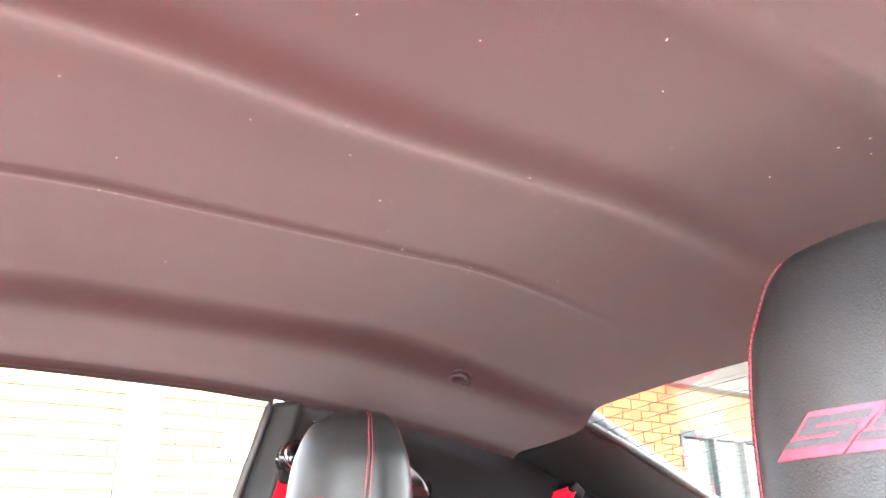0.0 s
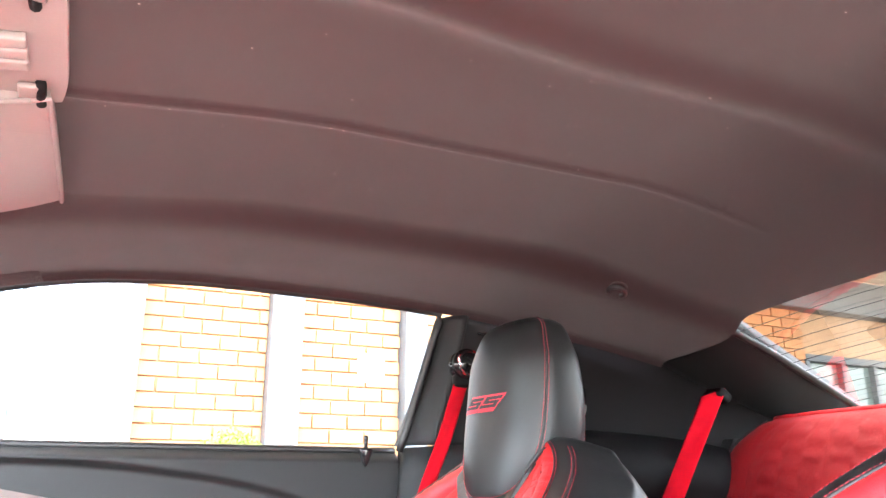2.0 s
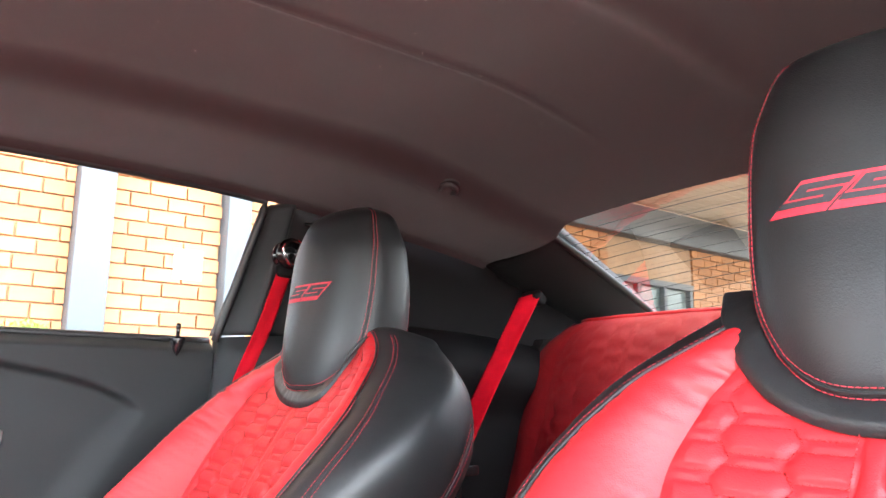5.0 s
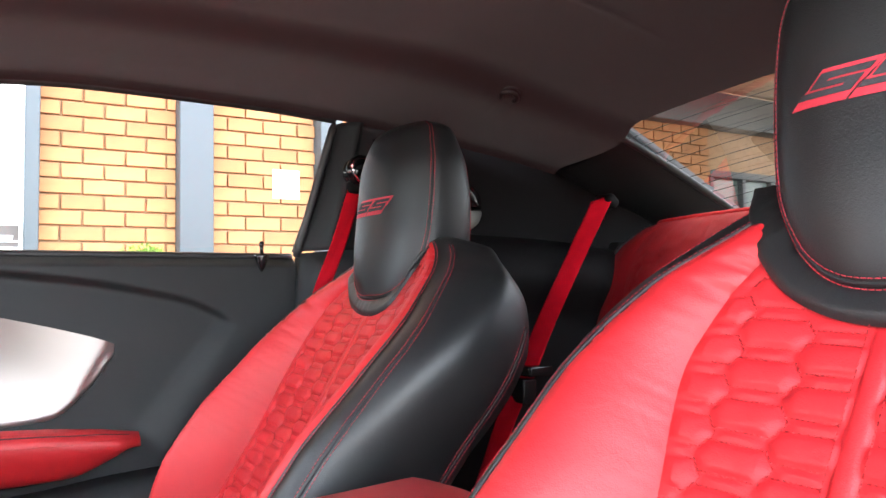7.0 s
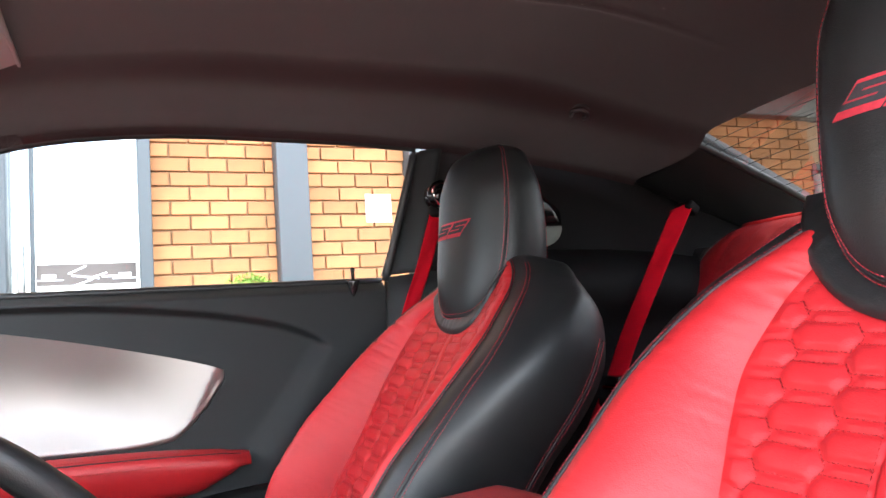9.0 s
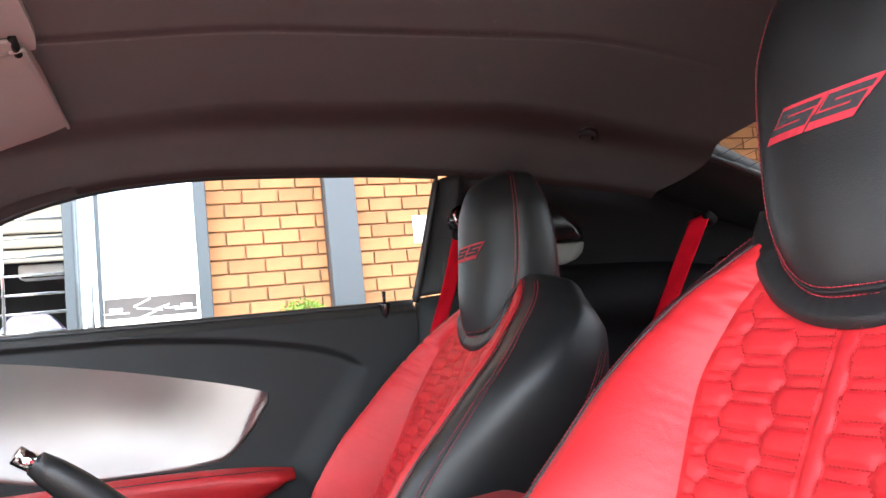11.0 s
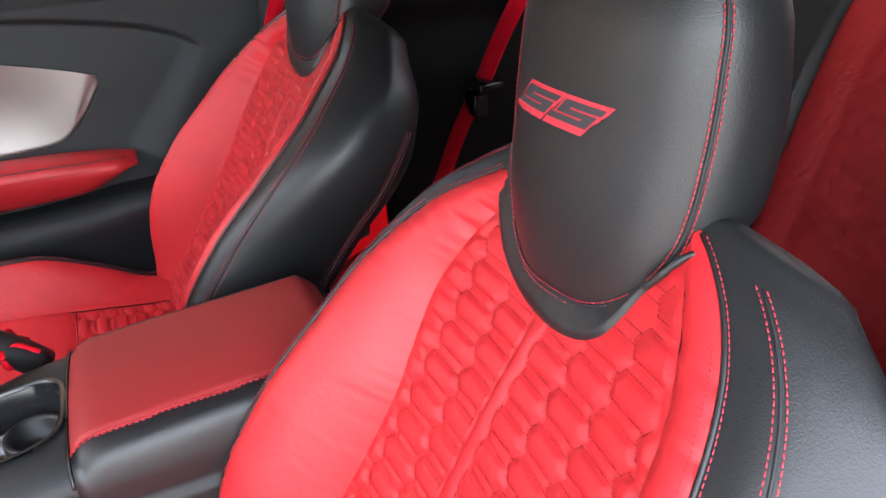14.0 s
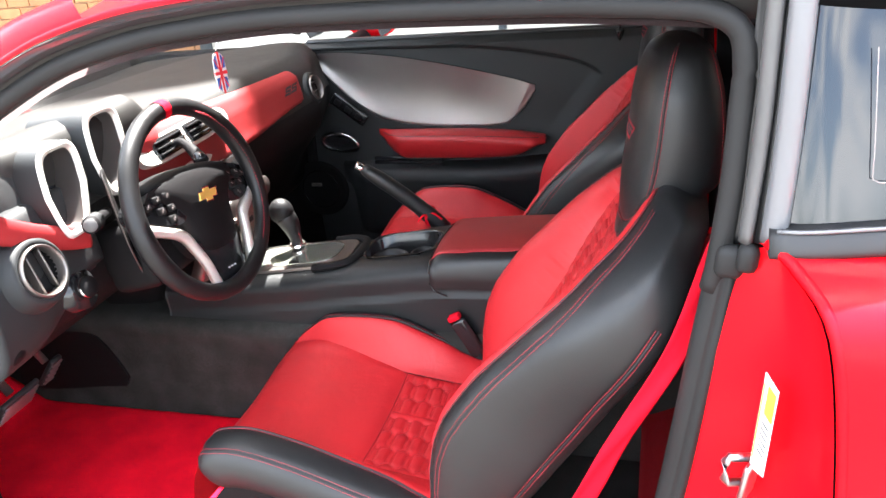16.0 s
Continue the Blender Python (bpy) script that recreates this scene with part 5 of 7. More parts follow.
part("lid_gap", v, f, GLOSS, body, "dark gap before the lid")
# sunken tray with two cup holders
loops = []
for k, dz in ((1.05, 0.0255), (1.0, 0.0265), (0.96, 0.0225), (0.90, -0.018), (0.84, -0.026)):
    loop = []
    for i in range(56):
        a = 2 * math.pi * i / 56
        c, q = math.cos(a), math.sin(a)
        x, y = -0.480 + 0.080 * k * math.copysign(abs(c) ** 0.5, c), -0.082 + 0.058 * k * math.copysign(abs(q) ** 0.5, q)
        loop.append(Vector((x, y, EDGE(x) + dz)))
    loops.append(loop)
V, F = sheet(loops, close_u=True)
F = F + [tuple(range(len(V) - 56, len(V)))]
tray = part("tray", V, F, GLOSS, con, "black sunken tray before the armrest")
for x, y, r in ((-0.512, -0.086, 0.037), (-0.434, -0.078, 0.027)):
    z = EDGE(x) - 0.024
    v, f = rings([(r + 0.004, -0.002), (r + 0.004, 0.022), (r + 0.001, 0.024), (r - 0.003, 0.020), (r - 0.003, -0.001), (0.0, -0.001)], (x, y, z), X, Y, Z, 32)
    cup = part("cup_holder", v, f, RUBBER, tray, "round black cup holder")
v, f = box((-0.512, -0.086, EDGE(-0.512) - 0.019), (0.030, 0.024, 0.004), 0.001, pose(0, 0, 0, 14, -18, 25))
scrap = thing("paper_scrap", (-0.512, -0.086, EDGE(-0.512) - 0.024), "small scrap of white paper in the cup holder", "paper")
part("paper", v, f, WHITE, scrap, smooth=False)
# gear lever plate
def rounded(x0, x1, y0, y1, k, n=44):
    """Rounded rectangle in plan."""
    out = []
    for i in range(n):
        a = 2 * math.pi * i / n
        c, s = math.cos(a), math.sin(a)
        out.append(((x0 + x1) / 2 + (x1 - x0) / 2 * math.copysign(abs(c) ** k, c), (y0 + y1) / 2 + (y1 - y0) / 2 * math.copysign(abs(s) ** k, s)))
    return out


PLATE = material("clear_coated_plate", (0.42, 0.43, 0.38), 0.16, metal=0.75, vary=0.25, scale=22, coat=1.0)
v, f = plate([Vector((x, y, EDGE(x) + 0.0262)) for x, y in rounded(-0.86, -0.590, -0.158, -0.022, 0.5)], (0, 0, -0.006))
pl = part("gear_plate", v, f, SILVER, con, "silver gear plate", smooth=False)
v, f = plate([Vector((x, y, EDGE(x) + 0.0292)) for x, y in rounded(-0.835, -0.622, -0.140, -0.038, 0.55)], (0, 0, -0.004))
part("gear_inlay", v, f, PLATE, pl, "clear-coated silver gear inlay", smooth=False)
arc = catmull([(-0.66, -0.160, 0), (-0.61, -0.157, 0), (-0.578, -0.138, 0), (-0.568, -0.09, 0), (-0.578, -0.045, 0), (-0.61, -0.022, 0), (-0.66, -0.018, 0)], 40)
v, f = tube([Vector((p.x, p.y, EDGE(p.x) + 0.024)) for p in arc], 0.011, 10, flat=0.75)
part("gear_rim", v, f, TRIM, pl, "black raised rim")
lever = catmull([(-0.742, -0.055, 0.690), (-0.745, -0.055, 0.72), (-0.750, -0.057, 0.75), (-0.760, -0.060, 0.775)], 14)
v, f = tube(lever, 0.014, 14, radii=[0.0125 + 0.011 * smooth((i - 2) / 10) for i in range(14)], side=(0, 1, 0))
lv = part("gear_lever", v, f, BLACK, con, "black leather gear lever")
rows = []
for k in range(13):
    a = -1.45 + 2.9 * k / 12
    rows.append([Vector((-0.764, -0.061, 0.784)) + Vector((0.028 * math.cos(a) * math.cos(b), 0.0245 * math.cos(a) * math.sin(b), 0.030 * math.sin(a))) for b in np.linspace(0, 2 * math.pi, 22)[:-1]])
V, F = sheet(rows, close_u=True)
F = F + [tuple(range(20, -1, -1)), tuple(len(V) - 21 + i for i in range(21))]
part("knob", V, F, leather("black_knob_leather", (0.007, 0.007, 0.0075), 0.45, 0.15, 0.05, 0.25), lv, "rounded black leather knob")
v, f = stitches([p + Vector((0.0155, -0.006, 0)) for p in lever[2:]], [X] * 12, 0.003, 0.002, 0.0008)
part("stitching", v, f, THREAD, lv, "red thread")
v, f = rings([(0.018, 0.0), (0.019, 0.004), (0.017, 0.009)], (-0.7425, -0.055, 0.696), X, Y, Z, 18)
part("collar", v, f, CHROME, lv, "chrome collar")
# handbrake
hb = part("handbrake", *tube(catmull([(-0.430, 0.066, 0.690), (-0.455, 0.060, 0.722), (-0.515, 0.038, 0.790), (-0.585, 0.014, 0.857)], 16), 0.017, 14, radii=[0.019] * 5 + [0.0175] * 8 + [0.0165, 0.015, 0.012], side=(0, 1, 0)), BLACK, con, "black leather handbrake lever")
v, f = tube([(-0.582, 0.0155, 0.853), (-0.600, 0.008, 0.867)], 0.009, 12)
part("button", v, f, CHROME, hb, "chrome release button")
rb = []
for i, (a, b, c) in enumerate(((0.022, -0.02, 0.004), (-0.024, 0.012, -0.006), (0.01, 0.026, -0.012), (-0.012, -0.028, 0.002))):
    o = Vector((-0.458, 0.059, 0.726))
    rb.append(tube(catmull([o, o + Vector((a * 0.6, b, c + 0.012)), o + Vector((a * 1.6, b * 1.4, c))], 10), 0.004, 6, flat=0.3))
V, F = merge(*rb, tube([Vector((-0.458, 0.059, 0.726)) + Vector((0.006 * math.cos(t) * 0.8, 0.021 * math.cos(t), 0.021 * math.sin(t))) for t in np.linspace(0, 6.283, 18)], 0.004, 6))
part("ribbon", V, F, BELT, hb, "red ribbon tied round the lever")
# belt buckles beside the console
for y, s in ((-0.212, 1), (0.128, -1)):
    bk = thing("belt_buckle", (-0.30, y, 0.50), "black seat belt buckle with a red button", "belt buckle", "belt buckles")
    m = pose(0, 0, 0, 0, -28, 0)
    v, f = box((-0.318, y, 0.580), (0.034, 0.016, 0.09), 0.006, m)
    part("buckle_body", v, f, GLOSS, bk, "black plastic buckle")
    v, f = box((-0.344, y, 0.625), (0.026, 0.018, 0.012), 0.003, m)
    part("button", v, f, BELT, bk, "red release button")
    v, f = tube([(-0.298, y, 0.545), (-0.27, y, 0.49), (-0.25, y, 0.46)], 0.010, 8, flat=0.4)
    part("stalk", v, f, TRIM, bk, "black stalk")

# ---- dashboard ----
dash = thing("dashboard", (-1.05, CY, 0.5), "black dashboard with red leather panels and silver trim", "dashboard")


def dash_profile(y):
    """Section of the dashboard at y: from the windscreen over the lip and down to the knees."""
    d = smooth((-0.20 - y) / 0.08) * smooth((y + 0.66) / 0.06)
    k = smooth((y + 0.22) / 0.1) * smooth((0.10 - y) / 0.06)
    end = 0.05 * smooth((abs(y - CY) - 0.50) / 0.2)
    lip = -0.935 - end + 0.03 * d
    top = 1.035 + 0.072 * d - 0.012 * smooth((y - 0.1) / 0.4)
    dr = smooth((-0.12 - y) / 0.1)
    return [(-1.56, 0.985), (-1.30, 1.005), (-1.10, 1.022 + 0.045 * d), (lip - 0.04, top), (lip, top - 0.006), (lip + 0.012, top - 0.022), (lip + 0.03 - 0.02 * d, 0.98), (-0.895 - end, 0.93), (-0.88 - end, 0.895),
            (-0.885 - end, 0.855), (-0.91 - end - 0.01 * k, 0.80), (-0.98 - end, 0.72 + 0.03 * dr), (-1.05, 0.62 + 0.08 * dr), (-1.10, 0.56 + 0.11 * dr), (-1.2, 0.54 + 0.11 * dr)]


rows = []
for y in np.linspace(-0.72, 0.665, 110):
    rows.append([Vector((p.x, y, p.y)) for p in catmull([(a, b, 0) for a, b in dash_profile(y)], 60)])
V, F = sheet([r[:36] for r in rows])
part("dash_body", V, F, material("grained_dash_plastic", (0.022, 0.021, 0.020), 0.55, vary=0.08, scale=7, grain=0.35, grain_scale=900, spec=0.22), dash, "black grained dashboard")
V, F = sheet([r[35:] for r in rows])
part("dash_lower", V, F, TRIM, dash, "black lower face of the dashboard")


def dash_face(y, z, out=0.004):
    """A place on the rear face of the dashboard."""
    pr = [p for p in dash_profile(y)[4:11]]
    for (x0, z0), (x1, z1) in zip(pr, pr[1:]):
        if z1 <= z <= z0:
            return Vector((x0 + (x1 - x0) * (z - z0) / (z1 - z0) + out, y, z))
    return Vector((pr[0][0] + out, y, z))


# unseen filler box, added to stop sunlight leaking through the dashboard
part("dash_core", *box((-1.24, CY, 0.85), (0.50, 1.30, 0.20), 0.01), TRIM, dash, "dark inside of the dashboard")
# red leather across the dash
rows = []
for u in np.linspace(0, 1, 80):
    y = -0.335 + 0.728 * u
    zt = 1.040 - 0.040 * u
    zb = 0.905 + 0.012 * smooth((y - 0.05) / 0.3)
    if u > 0.965:
        cut = (u - 0.965) / 0.035
        zt -= 0.010 * cut**2
        zb += 0.016 * cut**2
    rows.append([dash_face(y, zb + (zt - zb) * v, 0.006 + 0.008 * min(1, min(v, 1 - v, u + 0.02, (1.01 - u) * 2) * 14)) for v in np.linspace(0, 1, 16)])
V, F = sheet(rows)
rp = part("red_panel", V, F, RED_DASH, dash, "red leather dash panel")
o = dash_face(0.325, 0.962, 0.0155)
up = (dash_face(0.32, 0.985) - dash_face(0.32, 0.94)).normalized()
ss_badge(lambda du, dv, lift: o + Y * du + up * dv + Y.cross(up) * lift, 0.072, 0.026, rp, False)
# round vents
for (y, z, r, out) in ((0.466, 0.934, 0.034, 0.030), (-0.668, 0.945, 0.040, 0.0)):
    o = dash_face(y, z, out - 0.015) if y > 0 else Vector((-0.825, y, z))
    ay, az = Y, Vector((-0.25, 0, 1)).normalized()
    n = ay.cross(az)
    v, f = rings([(r * 0.86, -0.016), (r * 0.90, 0.003), (r * 0.95, 0.006), (r, 0.003), (r * 1.04, -0.006)], o, ay, az, n, 40)
    vt = part("air_vent", v, f, SILVER, dash, "round silver air vent")
    v, f = rings([(0.0, -0.030), (r * 0.82, -0.030), (r * 0.87, -0.012)], o, ay, az, n, 30)
    part("vent_well", v, f, TRIM, vt, "dark vent well")
    v, f = rings([(r * 1.02, -0.003), (r * 1.10, 0.001), (r * 1.28, -0.006), (r * 1.5, -0.03)], o, ay, az, n, 40)
    part("vent_housing", v, f, TRIM_SOFT, vt, "dark grey vent housing")
    for k in (-0.33, 0.33):
        h = r * math.sqrt(1 - k * k) * 0.84
        up_, ac_ = (ay, az) if y < 0 else (az, ay)
        rows = [[o + up_ * (k * r + 0.2 * r * k * (j / 6) ** 2) + ac_ * (h * (1 - 0.1 * (j / 6)) * u) + n * (-0.004 - 0.014 * j / 6) for u in np.linspace(-1, 1, 9)] for j in range(7)]
        v, f = solid(rows, up_ * 0.0025)
        part("vane", v, f, SILVER, vt, "grey curved vane")
# driver's cluster: two squared hoods with silver rims
for y, zc in ((-0.553, 1.027), (-0.424, 1.048)):
    o = Vector((-0.848 - 0.010 * (y > -0.5), y, zc))
    loops = []
    for hw, hh, back in ((0.0465, 0.0705, -0.030), (0.0460, 0.0700, -0.002), (0.0440, 0.0675, 0.003), (0.0370, 0.0605, 0.002), (0.0355, 0.0590, -0.004), (0.0290, 0.0520, -0.046)):
        loop = []
        for i in range(48):
            a = 2 * math.pi * i / 48
            c, s = math.cos(a), math.sin(a)
            dy, dz = math.copysign(abs(c) ** 0.45, c), math.copysign(abs(s) ** 0.42, s)
            taper = 1 - 0.40 * max(0.0, -dz)
            loop.append(o + Vector((back - 0.014 * dz, dy * hw * taper + 0.016 * dz, dz * hh)))
        loops.append(loop)
    V, F = sheet(loops[1:5], close_u=True)
    pod = part("gauge_rim", V, F, BRIGHT_SILVER, dash, "silver squared gauge rim")
    V, F = sheet([[p + Vector((-0.09, 0, -0.01)) for p in loops[0]], loops[0], loops[1]], close_u=True)
    part("gauge_hood", V, F, TRIM_SOFT, pod, "dark grey gauge hood")
    V, F = sheet(loops[4:6], close_u=True)
    part("gauge_well", V, F, SILVER, pod, "satin silver wall of the gauge well")
    face = loops[5]
    part("gauge_face", face, [tuple(range(48))], SCREEN if y < -0.5 else ORANGE_FACE, pod, "dark gauge face" if y < -0.5 else "red gauge face", smooth=False)
    v, f = merge(*[box(o + Vector((-0.043 - 0.3 * (0.036 * math.sin(t) - 0.008), 0.024 * math.cos(t), 0.036 * math.sin(t) - 0.008)), (0.0015, 0.0016, 0.007), 0, pose(0, 0, 0, -math.degrees(t) + 90, 0, 0)) for t in np.linspace(2.6, 5.6, 8)])
    part("gauge_marks", v, f, BEIGE, pod, "pale marks on the dial", smooth=False)
# dark infill between and round the hoods
v, f = box((-0.925, -0.485, 1.02), (0.06, 0.33, 0.13), 0.03, pose(0, 0, 0, 0, -14, 0), 3)
part("cluster_shroud", v, f, TRIM_SOFT, dash, "dark grey cluster shroud")
# red strip under the cluster
rows = []
for u in np.linspace(0, 1, 30):
    y = -0.73 + 0.185 * u
    zt, zb = 1.075 - 0.16 * u + 0.05 * u * u, 1.022 - 0.135 * u + 0.037 * u * u
    rows.append([Vector((-0.845 + 0.008 * u - 0.006 * abs(2 * v - 1) ** 3, y, zb + (zt - zb) * v)) for v in np.linspace(0, 1, 10)])
V, F = solid(rows, (-0.05, 0, 0))
part("red_strip", V, F, RED_DASH, dash, "red leather strip under the gauges")
# lower panel and knee trim on the driver's side
rows = []
for u in np.linspace(0, 1, 30):
    y = -0.76 + 0.25 * u
    low = 0.805 + 0.055 * smooth((u - 0.25) / 0.75)
    xo = -0.015 * u
    rows.append([Vector((p.x + xo, y, p.y)) for p in catmull([(-0.870, 1.02, 0), (-0.855, 0.98, 0), (-0.845, 0.93, 0), (-0.842, 0.885, 0), (-0.850, low + 0.035, 0), (-0.872, low + 0.004, 0), (-0.93, low - 0.02, 0), (-1.05, low - 0.03, 0)], 30)])
V, F = solid(rows, (-0.02, 0, 0.004))
part("knee_panel", V, F, TRIM_SOFT, dash, "dark grey knee panel")
v, f = box((-0.90, -0.735, 0.915), (0.10, 0.05, 0.19), 0.02, None, 3)
part("end_cap", v, f, TRIM, dash, "black end of the dashboard")
# headlight switch
o = Vector((-0.8475, -0.588, 0.872))
nx = Vector((0.95, 0.1, 0.25)).normalized()
az = (Z - nx * nx.z).normalized()
ay = az.cross(nx)
v, f = rings([(0.0, 0.002), (0.034, 0.002), (0.036, -0.02)], o, ay, az, nx, 28)
hs = part("switch_plate", v, f, GLOSS, dash, "round gloss black switch plate")
v, f = rings([(0.018, 0.0), (0.017, 0.018), (0.014, 0.021), (0.0, 0.021)], o, ay, az, nx, 24)
part("knob", v, f, TRIM, hs, "black knob")
v, f = rings([(0.0182, 0.008), (0.0195, 0.011), (0.0182, 0.014)], o, ay, az, nx, 24)
part("knob_ring", v, f, CHROME, hs, "chrome ring")
# centre stack: red leather above, silver below
rows, low = [], []
for u in np.linspace(-1, 1, 30):
    y = -0.165 + 0.150 * u
    pr = catmull([(-0.925, 1.005, 0), (-0.897, 0.985, 0), (-0.880, 0.93, 0), (-0.862, 0.88, 0), (-0.852, 0.85, 0)], 24)
    rows.append([Vector((p.x - 0.02 * abs(u) ** 4, y, p.y)) for p in pr])
    y = -0.09 + 0.125 * u
    pr = catmull([(-0.852, 0.852, 0), (-0.846, 0.80, 0), (-0.852, 0.74, 0), (-0.88, 0.68, 0)], 20)
    low.append([Vector((p.x - 0.02 * abs(u) ** 4, y, p.y)) for p in pr])
V, F = solid(rows, (-0.03, 0, 0))
part("stack_top", V, F, BRIGHT_SILVER, dash, "satin silver top of the centre stack")
V, F = solid(low, (-0.03, 0, 0))
stack = part("stack_face", V, F, SILVER, dash, "satin silver face of the centre stack")
# silver bezel with two vents
bo, bu = Vector((-0.878, -0.172, 0.998)), Vector((-0.55, 0, 1)).normalized()
bn = Y.cross(bu)
P = [bo + Y * (0.158 * math.copysign(abs(math.cos(t)) ** 0.45, math.cos(t))) + bu * (0.026 * math.copysign(abs(math.sin(t)) ** 0.7, math.sin(t))) for t in np.linspace(0, 2 * math.pi, 49)[:-1]]
v, f = plate(P, bn * -0.02)
bez = part("vent_bezel", v, f, BRIGHT_SILVER, dash, "satin silver vent bezel", smooth=False)
for dy in (-0.062, 0.050):
    m3 = Matrix((bn, Y, bu)).transposed()
    v, f = box(bo + Y * dy + bn * 0.0015, (0.006, 0.098, 0.040), 0.004, m3)
    vt = part("air_vent", v, f, GLOSS, bez, "black air vent")
    for k in range(3):
        v, f = box(bo + Y * dy + bu * (0.012 * (k - 1)) + bn * 0.006, (0.006, 0.092, 0.0035), 0.001, m3)
        part("vane", v, f, TRIM, bez, "black vane")
    v, f = box(bo + Y * dy + bn * 0.009, (0.006, 0.012, 0.006), 0.001, m3)
    part("tab", v, f, SILVER, bez, "silver tab")
v, f = box(bo + Y * 0.128 + bn * 0.002, (0.006, 0.020, 0.014), 0.003, m3)
part("hazard_button", v, f, TRIM, bez, "dark button")
v, f = box((-0.866, -0.055, 0.885), (0.012, 0.17, 0.05), 0.005, pose(0, 0, 0, 0, -14, 0))
part("radio_screen", v, f, GLOSS, dash, "dark radio screen")
for y in (-0.125, 0.015):
    v, f = rings([(0.026, 0.0), (0.024, 0.018), (0.020, 0.022), (0.0, 0.022)], (-0.855, y, 0.815), Y, Z, X, 28)
    kb = part("knob", v, f, SILVER, dash, "round silver knob")
for i in range(5):
    v, f = box((-0.850, -0.11 + i * 0.028, 0.762), (0.008, 0.022, 0.014), 0.003)
    part("button", v, f, TRIM, dash, "black push button")

# steering column and stalks
colm = thing("steering_column", (-0.85, -0.405, 0.85), "black steering column shroud with stalks", "steering column")
WC = Vector((-0.737, -0.373, 0.940))
WN = Vector((0.968, -0.030, 0.240)).normalized()
WU = (Z - WN * WN.z).normalized()
WR = WU.cross(WN).normalized()
if WR.y < 0:
    WR = -WR
v, f = box(WC - WN * 0.115 - WU * 0.045 - WR * 0.02, (0.11, 0.20, 0.125), 0.022, Matrix((WN, WR, WU)).transposed(), 3)
part("shroud", v, f, TRIM, colm, "black plastic shroud")
# thin curved fin along the shroud's outer edge, with a bright lip
fin = catmull([(-0.800, -0.525, 1.042), (-0.800, -0.520, 0.991), (-0.800, -0.513, 0.929), (-0.802, -0.503, 0.888), (-0.806, -0.489, 0.850)], 24)
V, F = solid([[p + Vector((-0.004 * k, 0.006 * k, 0)) for p in fin] for k in range(6)], (-0.004, 0, 0))
part("shroud_fin", V, F, TRIM, colm, "thin curved black fin of the shroud")
v, f = tube(fin, 0.0013, 6)
part("fin_lip", v, f, SILVER, colm, "bright lip of the fin")
for lab, ctrl, cap in (("indicator stalk", [(-0.86, -0.47, 0.955), (-0.835, -0.52, 0.965), (-0.805, -0.572, 0.977)], BEIGE), ("wiper stalk", [(-0.88, -0.235, 0.985), (-0.86, -0.228, 1.000), (-0.83, -0.240, 0.992), (-0.80, -0.258, 0.974)], GLOSS)):
    pts = catmull(ctrl, 14)
    v, f = tube(pts, 0.009, 12, radii=[0.0085] * 5 + [0.0085 + 0.0006 * k for k in range(9)])
    st = part("stalk", v, f, TRIM, colm, "black " + lab)
    d = (pts[-1] - pts[-2]).normalized()
    a1 = d.cross(Z).normalized()
    v, f = rings([(0.0132, -0.010), (0.0142, -0.002), (0.0138, 0.005), (0.0108, 0.007)], pts[-1], a1, d.cross(a1), d, 20)
    part("stalk_end", v, f, TRIM if cap is BEIGE else GLOSS, st, "ribbed black end")
    v, f = rings([(0.0108, 0.007), (0.0095, 0.0085), (0.0, 0.009)], pts[-1], a1, d.cross(a1), d, 20)
    part("stalk_cap", v, f, CAP_GREY if cap is BEIGE else cap, st, "grey end cap" if cap is BEIGE else "gloss black end cap")
    if cap is BEIGE:
        for k in range(9):
            v, f = rings([(0.0132, -0.0012), (0.0142, 0.0), (0.0132, 0.0012)], pts[-1] - d * (0.008 + 0.004 * k), a1, d.cross(a1), d, 16)
            part("ridge", v, f, TRIM_SOFT if k % 2 == 0 else TRIM, st, "grip ridge")

# ---- steering wheel ----
sw = thing("steering_wheel", tuple(WC), "black leather steering wheel with silver spokes and red mark", "steering wheel")


def wp(u, v, w=0.0):
    return WC + WR * u + WU * v + WN * w


R0, RT = 0.169, 0.0158
rows = []
for i in range(96):
    a = 2 * math.pi * i / 96
    grip = 1.0 + 0.16 * max(0, math.cos(2 * (a - 0.25))) * (abs(math.cos(a)) > 0.6)
    rows.append([wp(math.cos(a) * (R0 + RT * grip * math.cos(b)), math.sin(a) * (R0 + RT * grip * math.cos(b)) * 0.985, RT * grip * 0.95 * math.sin(b)) for b in np.linspace(0, 2 * math.pi, 17)[:-1]])
V, F = sheet(rows, close_u=True, close_v=True)
rim = part("rim", V, F, leather("black_rim_leather", (0.007, 0.007, 0.0075), 0.42, 0.15, 0.1, 0.36), sw, "black leather rim")
rows = []
for a in np.linspace(math.pi / 2 - 0.055, math.pi / 2 + 0.055, 8):
    rows.append([wp(math.cos(a) * (R0 + (RT + 0.0012) * math.cos(b)), math.sin(a) * (R0 + (RT + 0.0012) * math.cos(b)) * 0.985, (RT + 0.0012) * math.sin(b)) for b in np.linspace(0, 2 * math.pi, 17)[:-1]])
V, F = sheet(rows, close_u=True)
part("centre_mark", V, F, BELT, rim, "red leather mark at the top of the rim")
for lo, hi in ((-0.9, 1.15),):
    pts = [wp(math.cos(a) * (R0 - RT * 0.75), math.sin(a) * (R0 - RT * 0.75), RT * 0.85) for a in np.linspace(lo, hi, 50)]
    v, f = stitches(pts, [WN] * 50, 0.0032, 0.003, 0.0006, 0.0016)
    part("stitching", v, f, THREAD, rim, "red thread")


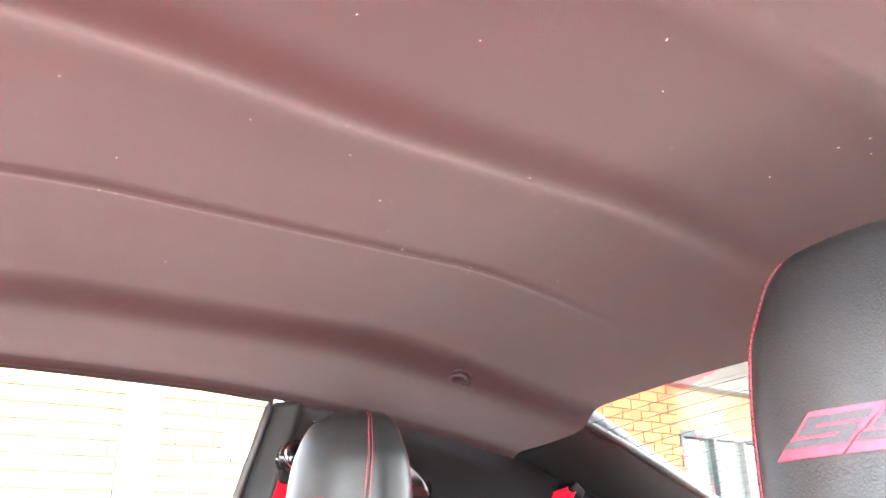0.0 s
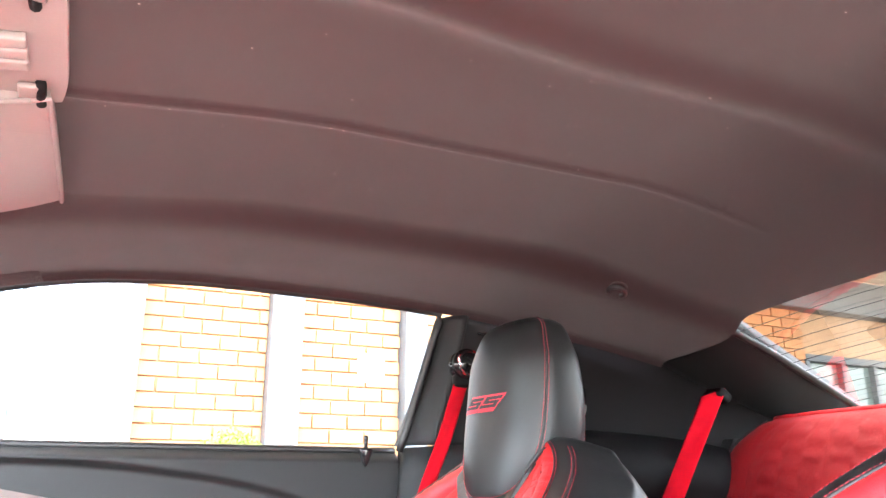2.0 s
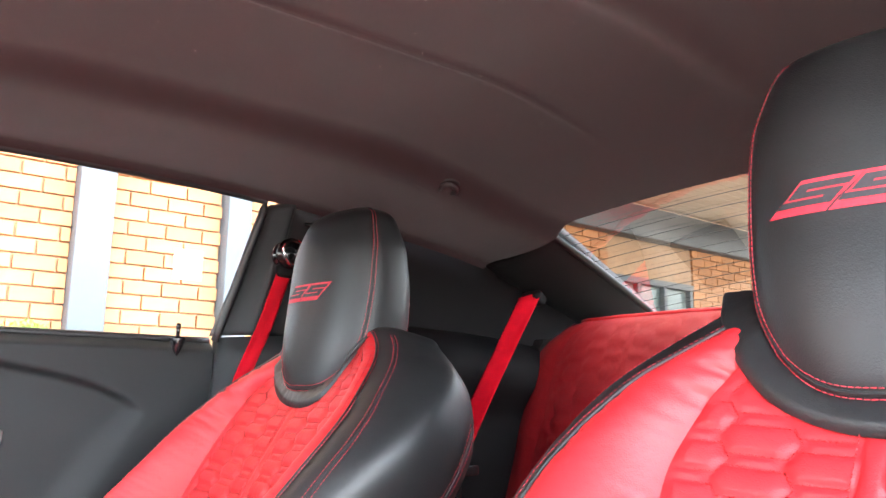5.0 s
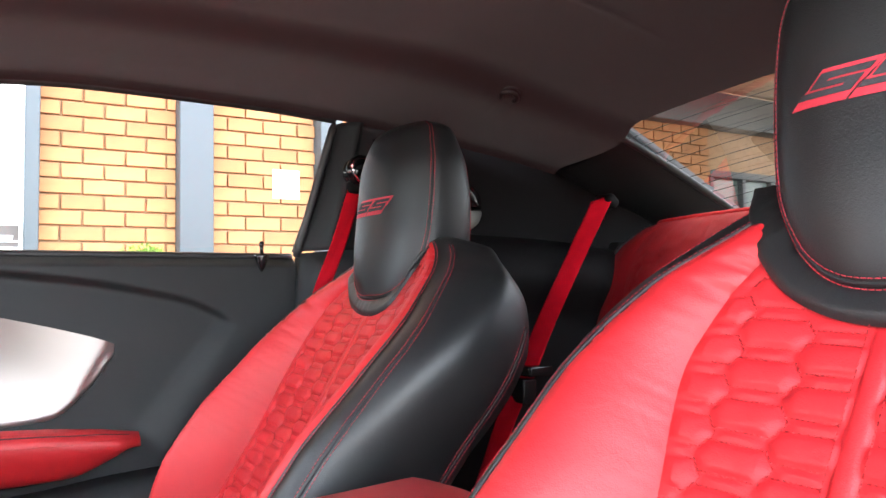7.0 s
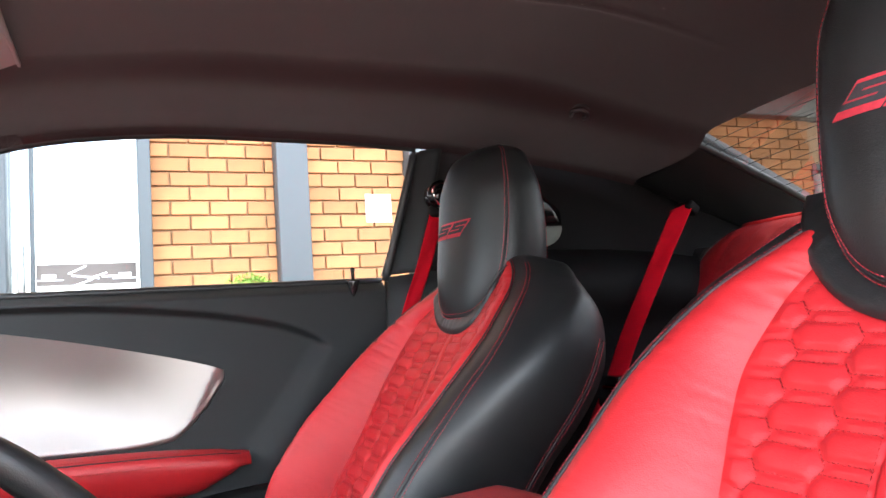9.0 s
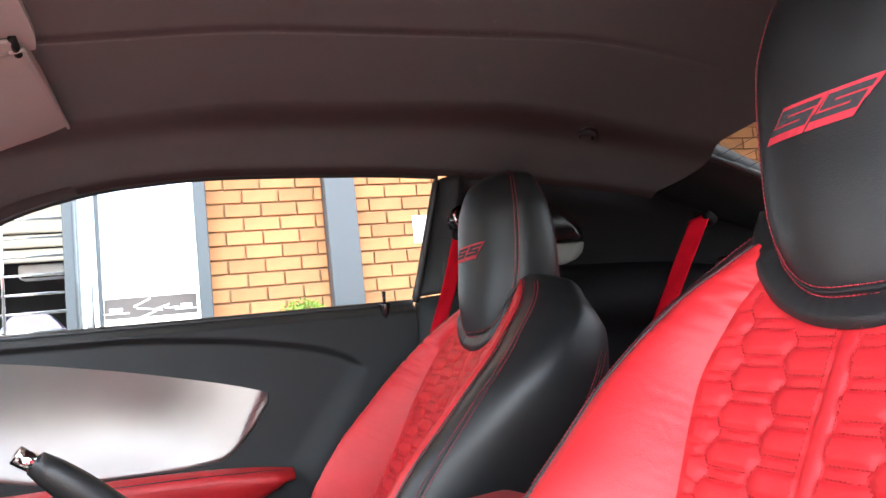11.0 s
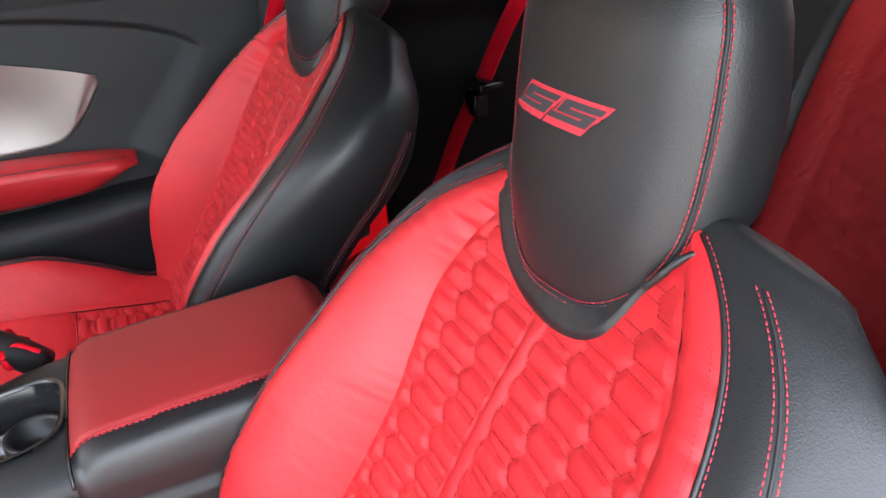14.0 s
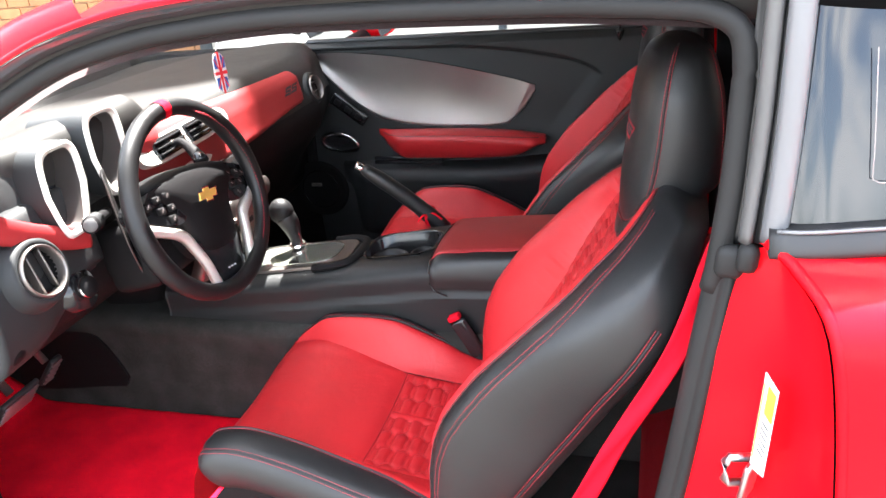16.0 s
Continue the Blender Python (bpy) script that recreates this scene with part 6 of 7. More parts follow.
def hp(u, v, w=0.0):
    """A place on the hub, whose badge sits a little low on its far side."""
    return wp(u + 0.013, v - 0.14 * u, w - 0.032)


HM = Matrix((WN, (WR - WU * 0.14).normalized(), WU)).transposed()
hub = catmull([(-0.112, 0.050, 0), (-0.05, 0.061, 0), (0.0, 0.063, 0), (0.05, 0.061, 0), (0.112, 0.050, 0), (0.118, 0.032, 0), (0.075, -0.022, 0), (0.058, -0.078, 0), (0.040, -0.100, 0), (0.0, -0.106, 0), (-0.040, -0.100, 0), (-0.058, -0.078, 0), (-0.075, -0.022, 0), (-0.118, 0.032, 0)], 60, True)
rows = []
for k, w in ((1.0, -0.03), (1.0, 0.006), (0.97, 0.016), (0.92, 0.022), (0.80, 0.028), (0.5, 0.033), (0.15, 0.034)):
    rows.append([hp(p.x * k, p.y * k, w) for p in hub])
V, F = sheet(rows, close_u=True)
F = F + [tuple(len(V) - 60 + i for i in range(60))]
hb2 = part("hub", V, F, TRIM, sw, "black airbag cover")
lid = catmull([(-0.060, 0.044, 0), (0.0, 0.050, 0), (0.060, 0.044, 0), (0.056, -0.02, 0), (0.036, -0.078, 0), (0.0, -0.086, 0), (-0.036, -0.078, 0), (-0.056, -0.02, 0)], 60, True)
v, f = tube([hp(p.x, p.y, 0.0305 - 6.0 * (p.x**2 + p.y**2) * 0.35) for p in lid + lid[:1]], 0.0010, 5)
part("cover_joint", v, f, GLOSS, hb2, "fine joint of the airbag cover")
for s in (-1, 1):
    out = catmull([(0.056, 0.042, 0), (0.10, 0.044, 0), (0.150, 0.030, 0), (0.166, 0.010, 0), (0.155, -0.006, 0), (0.105, -0.026, 0), (0.066, -0.024, 0), (0.058, 0.01, 0)], 34, True)
    V, F = plate([hp(s * p.x, p.y, 0.026 - 0.010 * smooth((p.x - 0.10) / 0.06)) for p in out], WN * -0.03)
    sp = part("spoke", V, F, GLOSS, sw, "gloss black side spoke with switches", smooth=False)
    for i, (u, v) in enumerate(((0.088, 0.026), (0.112, 0.024), (0.134, 0.018), (0.088, 0.004), (0.112, 0.004), (0.095, -0.014))):
        vv, ff = box(hp(s * u, v, 0.027 - 0.010 * smooth((u - 0.10) / 0.06)), (0.006, 0.018, 0.013), 0.003, HM)
        part("button", vv, ff, TRIM, sp, "small black button")
    mk = []
    for u, v in ((0.088, 0.026), (0.112, 0.024), (0.134, 0.018), (0.088, 0.004), (0.112, 0.004), (0.095, -0.014)):
        w = 0.0304 - 0.010 * smooth((u - 0.10) / 0.06)
        mk += [box(hp(s * u, v, w), (0.0006, 0.0060, 0.0009), 0, HM), box(hp(s * (u - 0.002), v + 0.0025, w), (0.0006, 0.0018, 0.0018), 0, HM), box(hp(s * (u + 0.002), v - 0.0025, w), (0.0006, 0.0024, 0.0009), 0, HM)]
    vv, ff = merge(*mk)
    part("switch_marks", vv, ff, BEIGE, sp, "pale switch marks", smooth=False)
    # silver lower spoke: in from the rim, then down
    oa = catmull([(0.168, 0.000, 0), (0.120, -0.024, 0), (0.083, -0.044, 0), (0.070, -0.075, 0), (0.058, -0.112, 0), (0.046, -0.162, 0)], 24)
    ob = catmull([(0.166, -0.022, 0), (0.125, -0.040, 0), (0.097, -0.056, 0), (0.085, -0.080, 0), (0.073, -0.114, 0), (0.061, -0.160, 0)], 24)
    rows = []
    for j in range(7):
        t = j / 6
        rows.append([hp(s * (a.x + (b.x - a.x) * t), a.y + (b.y - a.y) * t, 0.030 - 0.010 * smooth((a.x - 0.10) / 0.06) - 0.006 * smooth((-0.10 - a.y) / 0.06) + 0.003 * math.sin(math.pi * t)) for a, b in zip(oa, ob)])
    V, F = solid(rows, WN * -0.012)
    part("lower_spoke", V, F, BRIGHT_SILVER, sw, "satin silver lower spoke")
rows = []
for t in np.linspace(0, 1, 14):
    hw = 0.064 - 0.017 * t
    rows.append([hp(hw * u, -0.070 - 0.092 * t, 0.020 - 0.012 * t + 0.006 * (1 - u * u)) for u in np.linspace(-1, 1, 12)])
V, F = solid(rows, WN * -0.01)
part("lower_cover", V, F, GLOSS, sw, "gloss black piece between the spokes")
for i in range(3):
    v, f = box(hp(-0.009 + 0.009 * i, -0.138, 0.0185), (0.002, 0.004, 0.0022), 0, HM)
    part("mark", v, f, WHITE, sw, smooth=False)
bow = [(-0.020, 0.0065), (-0.008, 0.0065), (-0.008, 0.0115), (0.008, 0.0115), (0.008, 0.0065), (0.026, 0.0065), (0.020, -0.0065), (0.008, -0.0065), (0.008, -0.0115), (-0.008, -0.0115), (-0.008, -0.0065), (-0.026, -0.0065)]
V, F = plate([hp(a, b + 0.004, 0.0385) for a, b in bow], WN * -0.006)
bd = part("badge", V, F, GOLD, hb2, "gold cross-shaped badge", smooth=False)
V, F = plate([hp(a * 1.14, b * 1.2 + 0.004, 0.0372) for a, b in bow], WN * -0.004)
part("badge_edge", V, F, CHROME, bd, "bright edge of the badge", smooth=False)

# ---- floor ----
rows = []
for x in np.linspace(-1.7, 0.75, 50):
    rows.append([Vector((x, y, (0.30 if x > -1.45 else 0.30 + 0.7 * (-1.45 - x)) + 0.0)) for y in np.linspace(-0.72, 0.72, 30)])
V, F = solid(rows, (0, 0, -0.03))
lone("floor", V, F, CARPET, "charcoal carpet on the car floor", "carpet", kind="structure")
# tunnel below the console
rows = []
for x in np.linspace(-1.6, 0.3, 40):
    rows.append([Vector((x, -0.04 + p.x, p.y)) for p in catmull([(-0.166, 0.30, 0), (-0.160, 0.36, 0), (-0.157, 0.50, 0), (-0.156, 0.58, 0), (0.156, 0.58, 0), (0.158, 0.5, 0), (0.17, 0.36, 0), (0.21, 0.30, 0)], 30)])
V, F = sheet(rows)
lone("tunnel", V, F, CARPET, "charcoal carpet over the middle tunnel", "carpet", kind="structure")


def mat(y0, y1, label, front=-1.16):
    rows = []
    for x in np.linspace(front, -0.52, 50):
        r = []
        for y in np.linspace(y0, y1, 30):
            e = min((x - front), (-0.52 - x), y - y0, y1 - y)
            r.append(Vector((x, y, 0.308 + max(0.0, 0.7 * (-1.45 - x)) + 0.010 * min(1, e / 0.01) + 0.0015 * noise.noise((x * 30, y * 30, 0)))))
        rows.append(r)
    V, F = solid(rows, (0, 0, -0.006))
    t = thing("floor_mat", ((-0.84), (y0 + y1) / 2, 0.305), label, "floor mat", "floor mats")
    part("carpet", V, F, CARPET_RED, t, "red carpet pile")
    zf = 0.312 + max(0.0, 0.7 * (-1.45 - front))
    edge = [Vector((front, y0, zf)), Vector((-1.15, y0, 0.312)), Vector((-0.52, y0, 0.312)), Vector((-0.52, y1, 0.312)), Vector((-1.15, y1, 0.312)), Vector((front, y1, zf)), Vector((front, y0, zf))]
    v, f = tube(edge, 0.004, 6)
    part("binding", v, f, CARPET, t, "dark bound edge")


mat(-0.66, -0.196, "bright red carpet mat before the driver's seat", -1.56)
for (x, y, z, w, h) in ((-1.22, -0.368, 0.535, 0.032, 0.085), (-1.13, -0.545, 0.588, 0.095, 0.065)):
    pd = thing("pedal", (x, y, z), "black ribbed rubber pedal on a steel arm", "pedal", "pedals")
    m = pose(0, 0, 0, 0, 40, 0)
    v, f = box((x, y, z), (0.012, w, h), 0.004, m)
    pp = part("pad", v, f, RUBBER, pd, "black rubber pad")
    for i in range(5):
        v, f = box(Vector((x, y, z)) + m.to_3x3() @ Vector((0.007, 0, (i - 2) * h / 5.5)), (0.005, w * 0.9, h / 14), 0.001, m)
        part("rib", v, f, STEEL, pp)
    v, f = tube([(x - 0.005, y, z + 0.02), (x - 0.09, y, z + 0.16), (x - 0.13, y, z + 0.28)], 0.008, 8)
    part("arm", v, f, STEEL, pd)
# footwell side panel on the tunnel
P = catmull([(-1.50, 0.53, 0), (-1.26, 0.528, 0), (-1.225, 0.505, 0), (-1.175, 0.395, 0), (-1.25, 0.375, 0), (-1.50, 0.36, 0)], 30, True)
v, f = plate([Vector((p.x, -0.205, p.y)) for p in P], (0, 0.008, 0))
lone("kick_panel", v, f, TRIM, "black panel on the side of the tunnel", "panel", kind="structure", smooth=False)

lone("firewall", *box((-1.64, CY, 0.66), (0.06, 1.5, 0.75), 0.01), CARPET, "dark carpeted bulkhead before the footwells", "bulkhead", kind="structure")
for s_ in (-1, 1):
    lone("footwell_side", *box((-1.34, CY + s_ * 0.715, 0.62), (0.66, 0.04, 0.78), 0.01), TRIM, "black footwell side panel", "trim panel", kind="structure")

# flag ornament on the mirror
fl = thing("air_freshener", (-0.755, -0.203, 1.05), "hanging card printed with a red, white and blue flag", "ornament")
fo, fa, fz = Vector((-0.752, -0.203, 1.125)), Vector((0.55, 0.83, 0)), Vector((0, 0, 1))
fn = fa.cross(fz)
out = [fo + fa * (0.0120 * math.copysign(abs(math.cos(t)) ** 0.6, math.cos(t))) + fz * (0.036 * math.copysign(abs(math.sin(t)) ** 0.7, math.sin(t))) for t in np.linspace(0, 2 * math.pi, 37)[:-1]]
v, f = plate(out, fn * 0.0022)
part("card", v, f, WHITE, fl, "white-edged card", smooth=False)
for s in (1, -1):
    off = fn * (0.0011 + s * 0.0017)
    tri = []
    for a, b in ((1, 1), (1, -1), (-1, 1), (-1, -1)):
        k = len(tri) * 3
        tri.append(([fo + off + fa * (a * 0.004) + fz * (b * 0.036), fo + off + fa * (a * 0.0108) + fz * (b * 0.024), fo + off + fa * (a * 0.0108) + fz * (b * 0.009), fo + off + fa * (a * 0.004) + fz * (b * 0.008)], [(0, 1, 2, 3)]))
    v, f = merge(*tri)
    part("blue_field", v, f, BLUE, fl, "blue printed fields", smooth=False)
    off = fn * (0.0011 + s * 0.0021)
    bars = []
    for (u0, v0, u1, v1, w) in ((0, -0.038, 0, 0.038, 0.0021), (-0.0125, 0, 0.0125, 0, 0.0030), (-0.010, -0.028, 0.010, 0.028, 0.001), (0.010, -0.028, -0.010, 0.028, 0.001)):
        a, b = fo + off + fa * u0 + fz * v0, fo + off + fa * u1 + fz * v1
        d = (b - a).normalized()
        q = d.cross(fn) * w
        bars.append(([a - q, a + q, b + q, b - q], [(0, 1, 2, 3)]))
        off = off + fn * (s * 0.0002)
    v, f = merge(*bars)
    part("red_cross", v, f, FLAG_RED, fl, "red printed crosses", smooth=False)
v, f = tube([fo + fz * 0.041, fo + fz * 0.10 + Vector((-0.01, 0.06, 0.0)), (-0.80, CY - 0.02, 1.235)], 0.0008, 5)
part("string", v, f, WHITE, fl, "thin white string")
rm = thing("rear_view_mirror", (-0.80, CY, 1.2), "black rear view mirror under the windscreen", "mirror")
P = catmull([(0, -0.12, -0.02), (0, -0.115, 0.028), (0, 0, 0.036), (0, 0.115, 0.028), (0, 0.12, -0.02), (0, 0, -0.034)], 40, True)
v, f = plate([Vector((-0.80 + 0.12 * abs(p.y), CY + p.y, 1.235 + p.z)) for p in P], (-0.03, 0, 0))
part("housing", v, f, TRIM, rm, "black housing", smooth=False)
v, f = plate([Vector((-0.798 + 0.12 * abs(p.y), CY + p.y * 0.95, 1.235 + p.z * 0.92)) for p in P], (-0.003, 0, 0))
part("mirror_glass", v, f, CHROME, rm, "mirror glass", smooth=False)
v, f = tube([(-0.83, CY, 1.24), (-0.88, CY, 1.255)], 0.01, 8)
part("stem", v, f, TRIM, rm)


# ---- car body round the near door opening ----
car = thing("car_body", (0.3, -0.8, 0.2), "glossy red car body round the open near door", "car", kind="structure")
# outer roof
rows = []
for x in np.linspace(-0.66, 0.46, 40):
    r = []
    for u in np.linspace(-1, 1, 50):
        w, ze = RAIL(x)
        # far edge reaches wider, only to keep sun off the far door
        w, ze = w + (0.045 if u < 0 else 0.108), ze + 0.058
        z = ze + (1.372 - ze - 0.05 * smooth((x - 0.15) / 0.6) - 0.03 * smooth((-0.35 - x) / 0.4)) * (1 - abs(u) ** 2.4)
        r.append(Vector((x, CY + u * w, z)))
    rows.append(r)
V, F = sheet(rows)
part("roof", V, F, PAINT, car, "glossy red roof panel")


def along(off_w, off_z, xs=np.linspace(-1.0, 0.13, 50), s=-1):
    return [Vector((x, CY + s * (RAIL(x)[0] + off_w), RAIL(x)[1] + off_z)) for x in xs]


# near side: inner flange, seal, channel, roof edge, one strip after another
def strip(a, b, bulge, name, mat, label, n=6):
    A, B = a, b
    rows = []
    for k in range(n + 1):
        t = k / n
        rows.append([p.lerp(q, t) + Vector((0, -0.6, 0.8)) * (bulge * math.sin(math.pi * t)) for p, q in zip(A, B)])
    V, F = sheet(rows)
    return part(name, V, F, mat, car, label)


for s in (-1, 1):
    xs = np.linspace(-1.0, -0.60, 24)
    # windscreen pillar lining
    A = [Vector((x, CY + s * RAIL(x)[0], RAIL(x)[1])) for x in xs]
    B = [Vector((x - 0.03, CY + s * (RAIL(x)[0] - 0.07), RAIL(x)[1] + 0.035)) for x in xs]
    rows = [[p.lerp(q, k / 6) + Vector((0.3, -s * 0.4, -0.3)) * (0.015 * math.sin(math.pi * k / 6)) for p, q in zip(A, B)] for k in range(7)]
    V, F = sheet(rows)
    part("pillar_lining", V, F, HEADLINER, car, "dark grey windscreen pillar lining")
DULL_SEAL = material("dull_rubber_seal", (0.018, 0.018, 0.018), 0.55, vary=0.10, scale=12, grain=0.15, spec=0.2)
CHANNEL_GREY = material("grey_channel", (0.085, 0.083, 0.082), 0.42, vary=0.08, scale=8)
POST_GREY = material("grey_window_post", (0.16, 0.162, 0.170), 0.28, metal=0.3, vary=0.06, scale=5)
strip(along(0.002, 0.008), along(0.004, 0.014), 0.0, "inner_flange", TRIM_SOFT, "dark grey inner flange")
strip(along(0.003, 0.012), along(0.028, 0.039), 0.010, "door_seal", material("grey_rubber_seal", (0.036, 0.033, 0.031), 0.5, vary=0.06, spec=0.3), "thick grey rubber door seal", 10)
strip(along(0.028, 0.039), along(0.034, 0.044), -0.004, "channel", RUBBER, "black door channel")
strip(along(0.034, 0.044), along(0.045, 0.054), 0.003, "outer_seal", material("gloss_channel", (0.06, 0.063, 0.068), 0.08, vary=0.04, coat=1.0, spec=0.8), "glossy dark outer channel", 8)
# pillar and screen edge on the near side
strip(along(0.046, 0.054, np.linspace(-1.0, -0.6, 24)), [p + Vector((-0.05, 0.05, 0.03)) for p in along(0.046, 0.054, np.linspace(-1.0, -0.6, 24))], 0.01, "screen_pillar", PAINT, "red windscreen pillar")
strip(along(0.048, 0.054), along(0.042, 0.062), 0.002, "roof_edge", PAINT, "red roof edge")
# door pillar: upright seal, then strip after strip to the frame of the rear side window
S0 = catmull([(0.095, -0.672, 1.00), (0.092, -0.678, 0.97), (0.078, -0.685, 0.88), (0.064, -0.690, 0.78), (0.046, -0.692, 0.659), (0.005, -0.695, 0.42)], 60)
rows = []
for k in range(15):
    t = k / 14
    lift = 0.012 * math.sin(math.pi * t) ** 0.5 - 0.004 * math.exp(-(((t - 0.66) / 0.07) ** 2))
    rows.append([p + Vector((0.034 * t, -0.014 * t, 0.0)) + Vector((-0.25, -0.97, 0.0)) * lift for p in S0])
V, F = sheet(rows)
part("door_seal", V, F, DULL_SEAL, car, "broad black rubber door seal")
v, f = tube(catmull([*along(0.016, 0.022, np.linspace(-0.98, 0.04, 24)), Vector((0.084, -0.668, 1.264)), Vector((0.113, -0.672, 1.247)), Vector((0.121, -0.675, 1.215)), Vector((0.119, -0.677, 1.15)), Vector((0.115, -0.680, 1.08)), Vector((0.106, -0.684, 1.00)), Vector((0.100, -0.684, 0.965))], 130), 0.0125, 12)
part("corner_seal", v, f, DULL_SEAL, car, "grey rubber seal bent round the top corner")


def upright(name, left, right, lift, mat, label):
    """A strip down the pillar between two edges, swelling outwards."""
    A, B = catmull(left, 24), catmull(right, 24)
    rows = [[a.lerp(b, k / 8) + Vector((-0.15, -0.98, 0)) * (lift * math.sin(math.pi * k / 8) ** 0.6) for a, b in zip(A, B)] for k in range(9)]
    V, F = solid(rows, (0.004, 0.015, 0))
    return part(name, V, F, mat, car, label)


upright("pillar_strip", [(0.134, -0.690, 1.285), (0.131, -0.692, 1.15), (0.124, -0.694, 1.03)], [(0.150, -0.694, 1.285), (0.146, -0.700, 1.15), (0.137, -0.704, 1.03)], 0.007, CHANNEL_GREY, "grey channel down the door pillar")
upright("window_post", [(0.153, -0.697, 1.285), (0.150, -0.704, 1.15), (0.143, -0.712, 1.038)], [(0.176, -0.702, 1.285), (0.173, -0.712, 1.15), (0.167, -0.722, 1.038)], 0.008, POST_GREY, "grey gloss post of the rear side window")
upright("pillar_joint", [(0.128, -0.680, 1.285), (0.124, -0.683, 1.15), (0.117, -0.686, 1.02)], [(0.156, -0.690, 1.285), (0.152, -0.698, 1.15), (0.146, -0.704, 1.03)], -0.004, RUBBER, "black joint behind the pillar strips")
v, f = box((0.118, -0.694, 1.005), (0.032, 0.024, 0.038), 0.009, pose(0, 0, 0, 0, 6, 0))
part("seal_cap", v, f, DULL_SEAL, car, "black rubber cap where the seals meet")
v, f = box((0.134, -0.705, 1.014), (0.022, 0.022, 0.032), 0.008, pose(0, 0, 0, 0, 6, 0))
part("seal_cap", v, f, DULL_SEAL, car, "black rubber cap where the seals meet")
# jamb
A = catmull([(0.140, -0.700, 1.024), (0.122, -0.702, 0.975), (0.096, -0.704, 0.80), (0.076, -0.706, 0.65), (0.034, -0.708, 0.42)], 40)
B = catmull([(0.150, -0.722, 1.040), (0.172, -0.752, 1.028), (0.203, -0.82, 0.985), (0.222, -0.842, 0.81), (0.226, -0.845, 0.62), (0.20, -0.84, 0.42)], 40)
rows = [[a.lerp(b, k / 12) + Vector((0.020, 0.0, 0.0)) * math.sin(math.pi * k / 12) + Vector((-0.008, 0, 0)) * smooth((k - 9) / 3) for a, b in zip(A, B)] for k in range(13)]
V, F = sheet(rows)
jamb = part("door_jamb", V, F, PAINT, car, "glossy red door jamb")
v, f = tube(B, 0.006, 8)
part("panel_edge", v, f, PAINT, car, "rounded edge of the red rear panel")
# rear quarter outside
rows = []
for t in np.linspace(0, 1, 30):
    x_out = 1.5 * t
    r = []
    for p in B:
        k = (p.z - 0.42) / 0.62
        r.append(Vector((p.x + x_out * (1.0), p.y - 0.05 * math.sin(min(1, t * 2.2) * math.pi / 2) * (1 - 0.7 * max(0, k - 0.55) / 0.45) - 0.004, p.z + 0.05 * t * (k > 0.5))))
    rows.append(r)
V, F = sheet(rows)
part("rear_panel", V, F, PAINT, car, "glossy red rear side panel")
# rear roof pillars and far quarter outside
for s in (-1, 1):
    A = catmull([(0.44, CY + s * 0.44, 1.292), (0.75, CY + s * 0.50, 1.205), (1.10, CY + s * 0.56, 1.085), (1.42, CY + s * 0.60, 0.95)], 30)
    k = 0.72 if s > 0 else 0.665
    B2 = catmull([(0.44, CY + s * k, 1.268), (0.75, CY + s * (k + 0.01), 1.190), (1.10, CY + s * (k + 0.02), 1.06), (1.42, CY + s * (k + 0.04), 0.94)], 30)
    rows = [[a.lerp(b, j / 8) + Z * (0.03 * math.sin(math.pi * j / 8)) for a, b in zip(A, B2)] for j in range(9)]
    V, F = sheet(rows)
    part("rear_pillar", V, F, PAINT, car, "red rear roof pillar")
    if s > 0:
        rows = [[p.lerp(Vector((p.x, 0.80, 0.98)), j / 6) for p in B2] for j in range(7)]
        V, F = sheet(rows)
        part("far_quarter", V, F, PAINT, car, "red far rear quarter")
# belt moulding and rear side glass
M0 = catmull([(0.150, -0.728, 1.036), (0.20, -0.735, 1.040), (0.40, -0.735, 1.062), (0.75, -0.70, 1.09)], 30)
rows = [[p + Vector((0.0, -0.004 * math.sin(math.pi * k / 8) ** 0.5 - 0.010 * k / 8, 0.020 - 0.026 * k / 8)) for p in M0] for k in range(9)]
V, F = solid(rows, (0, 0.02, 0))
part("belt_moulding", V, F, RUBBER, car, "black moulding under the glass")
v, f = tube([p + Vector((0.006, -0.003, 0.021)) for p in M0], 0.0022, 6)
part("moulding_lip", v, f, POST_GREY, car, "bright lip of the moulding")
rows = [[p + Vector((0.02, 0.012, 0.004)) + Vector((0.0, 0.055, 0.225)) * k * (1 - 0.55 * i / 29) for i, p in enumerate(M0)] for k in np.linspace(0, 1, 10)]
V, F = sheet(rows)
qg = part("rear_side_glass", V, F, material("dark_side_glass", (0.012, 0.014, 0.018), 0.02, vary=0.02, spec=0.6), car, "dark rear side window that mirrors the sky")
v, f = tube(catmull([(0.232, -0.697, 1.228), (0.237, -0.712, 1.14), (0.238, -0.716, 1.113), (0.243, -0.718, 1.104), (0.28, -0.718, 1.107)], 24), 0.0006, 6)
part("glass_mark", v, f, BEIGE, qg, "thin pale line on the glass")
# striker and label on the jamb
st = thing("door_striker", (0.125, -0.765, 0.74), "grey steel door striker bolted to the jamb", "door striker")
so = Vector((0.152, -0.762, 0.772))
v, f = box(so + Vector((-0.006, -0.006, 0)), (0.008, 0.036, 0.056), 0.006, pose(0, 0, 0, 0, 8, -28))
part("striker_plate", v, f, STEEL, st, "steel plate")
v, f = tube([so + Vector((0, 0.010, 0.017)), so + Vector((-0.026, 0.006, 0.018)), so + Vector((-0.030, 0.005, 0.012)), so + Vector((-0.030, 0.005, -0.012)), so + Vector((-0.026, 0.006, -0.018)), so + Vector((0, 0.010, -0.018))], 0.0055, 10)
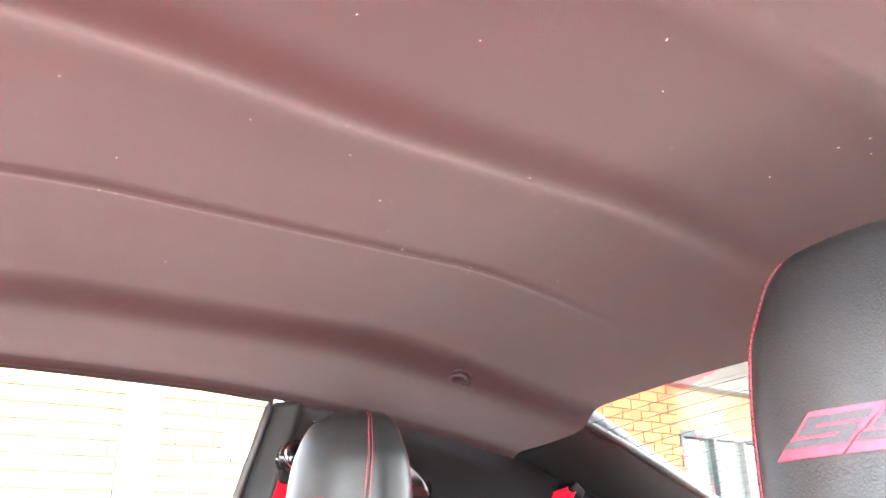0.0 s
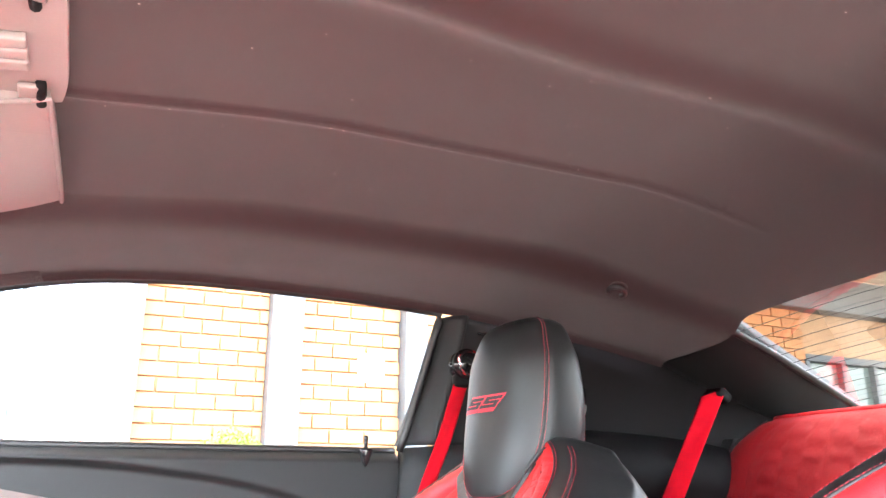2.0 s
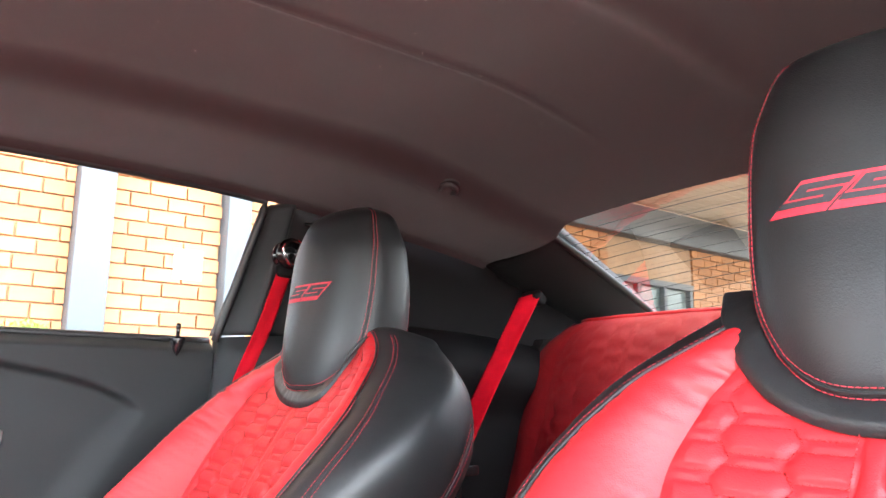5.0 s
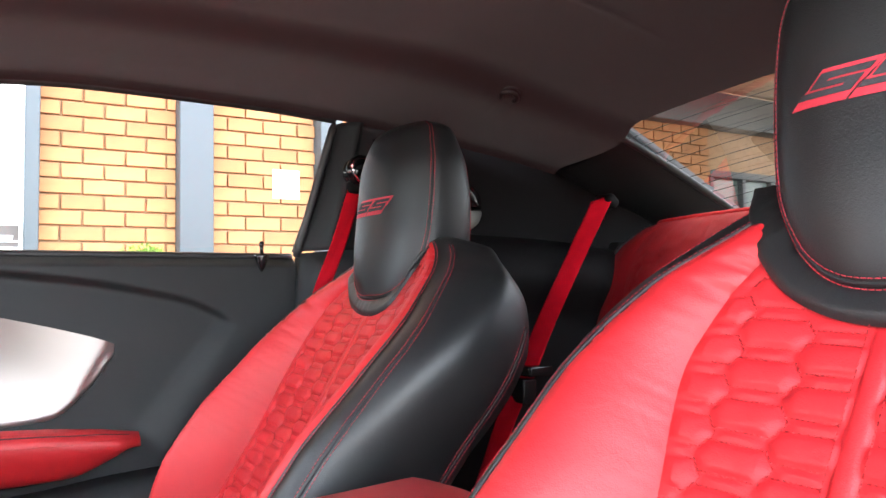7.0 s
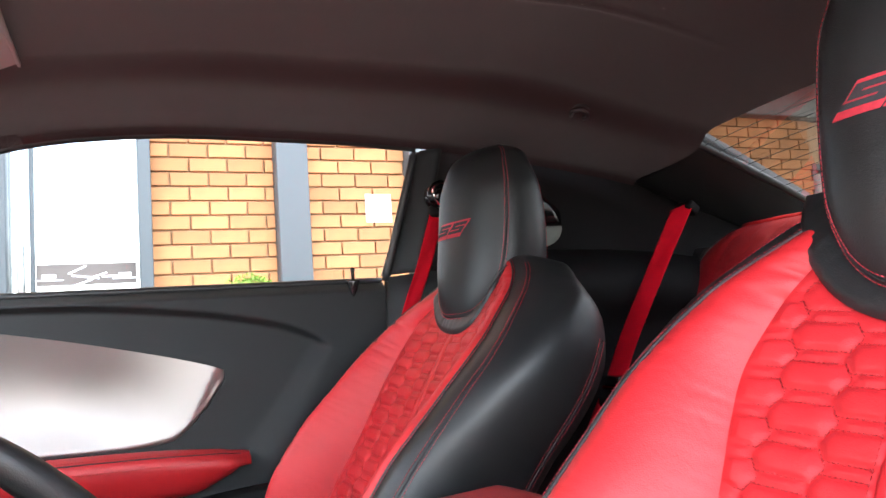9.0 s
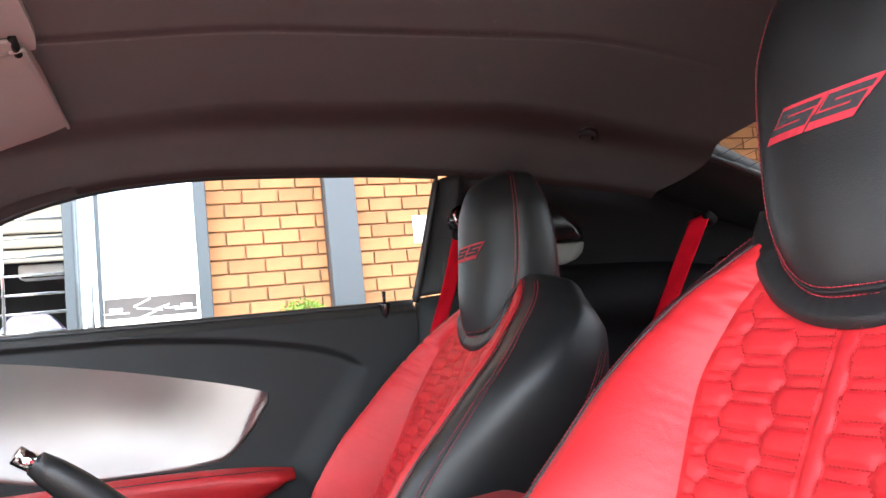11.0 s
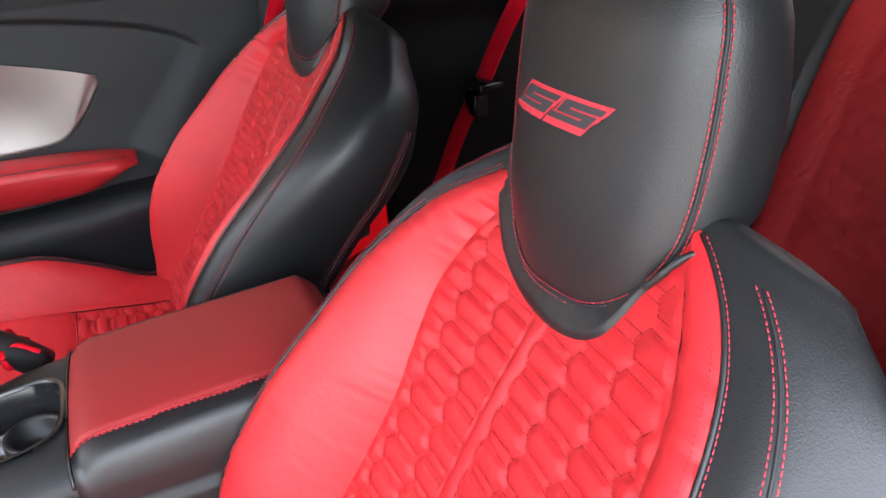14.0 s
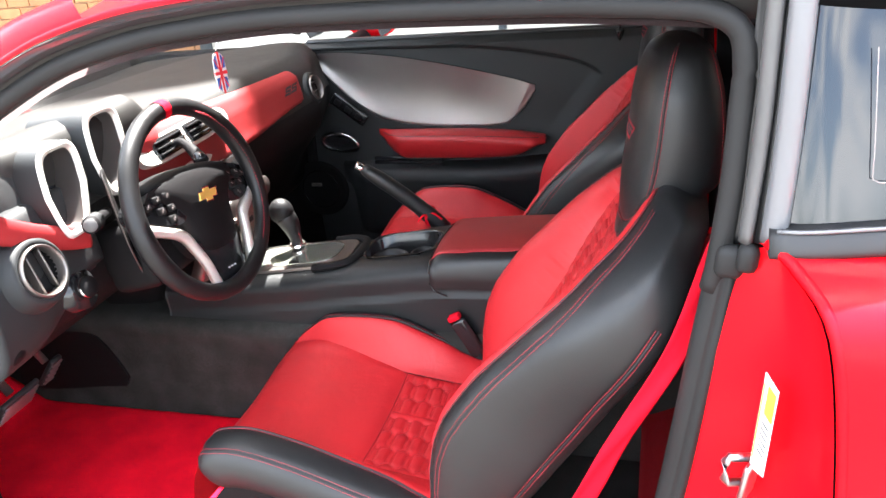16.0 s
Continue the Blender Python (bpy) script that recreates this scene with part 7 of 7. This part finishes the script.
part("striker_loop", v, f, STEEL, st, "steel loop")
lb = thing("sticker", (0.16, -0.74, 0.83), "white and yellow sticker on the red jamb", "sticker")
a0, a1, n0 = Vector((0.163, -0.764, 0.915)), Vector((0.173, -0.788, 0.908)), Vector((-0.85, -0.5, 0.1)).normalized()
dn = Vector((-0.008, -0.003, -0.118))
c = [a0, a1, a1 + dn * 0.92, a0 + dn * 1.03]
v, f = plate([p + n0 * 0.012 for p in c], n0 * -0.0008)
part("paper", v, f, WHITE, lb, "white paper", smooth=False)
L2 = lambda u, w: (a0.lerp(a1, u) + dn * w) + n0 * 0.0126  # noqa: E731
v, f = merge(([L2(0.35, 0.06), L2(0.95, 0.06), L2(0.95, 0.36), L2(0.35, 0.36)], [(0, 1, 2, 3)]), ([L2(0.05, 0.1), L2(0.14, 0.1), L2(0.14, 0.9), L2(0.05, 0.9)], [(0, 1, 2, 3)]))
part("yellow_field", v, f, YELLOW, lb, "yellow printed field", smooth=False)
v, f = merge(*[([L2(0.3, w), L2(0.85, w), L2(0.85, w + 0.02), L2(0.3, w + 0.02)], [(0, 1, 2, 3)]) for w in (0.44, 0.5, 0.56, 0.62, 0.68, 0.74)])
part("print_bars", v, f, INK, lb, "dark print", smooth=False)
# sill below the near door
v, f = box((-0.5, -0.745, 0.30), (1.15, 0.13, 0.12), 0.03, None, 3)
part("sill", v, f, PAINT, car, "red door sill")
v, f = box((-0.5, -0.69, 0.362), (1.0, 0.04, 0.02), 0.006)
part("sill_plate", v, f, TRIM, car, "black sill trim")
v, f = box((-0.5, 0.70, 0.325), (1.15, 0.10, 0.11), 0.01)
part("far_sill_trim", v, f, TRIM, car, "black trim on the far sill")
# far side skin and nose, seen only past the edges
rows = [[Vector((x, 0.79 + 0.06 * math.sin(math.pi * (z - 0.3) / 0.75), z)) for x in np.linspace(-1.2, 1.7, 30)] for z in np.linspace(0.25, 0.995, 12)]
V, F = sheet(rows)
part("far_side", V, F, PAINT, car, "red far side")
rows = [[Vector((x, CY + 0.88 * u, 0.985 - 0.12 * (-1.45 - x) - 0.02 * u * u + 0.015 * math.cos(u * 6))) for u in np.linspace(-1, 1, 24)] for x in np.linspace(-1.48, -2.7, 16)]
V, F = sheet(rows)
part("bonnet", V, F, PAINT, car, "red bonnet")
rows = [[Vector((x, CY + 0.75 * u, 0.925 - 0.03 * (x - 1.4))) for u in np.linspace(-1, 1, 12)] for x in np.linspace(1.38, 2.1, 8)]
V, F = sheet(rows)
part("boot_lid", V, F, PAINT, car, "red boot lid")
# far door mirror
mr = thing("door_mirror", (-0.86, 0.93, 1.0), "red door mirror outside the far window", "door mirror")
mo = Vector((-0.84, 0.92, 1.045))
rows = []
for k, w in ((0.55, -0.09), (0.9, -0.05), (1.0, 0.0), (0.97, 0.03)):
    rows.append([mo + Vector((w, 0.10 * k * math.copysign(abs(math.cos(t)) ** 0.6, math.cos(t)), 0.058 * k * math.copysign(abs(math.sin(t)) ** 0.6, math.sin(t)))) for t in np.linspace(0, 2 * math.pi, 33)[:-1]])
V, F = sheet(rows, close_u=True)
F = F + [tuple(range(32))]
part("housing", V, F, PAINT, mr, "red housing")
part("mirror_glass", [p - X * 0.006 for p in rows[-1]], [tuple(range(32))], CHROME, mr, "mirror glass", smooth=False)
v, f = tube([mo + Vector((-0.02, -0.08, -0.04)), mo + Vector((-0.04, -0.19, -0.05))], 0.022, 10)
part("foot", v, f, TRIM, mr, "black foot")

# ---- yard and building ----
rows = [[Vector((x, y, 0.0)) for x in (-600, -30, -8, 0, 8, 30, 600)] for y in (-600, -30, -8, 0, 8, 30, 600)]
V, F = sheet(rows)
lone("ground", V, F, PAVING, "brownish grey paved yard", "ground", kind="structure", smooth=False)

FY = 3.9
wall = thing("wall_north", (0, FY, 0), "orange face brick shop wall with dark mortar", "brick wall", kind="structure")
SPANS = [(-9.0, -3.3), (-0.275, 0.425), (0.615, 1.27), (1.42, 4.9), (6.2, 9.0)]
v, f = merge(*[box(((a + b) / 2, FY + 0.11, 1.2), (b - a, 0.18, 2.4), 0) for a, b in SPANS], box((5.55, FY + 0.11, 0.5), (1.3, 0.18, 1.0), 0), box((5.55, FY + 0.11, 2.2), (1.3, 0.18, 0.4), 0), box((-0.63, FY + 0.11, 0.25), (0.72, 0.18, 0.5), 0))
part("mortar", v, f, MORTAR, wall, "brown mortar bed", smooth=False)
BW, BH = 0.217, 0.085
near, far = [], []
for a, b in SPANS:
    for j in range(28):
        z = j * BH + BH / 2
        off = (j % 2) * BW / 2 + (a % BW)
        x = a - BW + (j % 2) * BW / 2
        while x < b:
            x0, x1 = max(x, a + 0.002), min(x + BW - 0.011, b - 0.002)
            if x1 - x0 > 0.02:
                (near if -0.3 < a < 1.0 and 0.85 < z < 2.36 else far).append((x0, x1, z))
            x += BW
v, f = merge(*[box(((x0 + x1) / 2, FY + 0.012, z), (x1 - x0, 0.035, BH - 0.012), 0) for x0, x1, z in far])
part("bricks", v, f, BRICK, wall, "orange face bricks", smooth=False, kind="stuff")
part("plinth", *box((-1.0, FY - 0.045, 0.27), (4.6, 0.09, 0.54), 0.008), material("cream_plaster", (0.50, 0.47, 0.40), 0.85, vary=0.12, scale=3, grain=0.4, grain_scale=150), wall, "cream plastered plinth")
# posts, beam and canopy
for x0, x1 in ((0.425, 0.615), (1.27, 1.42), (-0.344, -0.275), (-1.04, -0.985), (-3.36, -3.26)):
    lone("steel_post", *box(((x0 + x1) / 2, FY - 0.03, 1.25), (x1 - x0, 0.16, 2.5), 0.008), GREY_PAINT, "grey painted steel post against the wall", "post", "wall posts", kind="structure")
lone("beam", *box((0.0, FY - 0.02, 2.52), (18.0, 0.20, 0.30), 0.01), GREY_PAINT, "grey painted beam over the shop fronts", "beam", kind="structure")
# unseen upper storeys, added so their shadow covers the far side and rear bench
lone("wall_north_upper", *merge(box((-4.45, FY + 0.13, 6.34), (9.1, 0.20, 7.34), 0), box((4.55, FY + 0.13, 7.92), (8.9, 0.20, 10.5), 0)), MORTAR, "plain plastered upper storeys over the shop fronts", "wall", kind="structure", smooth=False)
can = thing("canopy", (4.6, 3.2, 2.6), "beige boarded canopy along the wall", "canopy", kind="structure")
for i in range(10):
    part("board", *box((5.6, 2.68 + i * 0.125, 2.72), (6.0, 0.118, 0.03), 0.004), SOFFIT, can)
part("fascia", *box((5.6, 2.60, 2.76), (6.0, 0.04, 0.16), 0.006), GREY_PAINT, can, "grey fascia")
# shop window with sky-bright glass and a printed band
shop = thing("window_3", (-0.66, FY, 0.5), "shop window that mirrors the sky, with a printed band", "shop window", kind="structure")
v, f = box((-0.665, FY + 0.03, 1.35), (0.64, 0.012, 1.9), 0)
part("pane", v, f, SHOP_GLASS, shop, "mirroring glass", smooth=False)
v, f = box((-0.875, FY + 0.012, 1.35), (0.022, 0.03, 1.9), 0.004)
part("window_frame", v, f, GREY_PAINT, shop, "slim grey upright")
v, f = box((-0.61, FY + 0.021, 1.30), (0.50, 0.003, 0.115), 0)
bd = part("printed_band", v, f, material("taupe_band", (0.11, 0.09, 0.08), 0.6, vary=0.05), shop, "taupe printed band", smooth=False)
marks = []
for x, w in ((-0.80, 0.14), (-0.42, 0.13)):
    marks.append(box((x, FY + 0.018, 1.272), (w, 0.002, 0.008), 0))
    marks.append(box((x, FY + 0.018, 1.292), (w * 0.5, 0.002, 0.022), 0))
for x, z, w, a in ((-0.66, 1.325, 0.10, 25), (-0.62, 1.285, 0.14, -8), (-0.56, 1.29, 0.10, 18), (-0.50, 1.285, 0.08, 0), (-0.63, 1.255, 0.10, 20)):
    marks.append(box((x, FY + 0.018, z), (w, 0.002, 0.010), 0, pose(0, 0, 0, 0, -a, 0)))
v, f = merge(*marks)
part("print_bars", v, f, WHITE, bd, "white printed marks", smooth=False)
v, f = box((-0.93, FY - 0.03, 1.33), (0.028, 0.05, 0.30), 0.008)
part("door_pull", v, f, STEEL, shop, "upright steel door pull")
# display room with bars
room = thing("window_4", (-2.1, FY, 0.4), "barred shop front with room shell coloured near black for its gloom behind and a half drawn blind", "shop window", kind="structure")
# every face near black: the gloom inside the shop is put into the colour
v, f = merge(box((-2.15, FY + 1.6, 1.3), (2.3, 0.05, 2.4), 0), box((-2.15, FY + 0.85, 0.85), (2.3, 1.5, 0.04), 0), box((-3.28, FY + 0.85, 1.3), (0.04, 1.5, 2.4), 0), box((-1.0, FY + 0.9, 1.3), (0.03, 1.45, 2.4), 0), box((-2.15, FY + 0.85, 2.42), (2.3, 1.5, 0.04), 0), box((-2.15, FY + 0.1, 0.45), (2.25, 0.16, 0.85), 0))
part("room_shell", v, f, GLOOM_SOIL, room, "room shell coloured near black for its gloom", smooth=False)
for i in range(7):
    part("slat", *box((-2.15, FY + 0.20, 1.66 + i * 0.085), (2.2, 0.02, 0.078), 0.006, pose(0, 0, 0, -14, 0, 0)), BLIND, room, "beige blind slat")
for i in range(11):
    part("bar", *tube([(-3.25, FY + 0.02, 1.0 + i * 0.105), (-1.0, FY + 0.02, 1.0 + i * 0.105)], 0.008, 8), CHROME, room, "steel bar")
for x in (-1.36, -2.4):
    part("upright", *tube([(x, FY + 0.01, 0.9), (x, FY + 0.01, 2.4)], 0.010, 8), CHROME, room, "steel upright")
ac = thing("air_conditioner", (-1.22, FY + 0.5, 1.55), "white box air conditioner inside the shop", "air conditioner")
part("casing", *box((-1.22, FY + 0.5, 1.60), (0.28, 0.14, 0.09), 0.02), WHITE, ac)
part("outlet", *box((-1.22, FY + 0.428, 1.565), (0.24, 0.01, 0.012), 0.003), TRIM, ac)
toy = thing("display_car", (-1.25, FY + 0.35, 0.95), "small lavender car-shaped model on display", "model car")
P = catmull([(-1.48, 0.92, 0), (-1.46, 1.18, 0), (-1.36, 1.33, 0), (-1.20, 1.33, 0), (-1.10, 1.22, 0), (-1.04, 1.10, 0), (-1.04, 0.94, 0), (-1.08, 0.90, 0), (-1.25, 0.93, 0), (-1.42, 0.90, 0)], 40, True)
v, f = plate([Vector((p.x, FY + 0.26, p.y)) for p in P], (0, 0.18, 0))
part("toy_body", v, f, LAVENDER, toy, "lavender body", smooth=False)
for x in (-1.38, -1.16):
    part("wheel", *rings([(0.0, 0.0), (0.06, 0.0), (0.07, 0.02), (0.07, 0.05)], (x, FY + 0.27, 0.95), X, Z, -Y, 20), RUBBER, toy, "dark wheel")
# window further along the wall
w5 = thing("window_5", (5.55, FY, 1.0), "grey-framed shop window further along the wall", "shop window", kind="structure")
v, f = box((5.55, FY + 0.06, 1.5), (1.3, 0.012, 1.0), 0)
part("pane", v, f, material("green_shop_glass", (0.10, 0.14, 0.13), 0.12, vary=0.15, scale=2), w5, "green-grey pane", smooth=False)
for x in (4.93, 5.35, 5.75, 6.17):
    part("window_frame", *box((x, FY + 0.04, 1.5), (0.05, 0.08, 1.0), 0.005), GREY_PAINT, w5, "grey frame")
for z in (1.02, 1.98):
    part("window_frame", *box((5.55, FY + 0.03, z), (1.3, 0.08, 0.06), 0.005), GREY_PAINT, w5, "grey frame")
# notice on the bricks
nt_ = thing("notice", (1.08, FY, 1.56), "white paper notice taped to the brick wall", "notice")
part("paper", *box((1.078, FY - 0.008, 1.652), (0.17, 0.002, 0.178), 0), WHITE, nt_, smooth=False)
# planter with a round shrub
pl_ = thing("planter", (0.17, 3.35, 0.0), "dark grey box planter with a clipped yellow-green shrub", "planter")
part("trough", *box((0.19, 3.35, 0.47), (0.40, 0.36, 0.90), 0.02), PLANTER, pl_, "dark grey box")
part("soil", *box((0.19, 3.35, 0.912), (0.35, 0.31, 0.02), 0), GLOOM_SOIL, pl_, "soil", smooth=False)
rng = random.Random(11)
V, F = [], []
for i in range(2600):
    u, a = rng.uniform(-0.75, 1), rng.uniform(0, 6.283)
    rr = 0.165 * rng.uniform(0.6, 1.06) * (1 + 0.10 * noise.noise((math.cos(a) * 2, math.sin(a) * 2, u * 2)))
    s = math.sqrt(1 - u * u)
    c = Vector((0.17 + rr * s * math.cos(a), 3.35 + rr * s * math.sin(a), 1.055 + rr * u))
    n = Vector((rng.gauss(0, 1), rng.gauss(0, 1), rng.gauss(0.4, 1))).normalized()
    t = n.orthogonal().normalized()
    b = n.cross(t)
    L, Wd = rng.uniform(0.010, 0.018), rng.uniform(0.004, 0.007)
    k = len(V)
    V += [c - t * L, c + b * Wd, c + t * L, c - b * Wd]
    F.append((k, k + 1, k + 2, k + 3))
part("leaves", V, F, LEAF, pl_, "many small yellow-green leaves", smooth=False, kind="stuff")
part("stem", *tube([(0.17, 3.35, 0.91), (0.17, 3.35, 1.00)], 0.012, 8), MORTAR, pl_)

# bricks beside the posts, one by one
store = {}
for x0, x1, z in near:
    key = round(x1 - x0, 3)
    if key not in store:
        vv, ff = box((0, 0, 0), (x1 - x0, 0.035, BH - 0.012), 0.003, None, 1)
        me = bpy.data.meshes.new("brick")
        me.from_pydata([tuple(p) for p in vv], [], [tuple(q) for q in ff])
        me.materials.append(BRICK)
        store[key] = me
    ob = new("brick", store[key])
    ob.parent = wall
    ob.location = ((x0 + x1) / 2, 0.012 + rng.uniform(-0.0015, 0.0015), z)
